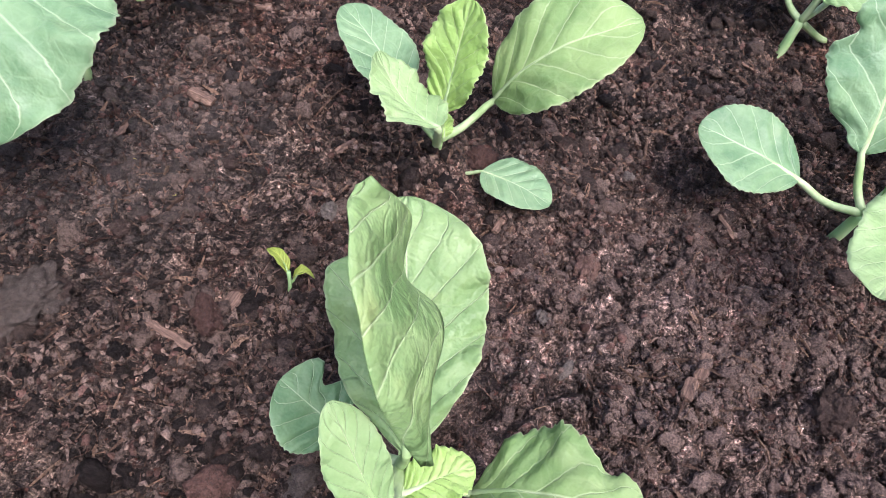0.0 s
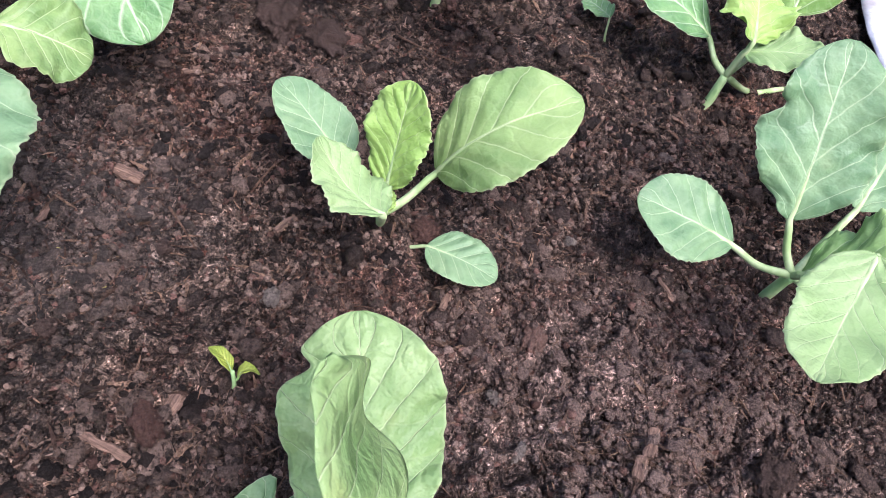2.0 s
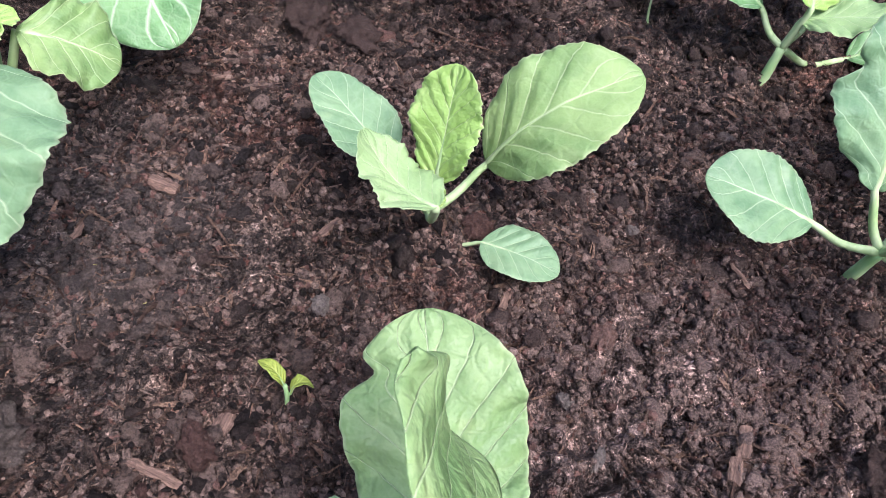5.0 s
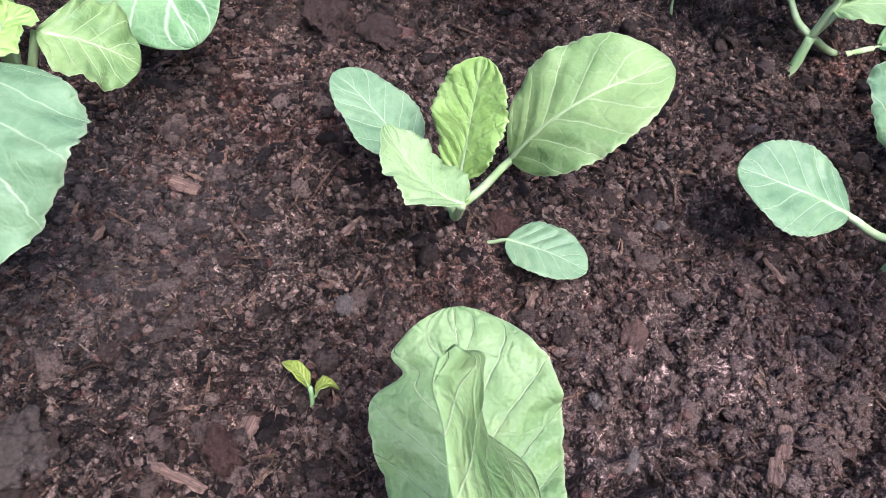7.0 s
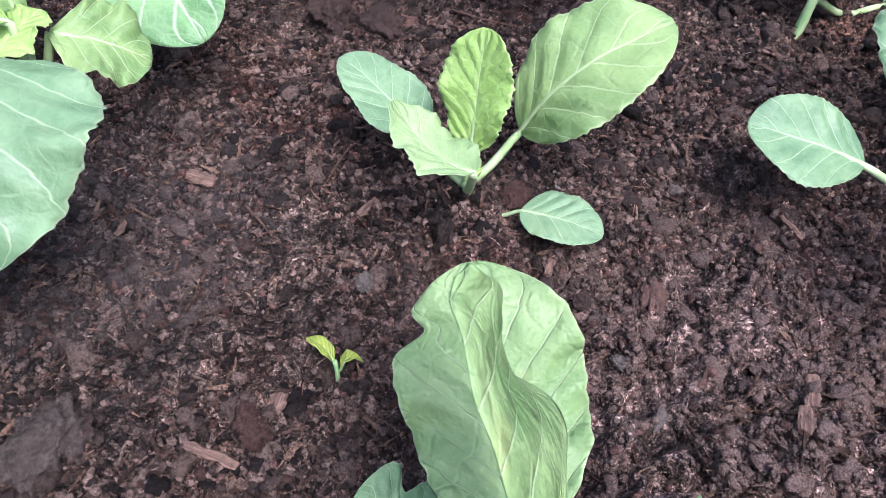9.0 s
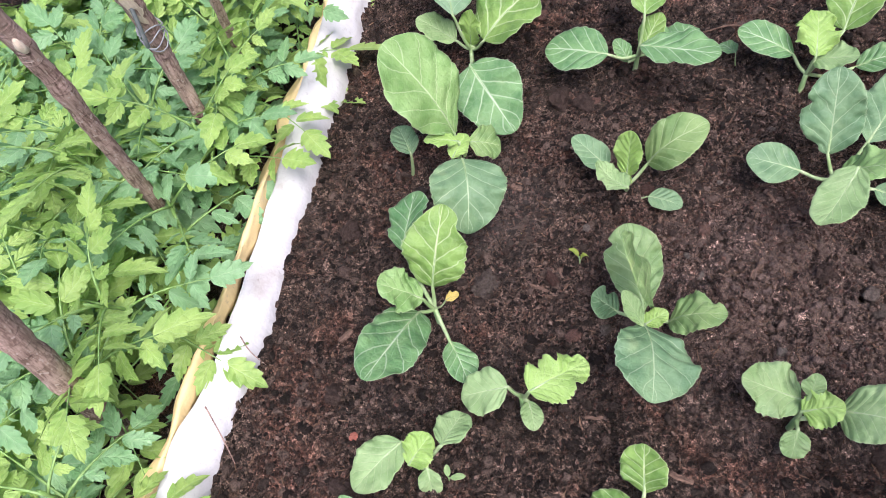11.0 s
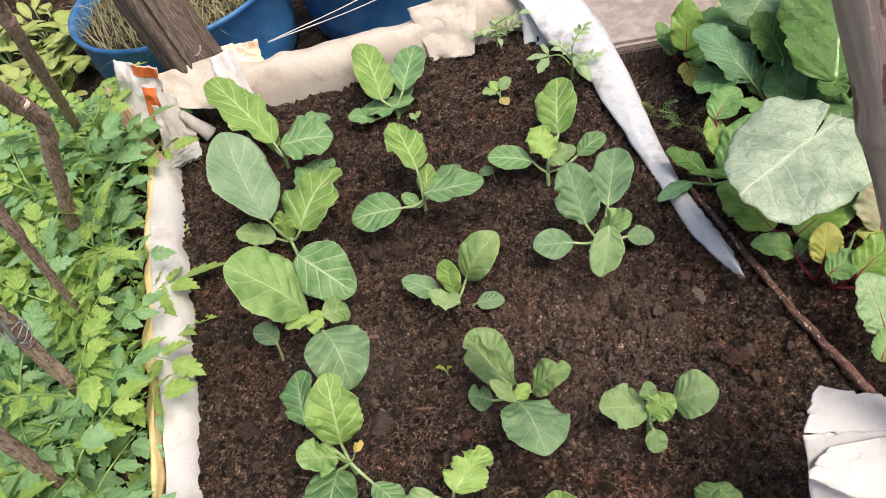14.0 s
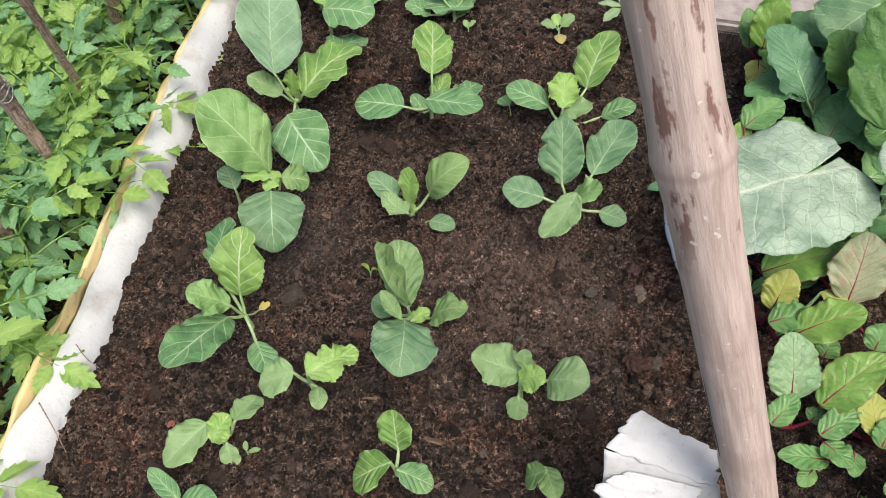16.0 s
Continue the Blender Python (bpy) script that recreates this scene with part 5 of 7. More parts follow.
printed = crumpled("printed_sack", PRINTED, SACK, "white sack with an orange print rolled at the corner", 58, 0.018)
for span in ((0.40, 0.985, 0.82, 0.985), (0.52, 0.985, 0.12, 0.66)):
    patch = crumpled("print_patch", PRINTED, ORANGE, "faded orange print on the sack", 58, 0.018, category="", span=span, lift=0.0025)
    patch.parent = printed
crumpled("dry_husk", [(-0.545, 0.590, 0.035), (-0.508, 0.602, 0.030), (-0.540, 0.690, 0.135), (-0.578, 0.735, 0.180)], sack_material("dry_husk", (0.44, 0.30, 0.22), (0.20, 0.09, 0.08), 0.8), "dry brown papery husk on the bed edge", 60, 0.008)
crumpled("crumpled_sack", [(0.345, 0.655, 0.000), (0.395, 0.600, 0.000), (0.462, 0.680, 0.075), (0.370, 0.765, 0.125)], SACK_GREY, "grey-white sack draped over the far corner", 61, 0.008, 34)
crumpled("crumpled_sack", [(0.128, 0.698, 0.000), (0.228, 0.672, 0.000), (0.285, 0.765, 0.112), (0.110, 0.770, 0.106)], SACK_BEIGE, "cream sack bulging over the far wall", 62, 0.010, 34)
crumpled("crumpled_sack", [(0.235, 0.715, 0.020), (0.370, 0.690, 0.020), (0.400, 0.790, 0.130), (0.250, 0.790, 0.120)], SACK_BEIGE, "cream sack folded into the far corner", 66, 0.010, 34)
for pts in ([(-0.22, 0.80, 0.115), (0.05, 0.80, 0.135), (0.30, 0.86, 0.16), (0.60, 0.95, 0.19)], [(-0.22, 0.81, 0.110), (0.05, 0.84, 0.135), (0.30, 0.93, 0.17), (0.60, 1.05, 0.21)]):
    stick("string", pts, 0.0014, 0.0014, SACK, "white plastic string stretched along the far wall", "string", 6, 0.0, 24, (), 3, 0.0, "strings")

# ---- barrels with dry grass, slab and board behind the bed ----
BLUE = plain_material("blue_plastic", (0.025, 0.135, 0.34), (0.06, 0.21, 0.45), 14, 0.42, 0.002)
GRASS = leaf_material("dry_grass", (0.30, 0.30, 0.10), (0.46, 0.44, 0.22), (0.5, 0.48, 0.3), spot=0.1)
SLAB = plain_material("grey_slab", (0.26, 0.22, 0.20), (0.38, 0.33, 0.30), 30, 0.9, 0.003)


def barrel(at, radius, height, seed, label):
    rng = np.random.RandomState(seed)
    t = thing("barrel", at, label, "barrel", "cut blue barrels")
    sides, prof = 56, [(0.90, 0.0), (0.97, 0.03), (1.0, 0.10), (1.0, height - 0.02), (1.025, height - 0.012), (1.03, height), (1.0, height), (0.975, height - 0.01), (0.965, height - 0.06)]
    verts, faces = [], []
    for r, z in prof:
        for k in range(sides):
            a = 2 * math.pi * k / sides
            wob = 1 + 0.012 * math.sin(3 * a + seed)
            verts.append((math.cos(a) * r * radius * wob, math.sin(a) * r * radius * wob, z))
    for i in range(len(prof) - 1):
        for k in range(sides):
            j = (k + 1) % sides
            faces.append((i * sides + k, i * sides + j, (i + 1) * sides + j, (i + 1) * sides + k))
    faces.append(tuple(range(sides - 1, -1, -1)))
    part("shell", mesh("shell", verts, faces, BLUE), t)
    n = 30
    sv, sf = [], []
    for i in range(n):
        for j in range(n):
            x, y = (i / (n - 1) * 2 - 1), (j / (n - 1) * 2 - 1)
            k = max(abs(x), abs(y)) / max(1e-6, math.hypot(x, y)) if (x or y) else 1
            px, py = x * k * radius * 0.968, y * k * radius * 0.968
            sv.append((px, py, height - 0.05 + 0.012 * float(vnoise(px, py, 22, seed)) + 0.005 * float(vnoise(px, py, 80, seed + 1))))
    for i in range(n - 1):
        for j in range(n - 1):
            sf.append((i * n + j, (i + 1) * n + j, (i + 1) * n + j + 1, i * n + j + 1))
    part("soil_fill", mesh("soil_fill", sv, sf, SOIL), t, "dry soil filling")
    gv, gf, gu = [], [], []
    for _ in range(900):
        a, r = rng.uniform(0, 6.28), radius * 0.93 * math.sqrt(rng.uniform())
        p = Vector((math.cos(a) * r, math.sin(a) * r, height - 0.055))
        ln, az, lean = rng.uniform(0.05, 0.16), rng.uniform(0, 6.28), rng.uniform(0.2, 1.3)
        w = rng.uniform(0.0012, 0.0026)
        d = Vector((math.cos(az), math.sin(az), 0))
        sd = Vector((-d.y, d.x, 0)) * w
        b0 = len(gv)
        for k in range(5):
            s = k / 4
            q = p + d * (ln * lean * s * s * 0.9) + Vector((0, 0, ln * (s - 0.55 * lean * s * s)))
            gv += [q - sd * (1 - 0.85 * s), q + sd * (1 - 0.85 * s)]
            gu += [(s, 0.2), (s, 0.8)]
            if k:
                gf.append((b0 + 2 * k - 2, b0 + 2 * k - 1, b0 + 2 * k + 1, b0 + 2 * k))
    tagged(part("grass", mesh("grass", gv, gf, GRASS, gu), t, "thin half-dry grass"), kind="stuff")
    return t


barrel((-0.475, 1.345, -0.20), 0.30, 0.26, 3, "cut blue plastic barrel with soil and dry grass")
barrel((0.165, 1.335, -0.20), 0.30, 0.26, 5, "cut blue plastic barrel standing beside another")
bm = bmesh.new()
bmesh.ops.create_cube(bm, size=1, matrix=Matrix.Translation((0.86, 0.715, -0.010)) @ Matrix.Rotation(radians(-13), 4, "Z") @ Matrix.Diagonal((0.72, 0.52, 0.05, 1)))
bmesh.ops.bevel(bm, geom=bm.edges[:], offset=0.008, segments=2, affect="EDGES")
me = bpy.data.meshes.new("slab")
bm.to_mesh(me)
bm.free()
me.materials.append(SLAB)
tagged(new("slab", me), "worn grey-brown slab behind the beet bed", "slab")
bm = bmesh.new()
bmesh.ops.create_cube(bm, size=1, matrix=Matrix.Translation((0.665, 0.465, -0.004)) @ Matrix.Rotation(radians(-13), 4, "Z") @ Matrix.Diagonal((0.34, 0.016, 0.044, 1)))
bmesh.ops.bevel(bm, geom=bm.edges[:], offset=0.003, segments=2, affect="EDGES")
me = bpy.data.meshes.new("edge_board")
bm.to_mesh(me)
bm.free()
me.materials.append(OLD_WOOD)
tagged(new("edge_board", me), "weathered board at the far end of the beet bed", "board")
bm = bmesh.new()
bmesh.ops.create_cube(bm, size=1, matrix=Matrix.Translation((-1.55, 2.25, -0.10)) @ Matrix.Rotation(radians(14), 4, "Z") @ Matrix.Diagonal((1.1, 0.03, 0.18, 1)))
bmesh.ops.bevel(bm, geom=bm.edges[:], offset=0.005, segments=2, affect="EDGES")
me = bpy.data.meshes.new("edge_board")
bm.to_mesh(me)
bm.free()
me.materials.append(OLD_WOOD)
tagged(new("edge_board", me), "old grey plank behind the tomato bed", "board")

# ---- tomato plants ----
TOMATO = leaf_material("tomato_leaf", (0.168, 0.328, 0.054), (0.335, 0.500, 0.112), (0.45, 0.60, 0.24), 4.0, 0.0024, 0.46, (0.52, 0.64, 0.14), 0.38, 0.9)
# darker, bluer copy: shade put into the colour of leaves picked at random
TOMATO_SHADED = leaf_material("shaded_tomato_leaf", (0.110, 0.265, 0.084), (0.225, 0.410, 0.165), (0.36, 0.52, 0.25), 4.0, 0.0024, 0.46, (0.32, 0.48, 0.12), 0.34, 0.9)
TOMATO_STEM = stalk_material("tomato_stem", (0.14, 0.26, 0.06), (0.24, 0.38, 0.12))


def leaflet(verts, faces, uvs, m, length, width, rng, lobes=3):
    """A tomato leaflet: pointed, folded along its midrib, with lobes that lean towards the tip."""
    b0 = len(verts)
    droop, fold, twist, bend = rng.uniform(0.05, 0.30), rng.uniform(0.04, 0.26), rng.uniform(-0.3, 0.3), rng.uniform(-0.12, 0.12)
    rows = [(0.0, 0.5, 0.0), (0.07, 0.9, 0.0)]
    step = 0.66 / lobes
    for k in range(lobes):
        s0 = 0.13 + step * k
        rows += [(s0 + 0.30 * step, rng.uniform(0.96, 1.04), 0.02), (s0 + 0.62 * step, rng.uniform(1.06, 1.18), 0.07), (s0 + 0.95 * step, rng.uniform(0.74, 0.88), -0.01)]
    rows += [(0.88, 0.98, 0.0), (0.95, 0.9, 0.0), (1.0, 0.5, 0.0)]
    for s, cut, push in rows:
        h = width / 2 * 2.62 * max(0.012, s) ** 0.5 * max(0.004, 1 - s) ** 0.98
        for v in (-1, -0.55, 0, 0.55, 1):
            k = cut if abs(v) == 1 else (1.0 + 0.15 * (cut - 1))
            y = v * h * k
            x = (s + push * abs(v)) * length
            swell = 0.05 * width * (1 if abs(v) == 0.55 else 0) * (1 if cut > 1.05 else -0.6)
            verts.append(m @ Vector((x, y + bend * length * s * s, -droop * length * s * s + fold * abs(y) + twist * y * s + swell)))
            uvs.append((s, v * 0.5 + 0.5))
    for i in range(len(rows) - 1):
        for j in range(4):
            faces.append((b0 + i * 5 + j, b0 + (i + 1) * 5 + j, b0 + (i + 1) * 5 + j + 1, b0 + i * 5 + j + 1))


def compound_leaf(parent, m, length, rng, material):
    """A tomato leaf: an arched stalk with lobed leaflets in pairs, small ones between them, and one at the end."""
    verts, faces, uvs = [], [], []
    arch, side = rng.uniform(0.25, 0.7), rng.uniform(-0.15, 0.15)
    at = lambda s: Vector((length * s, side * length * s * s, length * (0.5 * arch * s - arch * s * s)))
    for s, k in ((0.32, 0.66), (0.45, 0.24), (0.57, 1.0), (0.70, 0.26), (0.81, 0.92)):
        for sd in (-1, 1):
            s2 = s + rng.uniform(-0.03, 0.03)
            ln = length * 0.40 * k * rng.uniform(0.85, 1.18)
            mm = m @ Matrix.Translation(at(s2)) @ pose(0, 0, 0, rng.uniform(-18, 18), rng.uniform(-10, 26), sd * rng.uniform(52, 76)) @ Matrix.Translation((0.10 * ln, 0, 0))
            leaflet(verts, faces, uvs, mm, ln, ln * rng.uniform(0.44, 0.56), rng, 1 if k < 0.5 else (2 if k < 0.9 else 3))
    e = m @ Matrix.Translation(at(0.95)) @ pose(0, 0, 0, rng.uniform(-15, 15), rng.uniform(10, 35), rng.uniform(-15, 15))
    ln = length * 0.44 * rng.uniform(0.95, 1.2)
    leaflet(verts, faces, uvs, e, ln, ln * rng.uniform(0.50, 0.62), rng, 3)
    leaf = part("leaf", mesh("leaf", verts, faces, material, uvs), parent)
    pts = [m @ at(i / 7) for i in range(8)]
    v, f = tube(pts, [0.0020 * (1.1 - 0.8 * i / 7) for i in range(8)], 6)
    part("leaf_stalk", mesh("leaf_stalk", v, f, TOMATO_STEM), leaf)
    return leaf


def tomato_plant(seed, height, leaves, spread):
    rng = np.random.RandomState(seed)
    t = thing("tomato_plant", (0, 0, 0), "bushy green tomato plant with toothed compound leaves", "tomato plant", "tomato plants in the next bed")
    top = Vector((rng.uniform(-0.03, 0.03), rng.uniform(-0.03, 0.03), height))
    line = spline([(0, 0, -0.03), (0.01 * rng.uniform(-1, 1), 0.01 * rng.uniform(-1, 1), height * 0.5), top], 12)
    v, f = tube(line, [0.0045 * (1 - 0.55 * i / 11) for i in range(12)], 8, 0.05, seed)
    part("stem", mesh("stem", v, f, TOMATO_STEM), t)
    az = rng.uniform(0, 360)
    for i in range(leaves):
        k = 0.28 + 0.72 * (i + 0.5) / leaves
        p = line[min(11, int(k * 11))]
        az += 137.5 + rng.uniform(-20, 20)
        up = -62 * k ** 1.6 + 12 + rng.uniform(-12, 12)
        ln = spread * (1.15 - 0.45 * k) * rng.uniform(0.85, 1.15)
        compound_leaf(t, Matrix.Translation(p) @ pose(0, 0, 0, rng.uniform(-15, 15), up, az), ln, rng, TOMATO if rng.uniform() < 0.58 else TOMATO_SHADED)
    return t


kinds = [tomato_plant(300 + k, 0.17 + 0.012 * (k % 4), 11, 0.150) for k in range(5)]
rng = np.random.RandomState(77)
spots = []
for i in range(6):
    for j in range(14):
        spots.append((-0.602 - 0.112 * i + rng.uniform(-0.03, 0.03), -0.66 + 0.125 * j + rng.uniform(-0.03, 0.03) + 0.05 * (i % 2)))
for k, (x, y) in enumerate(spots):
    m = pose(x, y, float(soil_height(x, y)) - 0.005, rng.uniform(-8, 8), rng.uniform(-8, 8), rng.uniform(0, 360))
    if k < len(kinds):
        kinds[k].matrix_world = m
    else:
        s = rng.uniform(0.86, 1.16)
        copy_thing(kinds[k % len(kinds)], m @ Matrix.Diagonal((s, s, s, 1)))

# low weeds on the bare ground behind the tomatoes
WEED = leaf_material("weed_leaf", (0.240, 0.330, 0.060), (0.400, 0.480, 0.130), (0.46, 0.54, 0.22))


def weed(seed):
    rr = np.random.RandomState(seed)
    t = thing("weed", (0, 0, 0), "low yellow-green weed on bare ground", "weed", "weeds behind the tomatoes")
    for k in range(9):
        a, r = k * 2.4 + rr.uniform(-0.3, 0.3), rr.uniform(0.05, 0.10)
        z = rr.uniform(0.02, 0.09)
        d = Vector((math.cos(a), math.sin(a), 0))
        add_leaf(t, d * 0.02 + Vector((0, 0, z)), d * r + Vector((0, 0, z + rr.uniform(-0.01, 0.04))), rr.uniform(0.025, 0.042), 0, 0.08, 0.5, (0, 0, 0.0), WEED, STALK, petiole=0.0014, res=(10, 7))
    return t


weeds = [weed(700 + k) for k in range(3)]
rng = np.random.RandomState(78)
for k in range(30):
    x, y = rng.uniform(-1.75, -0.80), rng.uniform(1.15, 2.15)
    m = pose(x, y, float(soil_height(x, y)) - 0.004, 0, 0, rng.uniform(0, 360)) @ Matrix.Diagonal((1.2, 1.2, 1.2, 1))
    if k < 3:
        weeds[k].matrix_world = m
    else:
        copy_thing(weeds[k % 3], m)

# two tomato seedlings inside the bed
TOMATO_PALE = leaf_material("pale_tomato_leaf", (0.210, 0.350, 0.130), (0.360, 0.500, 0.230), (0.48, 0.60, 0.32), 4.0, 0.0024, 0.5, (0.50, 0.60, 0.30), 0.36, 0.9)
for x, y, h, s, count, lab in ((0.283, 0.672, 0.055, 400, 6, "small pale tomato seedling by the far wall"), (0.392, 0.478, 0.075, 401, 4, "leaning tomato seedling beside the white cloth")):
    rng = np.random.RandomState(s)
    t = thing("tomato_seedling", (x, y, 0), lab, "tomato plant")
    line = spline([(0, 0, -0.01), (0.002, -0.004, h * 0.5), (0.006, 0.006, h)], 8)
    v, f = tube(line, [0.0024 * (1 - 0.4 * i / 7) for i in range(8)], 8)
    part("stem", mesh("stem", v, f, TOMATO_STEM), t)
    for i in range(count):
        k = 0.6 + 0.4 * i / (count - 1)
        compound_leaf(t, Matrix.Translation(line[min(7, int(k * 7))]) @ pose(0, 0, 0, rng.uniform(-10, 10), -35 * k + rng.uniform(-10, 20), i * 137 + rng.uniform(-20, 20)), 0.058 * rng.uniform(0.8, 1.15), rng, TOMATO_PALE)
# its long side stalk with three smooth leaflets, and one that droops
node = (0.354, 0.500, 0.062)
for base, tip, w in (((0.352, 0.502, 0.062), (0.306, 0.516, 0.060), 0.020), ((0.350, 0.498, 0.060), (0.318, 0.476, 0.046), 0.026), ((0.353, 0.504, 0.064), (0.345, 0.530, 0.078), 0.013)):
    add_leaf(t, base, tip, w, 0, 0.06, 0.48, node, TOMATO_PALE, STALK, petiole=0.0009, res=(20, 11), sharp=0.8)
add_leaf(t, (0.398, 0.466, 0.052), (0.412, 0.418, 0.030), 0.028, 0, 0.10, 0.45, (0.394, 0.480, 0.060), TOMATO_PALE, STALK, petiole=0.0010, res=(20, 11), sharp=0.8)
v, f = tube([q - Vector((x, y, 0)) for q in spline([(0.392, 0.477, 0.040), (0.374, 0.488, 0.064), node], 10)], [0.0020 - 0.0001 * i for i in range(10)], 7)
part("side_stalk", mesh("side_stalk", v, f, TOMATO_STEM), t)

# ---- beets and broad-leaved plants beside the bed ----
BEET = leaf_material("beet_leaf", (0.085, 0.225, 0.030), (0.200, 0.360, 0.065), (0.30, 0.055, 0.060), 6.0, 0.0030, 0.36, (0.34, 0.44, 0.06), 0.26, 0.8)
BEET_GREEN = leaf_material("green_beet_leaf", (0.085, 0.215, 0.050), (0.165, 0.325, 0.090), (0.32, 0.42, 0.14), 6.0, 0.0030, 0.36, (0.30, 0.42, 0.08), 0.24, 0.8)
BEET_RED = leaf_material("reddish_beet_leaf", (0.20, 0.28, 0.12), (0.36, 0.40, 0.20), (0.34, 0.05, 0.07), 6.0, 0.0030, 0.4, (0.40, 0.22, 0.14), 0.2, 1.4, 0.6)
BROAD = leaf_material("broad_leaf", (0.044, 0.125, 0.022), (0.088, 0.195, 0.040), (0.17, 0.29, 0.07), 8.0, 0.0046, 0.48, (0.24, 0.42, 0.08), 0.22, 0.8)
BIG_PALE = leaf_material("big_pale_leaf", (0.120, 0.210, 0.112), (0.285, 0.370, 0.225), (0.50, 0.57, 0.36), 5.0, 0.0050, 0.40, (0.50, 0.60, 0.38), 0.15, 1.0, 0.5, (0.10, 0.20, 0.085))
Y = leaf_material("yellowing_beet_leaf", (0.300, 0.370, 0.060), (0.440, 0.480, 0.110), (0.42, 0.20, 0.10), 6.0, 0.0030, 0.4, (0.42, 0.26, 0.10), 0.3, 0.8, 0.6)
DARK = leaf_material("dark_leaf", (0.050, 0.150, 0.040), (0.110, 0.240, 0.075), (0.16, 0.30, 0.10), 7.0, 0.0026, 0.38, (0.14, 0.26, 0.06), 0.2, 0.7)
BROAD_BLUE = leaf_material("ribbed_leaf", (0.060, 0.160, 0.060), (0.125, 0.260, 0.110), (0.23, 0.37, 0.18), 9.0, 0.0046, 0.42, (0.22, 0.40, 0.14), 0.2, 0.8)
BEET_GLOSS = leaf_material("glossy_beet_leaf", (0.120, 0.260, 0.080), (0.290, 0.450, 0.200), (0.30, 0.09, 0.08), 6.0, 0.0048, 0.26, (0.42, 0.54, 0.30), 0.2, 0.8, 0.5)
RED_STALK = stalk_material("red_stalk", (0.15, 0.014, 0.026), (0.25, 0.035, 0.045))


def rosette(name, at, label, category, group, leaves):
    """A plant of leaves that rise from one point. Each leaf: base, tip, width, roll, arch, material, stalk material, extra."""
    t = thing(name, at, label, category, group)
    crown = (at[0], at[1], at[2] + 0.008)
    for base, tip, w, roll, arch, mat, st, extra in leaves:
        opts = dict(fold=0.10, ruffle=0.07, scallop=0.025, teeth=8, petiole=0.0023, sag=0.05)
        opts.update(extra)
        add_leaf(t, base, tip, w, roll, arch, 0.45, crown, mat, st, **opts)
    return t


B, G, R = BEET, BEET_GREEN, BEET_RED
group = "beets in the next bed"
broad = "broad-leaved plants in the next bed"
rosette("beet_plant", (0.623, 0.410, -0.01), "young beet with red stalks by the grey slab", "beet plant", group, [
    ((0.602, 0.384, 0.060), (0.614, 0.425, 0.150), 0.068, 0, 0.06, BEET, RED_STALK, {}),
    ((0.600, 0.374, 0.040), (0.592, 0.315, 0.020), 0.051, 0, 0.06, Y, RED_STALK, {}),
    ((0.586, 0.406, 0.040), (0.583, 0.474, 0.080), 0.039, 0, 0.06, G, RED_STALK, {}),
    ((0.608, 0.405, 0.050), (0.567, 0.431, 0.080), 0.031, 0, 0.06, G, RED_STALK, {})])
rosette("broad_leaf_plant", (0.700, 0.202, -0.01), "leafy plant with oval ribbed leaves and dark young ones", "leaf vegetable", broad, [
    ((0.648, 0.222, 0.080), (0.595, 0.344, 0.140), 0.089, 0, 0.06, BROAD_BLUE, STALK, {"sharp": 0.42}),
    ((0.705, 0.224, 0.110), (0.688, 0.306, 0.160), 0.083, 0, 0.06, BROAD, STALK, {"sharp": 0.42}),
    ((0.674, 0.155, 0.050), (0.722, 0.234, 0.100), 0.075, 0, 0.06, DARK, RED_STALK, {}),
    ((0.663, 0.213, 0.050), (0.669, 0.270, 0.090), 0.049, 0, 0.06, DARK, STALK, {}),
    ((0.651, 0.154, 0.050), (0.607, 0.193, 0.070), 0.040, 0, 0.06, G, STALK, {}),
    ((0.743, 0.213, 0.030), (0.756, 0.207, 0.050), 0.047, 0, 0.06, DARK, STALK, {})])
rosette("broad_leaf_plant", (0.818, 0.126, -0.01), "tall leafy plant with one huge ribbed leaf on a thick midrib", "leaf vegetable", broad, [
    ((0.726, 0.108, 0.130), (0.830, 0.301, 0.250), 0.198, 0, 0.06, BROAD, STALK, {"sharp": 0.45, "petiole": 0.005, "res": (50, 31)}),
    ((0.731, 0.115, 0.130), (0.703, 0.089, 0.120), 0.053, 0, 0.06, BROAD, STALK, {}),
    ((0.732, 0.110, 0.130), (0.775, 0.110, 0.120), 0.037, 0, 0.06, BROAD, STALK, {}),
    ((0.825, 0.088, 0.060), (0.886, 0.184, 0.120), 0.112, 0, 0.06, DARK, STALK, {}),
    ((0.746, 0.094, 0.050), (0.768, 0.135, 0.060), 0.047, 0, 0.06, DARK, STALK, {}),
    ((0.790, 0.089, 0.040), (0.793, 0.127, 0.060), 0.044, 0, 0.06, DARK, STALK, {})])
rosette("broad_leaf_plant", (0.885, 0.355, -0.01), "grey-green plant at the far end of the beet bed", "leaf vegetable", broad, [
    ((0.769, 0.381, 0.160), (0.682, 0.317, 0.130), 0.156, 0, 0.06, LEAF_BLUE, STALK, {"sharp": 0.42}),
    ((0.833, 0.337, 0.100), (0.878, 0.362, 0.160), 0.095, 0, 0.06, BROAD, STALK, {}),
    ((0.772, 0.499, 0.060), (0.696, 0.436, 0.070), 0.052, 0, 0.06, R, STALK, {})])
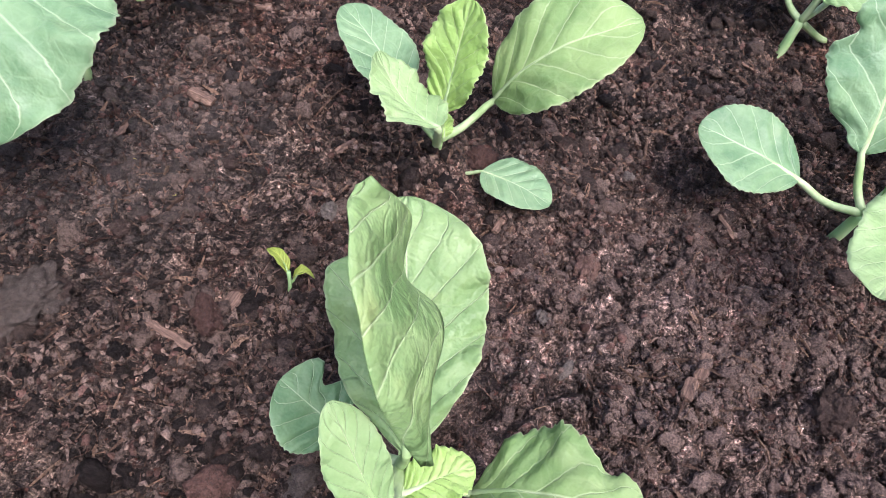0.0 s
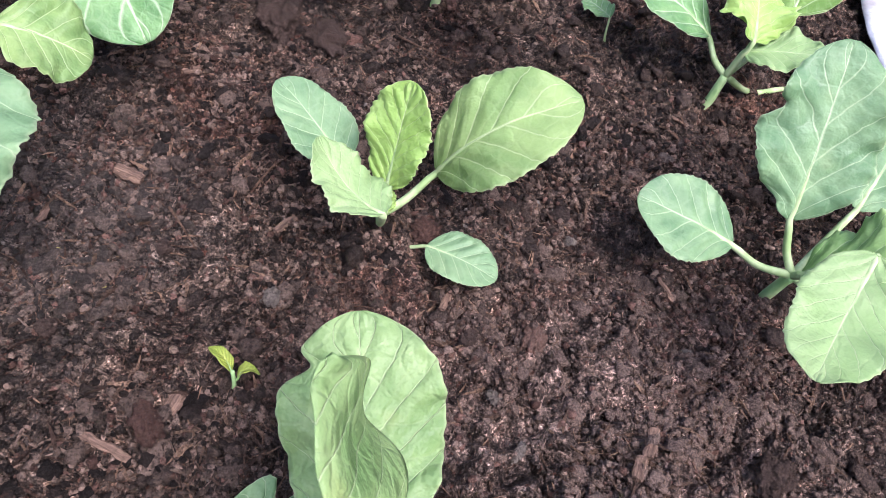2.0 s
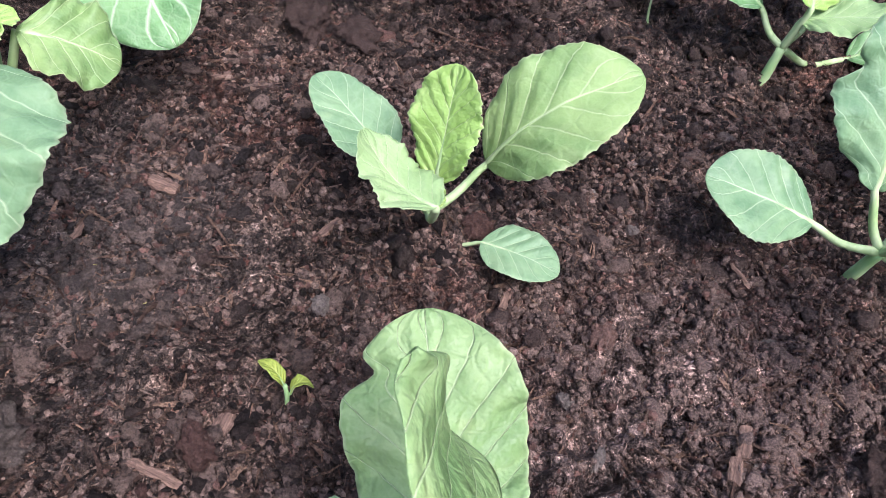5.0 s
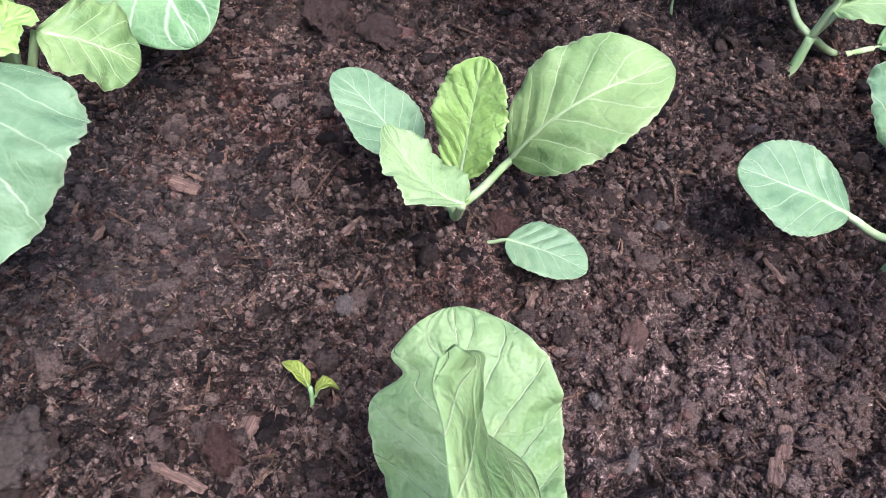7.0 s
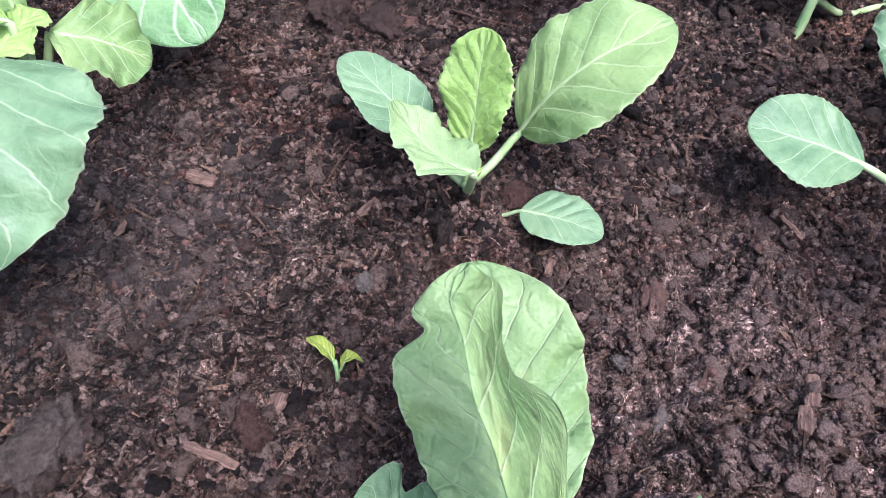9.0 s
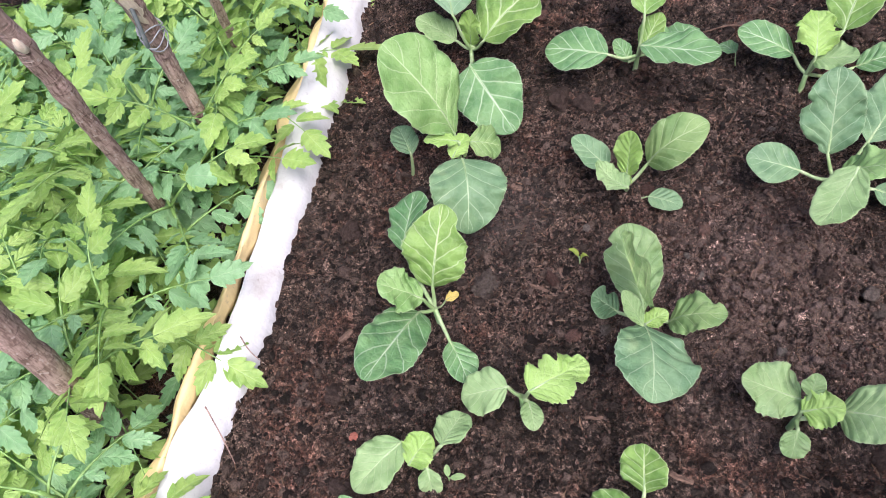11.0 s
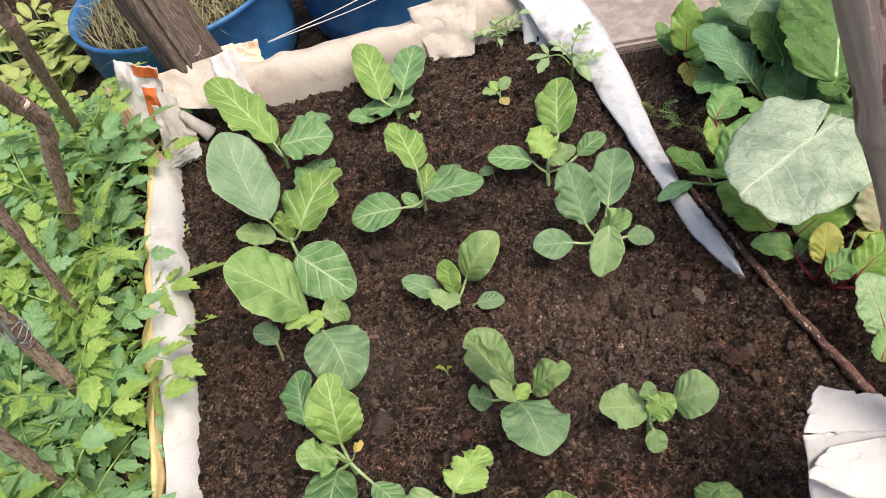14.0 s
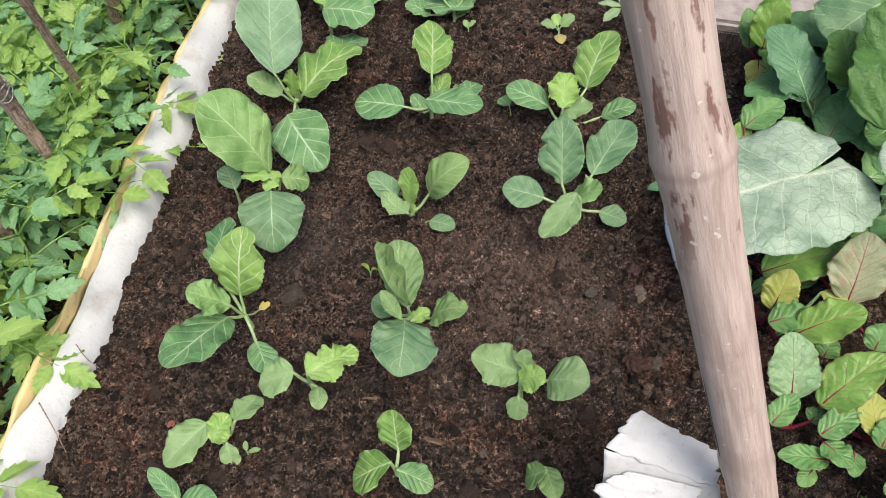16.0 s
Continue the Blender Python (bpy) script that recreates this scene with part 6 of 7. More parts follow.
rosette("beet_plant", (0.540, 0.094, -0.01), "beet with upright leaves, one drooping and red veined", "beet plant", group, [
    ((0.536, 0.149, 0.090), (0.594, 0.192, 0.110), 0.060, 0, 0.06, G, RED_STALK, {}),
    ((0.519, 0.075, 0.030), (0.595, 0.121, 0.100), 0.067, 0, 0.06, G, STALK, {}),
    ((0.529, 0.103, 0.040), (0.533, 0.162, 0.090), 0.046, 0, 0.06, BEET, RED_STALK, {}),
    ((0.536, 0.091, 0.020), (0.519, 0.111, 0.030), 0.029, 0, 0.06, G, STALK, {})])
rosette("broad_leaf_plant", (0.506, 0.083, -0.01), "small plant with smooth oval leaves over the cloth", "leaf vegetable", broad, [
    ((0.492, 0.087, 0.030), (0.442, 0.142, 0.060), 0.046, 0, 0.06, BROAD, STALK, {}),
    ((0.465, 0.087, 0.020), (0.387, 0.056, 0.035), 0.032, 0, 0.06, BROAD_BLUE, STALK, {}),
    ((0.535, 0.054, 0.030), (0.468, 0.078, 0.050), 0.026, 0, 0.06, BROAD, STALK, {})])
rosette("beet_plant", (0.553, -0.057, -0.01), "beet with yellow-green leaves veined in red", "beet plant", group, [
    ((0.514, -0.084, 0.050), (0.478, 0.022, 0.070), 0.084, 0, 0.06, BEET, RED_STALK, {}),
    ((0.540, -0.108, 0.050), (0.640, -0.094, 0.090), 0.076, 0, 0.06, BEET, RED_STALK, {}),
    ((0.587, -0.110, 0.020), (0.623, -0.055, 0.040), 0.055, 0, 0.06, DARK, RED_STALK, {})])
rosette("beet_plant", (0.545, -0.165, -0.01), "young beet with a folded pale leaf and a mottled one", "beet plant", group, [
    ((0.522, -0.132, 0.040), (0.464, -0.102, 0.058), 0.046, -12, 0.16, G, RED_STALK, {"fold": 0.35}),
    ((0.547, -0.168, 0.045), (0.562, -0.134, 0.100), 0.050, 0, 0.08, Y, RED_STALK, {}),
    ((0.524, -0.136, 0.035), (0.557, -0.112, 0.050), 0.018, 0, 0.06, G, RED_STALK, {})])
rosette("beet_plant", (0.674, -0.124, -0.01), "beet with a mottled reddish leaf and deep red crown", "beet plant", group, [
    ((0.644, -0.157, 0.060), (0.657, -0.095, 0.140), 0.076, 0, 0.06, R, RED_STALK, {}),
    ((0.617, -0.091, 0.040), (0.662, -0.036, 0.060), 0.060, 0, 0.06, DARK, RED_STALK, {}),
    ((0.673, -0.220, 0.040), (0.682, -0.194, 0.070), 0.041, 0, 0.06, G, RED_STALK, {})])
rosette("beet_plant", (0.563, -0.186, -0.01), "beet with a smooth oval leaf and red midrib", "beet plant", group, [
    ((0.568, -0.213, 0.060), (0.647, -0.193, 0.100), 0.061, 0, 0.06, BEET, RED_STALK, {}),
    ((0.538, -0.192, 0.050), (0.592, -0.184, 0.070), 0.048, 0, 0.06, G, RED_STALK, {}),
    ((0.614, -0.142, 0.060), (0.650, -0.178, 0.060), 0.030, 0, 0.06, Y, STALK, {}),
    ((0.610, -0.230, 0.030), (0.620, -0.209, 0.050), 0.032, 0, 0.06, G, RED_STALK, {}),
    ((0.592, -0.099, 0.040), (0.616, -0.104, 0.050), 0.020, 0, 0.06, G, STALK, {})])
rosette("beet_plant", (0.562, -0.323, -0.01), "beet with a crinkled glossy leaf and red stalks", "beet plant", group, [
    ((0.551, -0.306, 0.050), (0.545, -0.239, 0.110), 0.069, 0, 0.06, BEET_GLOSS, RED_STALK, {}),
    ((0.524, -0.338, 0.040), (0.556, -0.303, 0.060), 0.033, 0, 0.06, G, RED_STALK, {}),
    ((0.581, -0.321, 0.020), (0.596, -0.307, 0.030), 0.027, 0, 0.06, G, RED_STALK, {})])
rosette("beet_plant", (0.652, -0.331, -0.01), "beet with broad leaves and blood-red crown", "beet plant", group, [
    ((0.585, -0.311, 0.050), (0.656, -0.258, 0.100), 0.060, 0, 0.06, BEET, RED_STALK, {}),
    ((0.649, -0.343, 0.040), (0.641, -0.295, 0.070), 0.041, 0, 0.06, Y, RED_STALK, {}),
    ((0.652, -0.358, 0.040), (0.667, -0.325, 0.060), 0.034, 0, 0.06, G, RED_STALK, {})])
rosette("beet_plant", (0.617, -0.350, -0.01), "small pale beet with folded light leaves", "beet plant", group, [
    ((0.582, -0.347, 0.040), (0.629, -0.317, 0.060), 0.036, 0, 0.06, G, RED_STALK, {}),
    ((0.585, -0.356, 0.040), (0.609, -0.389, 0.050), 0.036, 0, 0.06, G, RED_STALK, {}),
    ((0.591, -0.376, 0.030), (0.527, -0.378, 0.040), 0.034, 0, 0.06, G, RED_STALK, {}),
    ((0.574, -0.385, 0.020), (0.554, -0.408, 0.020), 0.023, 0, 0.06, G, RED_STALK, {}),
    ((0.628, -0.358, 0.020), (0.621, -0.391, 0.020), 0.026, 0, 0.06, G, RED_STALK, {})])
for x, y, s in ((0.74, -0.42, 1), (0.86, -0.33, 2), (0.90, -0.05, 3), (0.72, -0.06, 4), (0.86, -0.52, 5)):
    rr = np.random.RandomState(500 + s)
    lv = []
    for k in range(6):
        a = k * 1.05 + rr.uniform(-0.3, 0.3)
        r1, r2 = 0.02, rr.uniform(0.07, 0.11)
        lv.append(((x + math.cos(a) * r1, y + math.sin(a) * r1, 0.04), (x + math.cos(a) * r2, y + math.sin(a) * r2, rr.uniform(0.05, 0.12)), rr.uniform(0.05, 0.075), rr.uniform(-15, 15), 0.06, (B, G)[k % 2], RED_STALK, {}))
    rosette("beet_plant", (x, y, -0.01), "leafy beet with red stalks", "beet plant", group, lv)

plant = rosette("broad_leaf_plant", (0.620, 0.000, -0.01), "plant with one huge pale heart-shaped puckered leaf", "leaf vegetable", broad, [
    ((0.745, -0.090, 0.250), (0.636, -0.052, 0.245), 0.128, 0, 0.05, BIG_PALE, STALK, dict(sharp=0.40, ruffle=0.05, res=(40, 27), petiole=0.004, lobe=0.3))])
heart_leaf(plant, (0.548, -0.074, 0.228), (0.413, -0.120, 0.226), [(-160, 0.062), (-146, 0.084), (-113, 0.104), (-59, 0.094), (-23, 0.128), (5, 0.146), (24, 0.152), (62, 0.112), (95, 0.088), (125, 0.103), (165, 0.092), (186, 0.082), (198, 0.064)],
           BIG_PALE, STALK, (0.620, 0.0, 0.0), 71)


for x, y, h, n, sz, s in ((0.720, 0.300, 0.13, 7, 0.13, 2), (0.800, 0.360, 0.14, 7, 0.14, 3), (0.900, 0.270, 0.16, 7, 0.14, 5),
                          (0.700, 0.060, 0.11, 6, 0.11, 6), (0.780, -0.090, 0.12, 6, 0.11, 7)):
    rr = np.random.RandomState(600 + s)
    lv = []
    for k in range(n):
        a = k * 2.4 + rr.uniform(-0.3, 0.3)
        r1, r2 = 0.35 * sz, sz * rr.uniform(0.8, 1.15)
        z1 = h * rr.uniform(0.30, 0.50)
        lv.append(((x + math.cos(a) * r1, y + math.sin(a) * r1, z1), (x + math.cos(a) * (r1 + r2), y + math.sin(a) * (r1 + r2), z1 + rr.uniform(-0.05, 0.2) * sz), sz * rr.uniform(0.62, 0.8),
                   rr.uniform(-15, 15), 0.07, (DARK, BEET_GREEN, DARK, BROAD)[(k + s) % 4], STALK, {}))
    rosette("broad_leaf_plant", (x, y, -0.01), "leafy plant with ribbed green leaves on long stalks", "leaf vegetable", broad, lv)


# ---- small seedlings ----
t = thing("sprout", (-0.052, -0.124, 0.0), "tiny sprout with two curled yellow-green leaves", "sprout")
add_stem(t, [(-0.052, -0.124, -0.008), (-0.051, -0.123, 0.008), (-0.052, -0.121, 0.020)], 0.0014, 0.0010)
add_leaf(t, (-0.053, -0.120, 0.017), (-0.067, -0.112, 0.022), 0.008, 15, 0.22, 0.5, (-0.052, -0.121, 0.016), SPROUT, STALK, fold=0.4, petiole=0.0008, res=(16, 11))
add_leaf(t, (-0.050, -0.121, 0.012), (-0.040, -0.116, 0.014), 0.008, -25, 0.38, 0.5, (-0.052, -0.122, 0.010), SPROUT, STALK, fold=0.5, curl=0.4, petiole=0.0008, res=(16, 11))
t = thing("seedling", (0.232, 0.487, 0.0), "tiny cabbage seedling with a yellow lower leaf", "cabbage plant")
add_stem(t, [(0.232, 0.487, -0.008), (0.233, 0.487, 0.01), (0.232, 0.487, 0.02)], 0.002, 0.0016)
for b, e, w, mt in (((0.226, 0.490, 0.022), (0.196, 0.492, 0.030), 0.028, LEAF_PALE), ((0.236, 0.490, 0.024), (0.262, 0.502, 0.040), 0.034, LEAF_PALE),
                    ((0.232, 0.480, 0.012), (0.240, 0.455, 0.008), 0.024, LEAF_OLIVE), ((0.230, 0.494, 0.022), (0.222, 0.516, 0.034), 0.022, LEAF_YOUNG)):
    add_leaf(t, b, e, w, 0, 0.08, 0.5, (0.232, 0.487, 0.015), mt, STALK, petiole=0.0012, res=(16, 11))
t = thing("seedling", (0.045, 0.500, 0.0), "tiny pale weed seedling on bare soil", "seedling")
add_stem(t, [(0.045, 0.500, -0.005), (0.045, 0.500, 0.006), (0.045, 0.501, 0.012)], 0.0014, 0.001)
for b, e in (((0.046, 0.502, 0.012), (0.060, 0.512, 0.020)), ((0.043, 0.500, 0.012), (0.036, 0.512, 0.022))):
    add_leaf(t, b, e, 0.013, 0, 0.08, 0.5, (0.045, 0.5, 0.008), LEAF_PALE, STALK, petiole=0.0008, res=(14, 9))
t = thing("seedling", (-0.172, -0.428, 0.0), "tiny two-leaved weed seedling", "seedling")
add_stem(t, [(-0.172, -0.428, -0.005), (-0.172, -0.428, 0.006), (-0.171, -0.427, 0.012)], 0.0012, 0.0008)
for b, e in (((-0.170, -0.427, 0.012), (-0.152, -0.423, 0.016)), ((-0.173, -0.426, 0.012), (-0.176, -0.414, 0.018))):
    add_leaf(t, b, e, 0.008, 0, 0.06, 0.5, (-0.172, -0.428, 0.008), LEAF_PALE, STALK, petiole=0.0006, res=(12, 9))
for x, y, s in ((-0.134, -0.083, 1), (-0.164, -0.068, 2)):
    rr = np.random.RandomState(s)
    t = thing("sprout", (x, y, 0.0), "tiny green shoot just breaking the soil", "sprout")
    add_leaf(t, (x, y, 0.0), (x - 0.004, y + 0.003, 0.004), 0.003, 0, 0.1, 0.5, (x, y, -0.004), LEAF_OLIVE, STALK, petiole=0.0008, res=(12, 9))
CARROT = leaf_material("feathery_leaf", (0.08, 0.16, 0.035), (0.13, 0.22, 0.06), (0.3, 0.42, 0.16))
for x, y, s in ((0.505, 0.300, 1), (0.540, 0.250, 2), (0.640, -0.46, 3), (0.60, -0.50, 4), (0.68, -0.50, 5)):
    rr = np.random.RandomState(40 + s)
    t = thing("carrot_sprig", (x, y, -0.01), "small feathery carrot sprig in dark soil", "carrot plant", "carrot sprigs")
    for k in range(4):
        a = k * 1.6 + rr.uniform(0, 0.8)
        d = Vector((math.cos(a), math.sin(a), 0))
        ln = rr.uniform(0.04, 0.065)
        line = spline([(0, 0, 0), d * ln * 0.5 + Vector((0, 0, 0.02)), d * ln + Vector((0, 0, 0.018))], 10)
        v, f = tube(line, [0.0008] * 10, 5)
        for i in range(3, 10):
            for sd in (-1, 1):
                q = line[i] + Vector((-d.y, d.x, 0)) * sd * 0.010 * (1.15 - i / 12) + d * 0.006
                v2, f2 = tube([line[i], line[i].lerp(q, 0.5) + Vector((0, 0, 0.001)), q], [0.0006, 0.0013, 0.0004], 4)
                f += [tuple(j + len(v) for j in ff) for ff in f2]
                v += v2
        part("frond", mesh("frond", v, f, CARROT, [(0.5, 0.3)] * len(v)), t)


# ---- chips, stones and clods on the soil ----
def lump(name, x, y, size, material, label, category, seed, stretch=(1, 1, 0.75), turn=0.0, sink=0.25, rough=0.34, group="", detail=4):
    bm = bmesh.new()
    bmesh.ops.create_icosphere(bm, subdivisions=detail, radius=0.5)
    off = Vector((seed * 3.1, seed * 1.7, 0))
    for q in bm.verts:
        k = 1 + rough * noise.noise(q.co * 2.2 + off) + rough * 0.6 * noise.noise(q.co * 5.5 + off) + rough * 0.45 * noise.noise(q.co * 11 + off) + rough * 0.3 * noise.noise(q.co * 24 + off)
        q.co = Vector((q.co.x * stretch[0], q.co.y * stretch[1], q.co.z * stretch[2])) * k * size
    for fc in bm.faces:
        fc.smooth = True
    me = bpy.data.meshes.new(name)
    bm.to_mesh(me)
    bm.free()
    me.materials.append(material)
    ob = new(name, me)
    z = float(soil_height(x, y))
    ob.matrix_world = pose(x, y, z + size * stretch[2] * (0.5 - sink), 0, 0, turn)
    return tagged(ob, label, category, group)


def chip(x, y, length, width, turn, seed, label, material=None, tilt=6.0):
    """A splinter of bark: a flattened, broken tube with ragged ends."""
    rr = np.random.RandomState(seed)
    pts = [Vector((length * (i / 6 - 0.5), rr.uniform(-0.04, 0.04) * length, 0.0)) for i in range(7)]
    rad = [width * 0.5 * q for q in (0.86, 1.0, 0.96, 1.05, 0.92, 1.0, 0.80)]
    v, f = tube(pts, rad, 7, 0.14, seed, True, 0.62)
    ob = new("bark_chip", mesh("bark_chip", v, f, material or CHIP, smooth=False))
    ob.matrix_world = pose(x, y, float(soil_height(x, y)) + width * 0.22, 0, tilt, turn)
    return tagged(ob, label, "bark", "bark chips on the soil")


def twig(pts, r, label, material=None):
    p3 = [(x, y, float(soil_height(x, y)) + z) for x, y, z in pts]
    v, f = tube(spline(p3, 12), [r * (1 - 0.5 * i / 11) for i in range(12)], 7, 0.1, 2)
    return tagged(new("twig", mesh("twig", v, f, material or FIBRE)), label, "twig", "twigs on the soil")


chip(-0.152, -0.005, 0.017, 0.011, -8, 1, "small tan block of bark on the soil")
chip(-0.054, -0.017, 0.017, 0.006, 62, 2, "light brown splinter of bark on the soil")
chip(-0.077, -0.138, 0.013, 0.010, 80, 3, "short brown bark cylinder on the soil")
chip(0.051, -0.039, 0.020, 0.005, 78, 4, "reddish splinter standing under a small leaf")
chip(0.172, -0.108, 0.019, 0.007, 72, 5, "brown split bark chip on crumbly soil")
chip(0.163, -0.125, 0.014, 0.007, 74, 6, "brown split bark chip on crumbly soil")
chip(-0.100, -0.165, 0.027, 0.005, -14, 7, "dark flat splinter half sunk in soil")
chip(0.208, 0.175, 0.024, 0.004, -4, 8, "reddish bark splinter on dark soil")
chip(0.178, 0.064, 0.020, 0.004, -10, 9, "thin brown splinter beside a round leaf")
chip(-0.185, -0.040, 0.022, 0.005, 86, 10, "dark bark strip on flat soil")
chip(-0.168, 0.112, 0.016, 0.006, 70, 11, "dark bark chip near the large leaves")
chip(-0.148, 0.090, 0.012, 0.006, 40, 12, "brown bark chip near the large leaves")
chip(0.192, 0.006, 0.018, 0.004, -55, 13, "dark splinter lying in the soil")
chip(-0.015, -0.33, 0.022, 0.005, 10, 14, "brown splinter between the seedlings")
chip(0.085, -0.385, 0.026, 0.008, -12, 15, "dark bark piece near the bed edge")
chip(-0.345, -0.265, 0.022, 0.010, 60, 16, "orange brown bark piece on the soil")
chip(0.096, -0.445, 0.022, 0.005, 30, 17, "brown splinter near the bed edge")
lump("stone", -0.047, -0.069, 0.010, STONE, "small grey-brown stone on the soil", "stone", 1, (0.9, 1.2, 0.8), 10, group="stones on the soil")
lump("stone", 0.087, -0.094, 0.009, STONE, "small pale grey stone on the soil", "stone", 2, (1.2, 0.9, 0.7), -15, group="stones on the soil")
lump("stone", 0.067, -0.064, 0.010, CLOD, "small brown stone on the soil", "stone", 3, group="stones on the soil")
lump("stone", 0.103, -0.123, 0.011, STONE, "pale pointed flake on the soil", "stone", 4, (0.5, 1.3, 0.4), -25, group="stones on the soil")
lump("stone", 0.126, 0.026, 0.007, STONE, "small pale stone on dark soil", "stone", 5, group="stones on the soil")
lump("stone", 0.194, -0.222, 0.012, STONE, "small grey stone between the seedlings", "stone", 6, group="stones on the soil")
lump("stone", -0.300, -0.395, 0.011, crumb_material("pink_stone", (0.42, 0.16, 0.12), (0.5, 0.22, 0.16)), "small pink stone on dark soil", "stone", 7, (0.9, 1.1, 0.8), group="stones on the soil")
lump("stone", -0.115, -0.049, 0.009, CLOD, "small round brown stone on the soil", "stone", 8, group="stones on the soil")
lump("stone", -0.153, -0.111, 0.011, CLOD, "small round brown stone on flat soil", "stone", 9, group="stones on the soil")
lump("stone", 0.207, -0.034, 0.008, STONE, "small white flake on the soil", "stone", 10, (1.1, 0.7, 0.4), 20, group="stones on the soil")
RED_CLOD = crumb_material("reddish_clod", (0.070, 0.040, 0.032), (0.210, 0.125, 0.102))
RIDGE = crumb_material("dry_ridge", (0.130, 0.082, 0.066), (0.230, 0.150, 0.122))
GREY_CLOD = crumb_material("grey_clod", (0.085, 0.070, 0.060), (0.175, 0.145, 0.125))
PALE_CLOD = crumb_material("pale_clod", (0.22, 0.175, 0.14), (0.36, 0.30, 0.25))
for x, y, s, mt, lab, st in ((-0.172, -0.170, 0.034, GREY_CLOD, "grey-brown dry clod on flat soil", (1.1, 0.9, 0.5)), (-0.084, -0.152, 0.016, RED_CLOD, "reddish clod on the soil", (1.1, 0.9, 0.6)),
                             (-0.384, -0.100, 0.028, CLOD, "brown clod near the sack edging", (1.25, 0.85, 0.6)), (-0.171, -0.162, 0.024, CLOD, "dry clod beside the seedlings", (1.1, 0.9, 0.5)),
                             (0.374, -0.121, 0.024, PALE_CLOD, "pale crumbly clod on dark soil", (1.1, 0.9, 0.7)), (0.318, -0.152, 0.036, GREY_CLOD, "broken crumbly clod on dark soil", (1.1, 1.0, 0.5)),
                             (0.330, -0.128, 0.024, CLOD, "crumbly clod beside a larger one", (1, 1, 0.7)), (0.249, -0.107, 0.022, CLOD, "round brown clod on the soil", (1, 1, 0.8)),
                             (0.362, -0.250, 0.028, RED_CLOD, "reddish fibrous clod near the branch", (1, 1.2, 0.6)), (0.109, -0.046, 0.020, RIDGE, "reddish ridge of soil beside a small pit", (1.6, 0.75, 0.6)),
                             (0.030, 0.002, 0.016, RED_CLOD, "reddish clod at the foot of a seedling", (1.1, 1, 0.7)), (-0.110, 0.172, 0.032, CLOD, "dark round clod among seedlings", (1.3, 0.9, 0.6)),
                             (-0.072, 0.162, 0.030, CLOD, "dark clod among seedlings", (1.2, 0.9, 0.6)), (-0.430, 0.440, 0.026, CLOD, "brown clod beside the sack edging", (1.1, 0.9, 0.6)),
                             (-0.290, -0.462, 0.030, CLOD, "flat dark clod near the bed edge", (1.3, 0.8, 0.5)), (-0.205, -0.465, 0.026, CLOD, "reddish brown clod near the bed edge", (1.2, 0.9, 0.6)),
                             (0.140, -0.455, 0.030, CLOD, "dark clod near the bed edge", (1.2, 0.9, 0.6)), (0.290, -0.330, 0.024, CLOD, "dark crumbly clod on the soil", (1.1, 0.9, 0.6)),
                             (0.330, 0.330, 0.026, CLOD, "dark clod beside the cloth strip", (1.1, 0.9, 0.6)), (-0.340, -0.345, 0.024, CLOD, "dark crumbly clod on the soil", (1.1, 0.9, 0.6))):
    lump("clod", x, y, s, mt, lab, "clod", int(abs(x * 997 + y * 631)) + 3, st, x * 700, 0.36, 0.6, "clods on the soil")
rr = np.random.RandomState(91)
for k in range(46):
    x, y = rr.uniform(BED_X0 + 0.03, BED_X1 - 0.05), rr.uniform(BED_Y0 + 0.03, BED_Y1 - 0.03)
    if -0.2 < x < 0.16 and -0.2 < y < 0.12:
        continue
    lump("clod", x, y, rr.uniform(0.009, 0.019), (CLOD, RED_CLOD, GREY_CLOD)[k % 3], "small crumbly clod on dark soil", "clod", k + 50, (1.1, 0.9, 0.7), rr.uniform(0, 360), 0.3, 0.6, "clods on the soil", 3)
twig([(0.118, -0.108, 0.003), (0.135, -0.117, 0.006), (0.150, -0.132, 0.003), (0.160, -0.150, 0.002)], 0.0009, "thin curved pale twig on the soil")
twig([(-0.122, -0.022, 0.003), (-0.110, -0.034, 0.005), (-0.098, -0.044, 0.002)], 0.0010, "thin brown twig on the soil")
twig([(-0.080, 0.005, 0.002), (-0.072, 0.022, 0.005), (-0.066, 0.036, 0.003)], 0.0009, "thin dark twig on the soil")
twig([(-0.020, 0.190, 0.003), (0.005, 0.178, 0.006), (0.03, 0.170, 0.003)], 0.0010, "thin reddish twig on the soil")
twig([(0.10, 0.33, 0.002), (0.14, 0.327, 0.006), (0.18, 0.335, 0.003)], 0.0016, "brown bent twig among seedlings", CHIP)
twig([(0.300, 0.372, 0.004), (0.315, 0.39, 0.008), (0.325, 0.405, 0.003)], 0.0010, "pale straw beside the cloth strip")
twig([(-0.475, -0.400, 0.052), (-0.455, -0.425, 0.030), (-0.440, -0.45, 0.004)], 0.0012, "dark bent twig against the white sack", BARK)
twig([(-0.470, -0.300, 0.045), (-0.462, -0.31, 0.028), (-0.445, -0.318, 0.006)], 0.0010, "thin dark twig against the white sack", BARK)


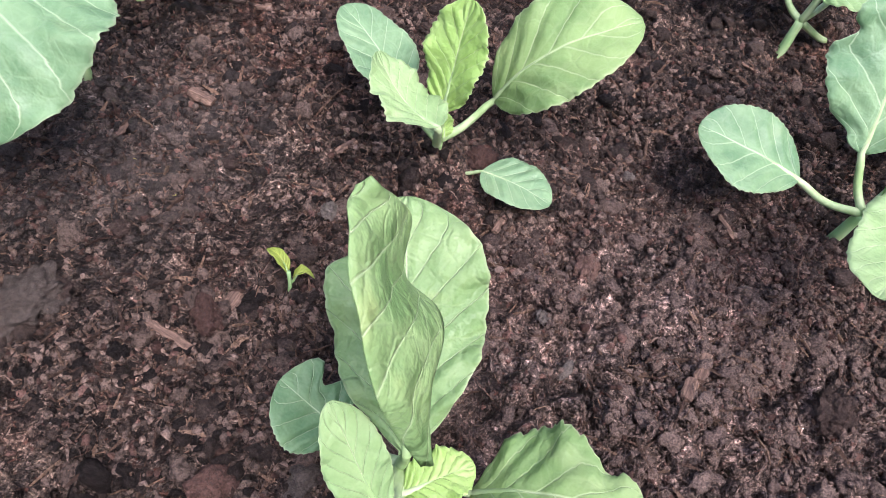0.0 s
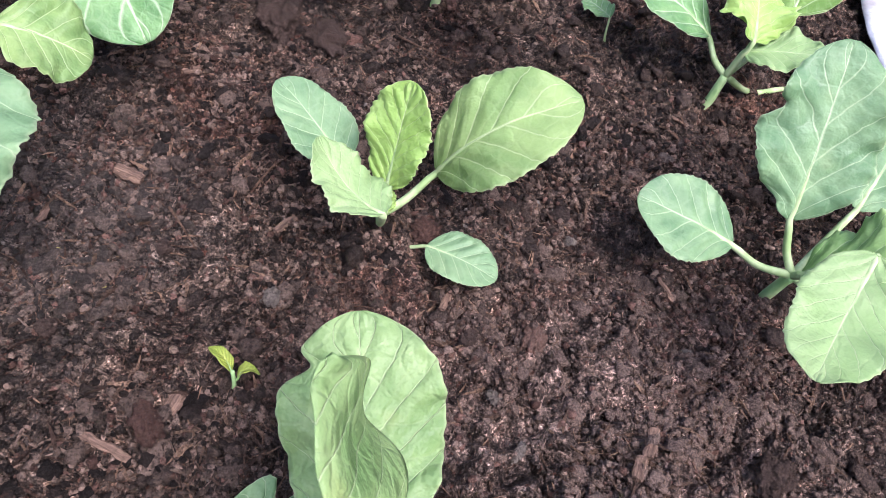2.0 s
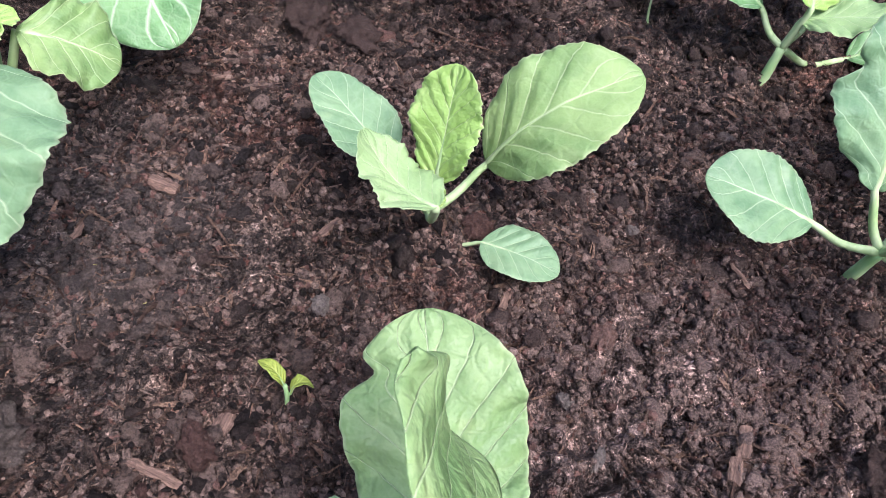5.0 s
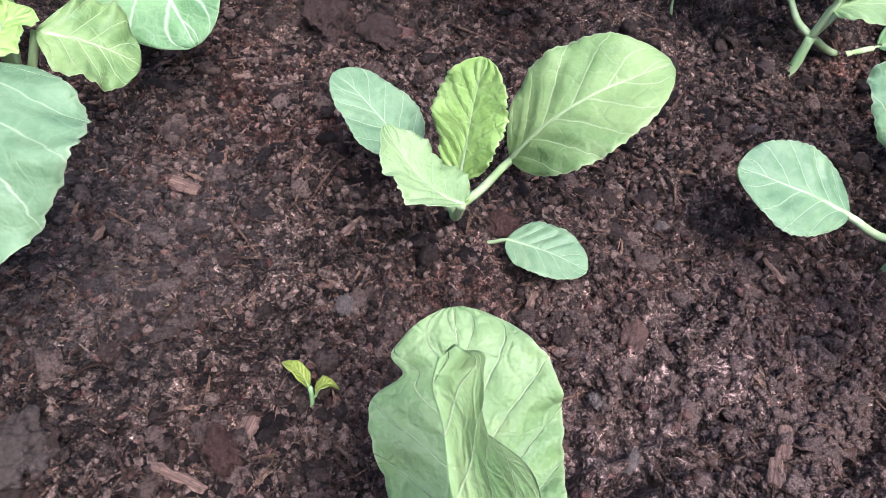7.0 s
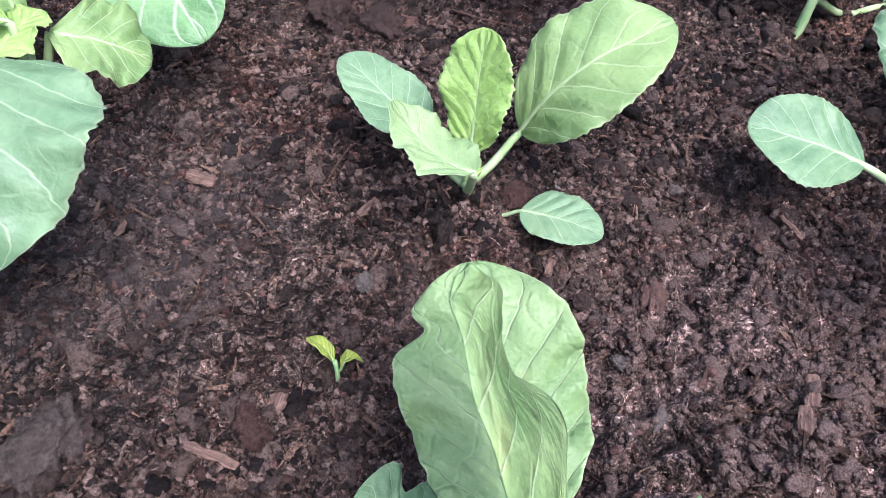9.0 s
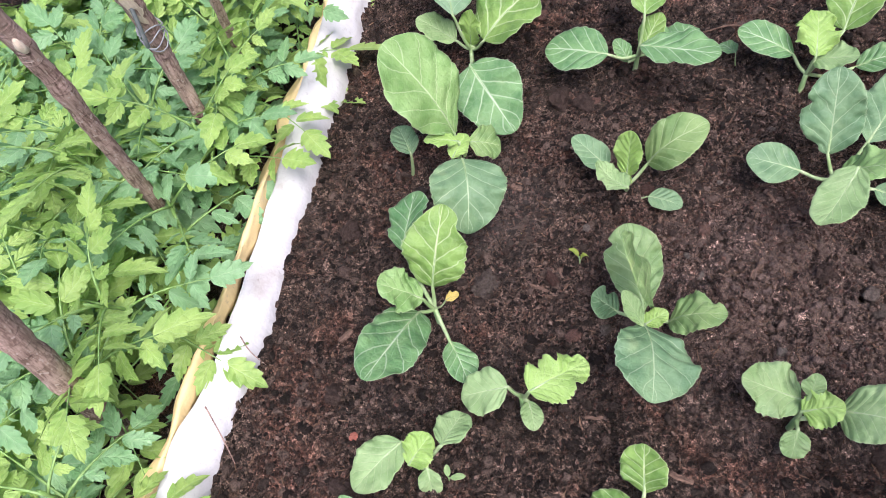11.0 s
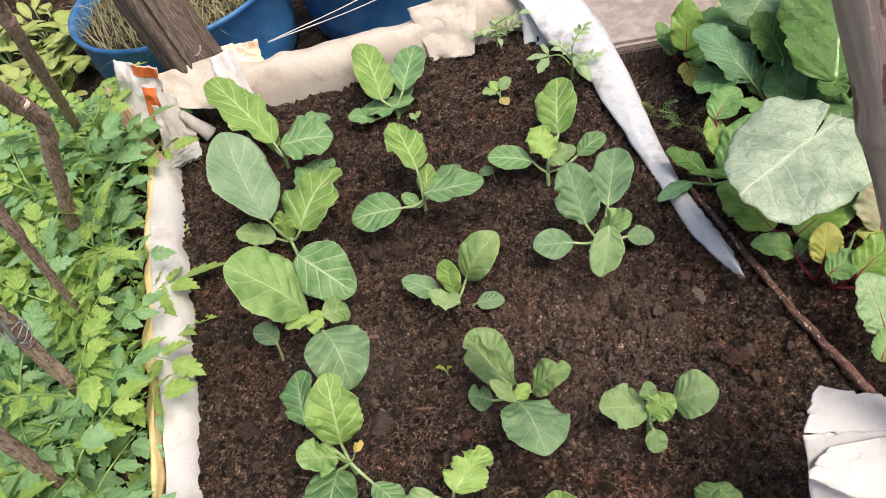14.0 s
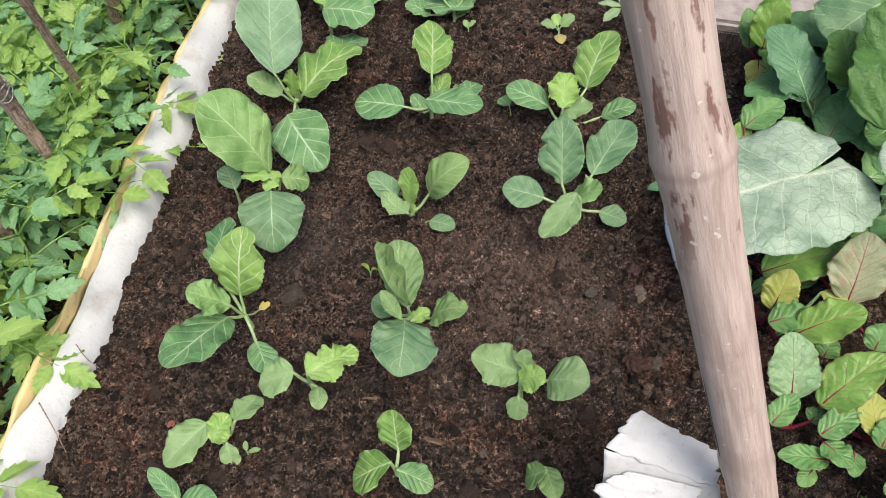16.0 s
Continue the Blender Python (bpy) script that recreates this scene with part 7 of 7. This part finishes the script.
# ---- loose soil crumbs and plant fibres ----
def scatter(name, count, boxes, size, material, label, seed, kind="crumb", power=3.2):
    """Many small loose bits in one mesh: lumps of eight corners, or thin bent splinters."""
    rr = np.random.RandomState(seed)
    area = np.array([(b[1] - b[0]) * (b[3] - b[2]) * b[4] for b in boxes])
    pick = rr.choice(len(boxes), count, p=area / area.sum())
    bx = np.array(boxes)[pick]
    # of two places each bit takes the one where more has gathered
    two = [(bx[:, 0] + (bx[:, 1] - bx[:, 0]) * rr.uniform(size=count), bx[:, 2] + (bx[:, 3] - bx[:, 2]) * rr.uniform(size=count)) for _ in range(2)]
    heap = [vnoise(px, py, 30, 70) + 0.7 * vnoise(px, py, 75, 71) for px, py in two]
    x, y = (np.where(heap[0] > heap[1], two[0][i], two[1][i]) for i in range(2))
    z = soil_height(x, y)
    s = size[0] + (size[1] - size[0]) * rr.uniform(size=count) ** power
    if kind == "crumb":
        bm = bmesh.new()
        bmesh.ops.create_icosphere(bm, subdivisions=1, radius=0.55)
        unit = np.array([q.co[:] for q in bm.verts])
        quad = np.array([[q.index for q in fc.verts] for fc in bm.faces])
        bm.free()
        P = unit[None] * rr.uniform(0.55, 1.25, (count, len(unit), 1)) + rr.uniform(-0.10, 0.10, (count, len(unit), 3))
        P = P * np.stack([rr.uniform(0.8, 1.5, count), rr.uniform(0.7, 1.1, count), rr.uniform(0.6, 1.1, count)], -1)[:, None]
        lift = s * 0.22
    elif kind == "clod":
        bm = bmesh.new()
        bmesh.ops.create_icosphere(bm, subdivisions=2, radius=0.5)
        unit = np.array([q.co[:] for q in bm.verts])
        quad = np.array([[q.index for q in fc.verts] for fc in bm.faces])
        bm.free()
        n = len(unit)
        ax = rr.normal(0, 1, (count, 3, 3))
        wave = sum(np.sin(np.einsum("nj,cj->cn", unit, ax[:, k]) * (3 + 3 * k) + rr.uniform(0, 6.28, (count, 1))) * (0.24 / (1 + 0.4 * k)) for k in range(3))
        P = unit[None] * (1 + wave + rr.uniform(-0.24, 0.24, (count, n)))[:, :, None]
        P = P * np.stack([rr.uniform(0.9, 1.4, count), rr.uniform(0.7, 1.1, count), rr.uniform(0.5, 0.9, count)], -1)[:, None]
        lift = s * 0.02
    else:
        xs = np.array([-1, 0.1, 1.0]) * 0.5
        th = np.array([0.5, 1.0, 0.3])
        unit = np.array([(xs[i], th[i] * math.cos(k * 2.0944), th[i] * math.sin(k * 2.0944)) for i in range(3) for k in range(3)])
        quad = np.array([(i * 3 + k, i * 3 + (k + 1) % 3, i * 3 + 3 + (k + 1) % 3, i * 3 + 3 + k) for i in range(2) for k in range(3)])
        thin = rr.uniform(0.03, 0.10, count)
        P = np.repeat(unit[None], count, 0)
        P[:, :, 1:] *= thin[:, None, None]
        P[:, :, 1] += rr.uniform(-0.35, 0.35, count)[:, None] * P[:, :, 0] ** 2
        P[:, :, 2] += rr.uniform(-0.1, 0.35, count)[:, None] * (0.25 - P[:, :, 0] ** 2)
        lift = s * 0.05
    a, t = rr.uniform(0, 6.283, count), rr.normal(0, 0.28 if kind != "crumb" else 0.7, count)
    ca, sa, ct, st = np.cos(a), np.sin(a), np.cos(t), np.sin(t)
    X, Y, Z = P[:, :, 0], P[:, :, 1], P[:, :, 2]
    X, Z = X * ct[:, None] + Z * st[:, None], Z * ct[:, None] - X * st[:, None]
    X, Y = X * ca[:, None] - Y * sa[:, None], X * sa[:, None] + Y * ca[:, None]
    V = np.stack([X, Y, Z], -1) * s[:, None, None] + np.stack([x, y, z + lift], -1)[:, None]
    k = P.shape[1]
    F = (quad[None] + (np.arange(count) * k)[:, None, None]).reshape(-1, quad.shape[1])
    me = bpy.data.meshes.new(name)
    me.vertices.add(count * k)
    me.vertices.foreach_set("co", V.astype(np.float32).ravel())
    me.loops.add(F.size)
    me.loops.foreach_set("vertex_index", F.astype(np.int32).ravel())
    me.polygons.add(len(F))
    me.polygons.foreach_set("loop_start", np.arange(0, F.size, quad.shape[1], dtype=np.int32))
    me.polygons.foreach_set("use_smooth", np.full(len(F), kind != "splinter"))
    me.update()
    me.materials.append(material)
    return tagged(new(name, me), label, "soil", kind="stuff")


NEAR = (-0.26, 0.36, -0.24, 0.14, 3.2)
BED = (BED_X0 + 0.01, BED_X1 - 0.01, BED_Y0 + 0.01, BED_Y1 - 0.01, 1.0)
BEETS = (0.48, 0.80, -0.50, 0.45, 0.7)
scatter("soil_crumbs", 66000, (NEAR, BED, BEETS), (0.0009, 0.0054), CRUMB, "loose dark soil crumbs", 1, power=2.2)
scatter("small_clods", 8500, (BED, BEETS), (0.0042, 0.0140), SMALL_CLOD, "small dark clods of soil", 2, "clod", 3.4)
scatter("red_crumbs", 9000, (NEAR, BED), (0.0010, 0.0056), RED_CLOD, "reddish peat crumbs", 3)
scatter("grit", 1800, (NEAR, BED), (0.0007, 0.0030), STONE, "fine pale grit", 4)
scatter("fibres", 20000, (NEAR, BED, BEETS), (0.003, 0.018), FIBRE, "brown plant fibres in the soil", 5, "splinter")
scatter("dark_fibres", 26000, (NEAR, BED, BEETS), (0.002, 0.012), CRUMB, "dark rotted plant fibres in the soil", 6, "splinter")
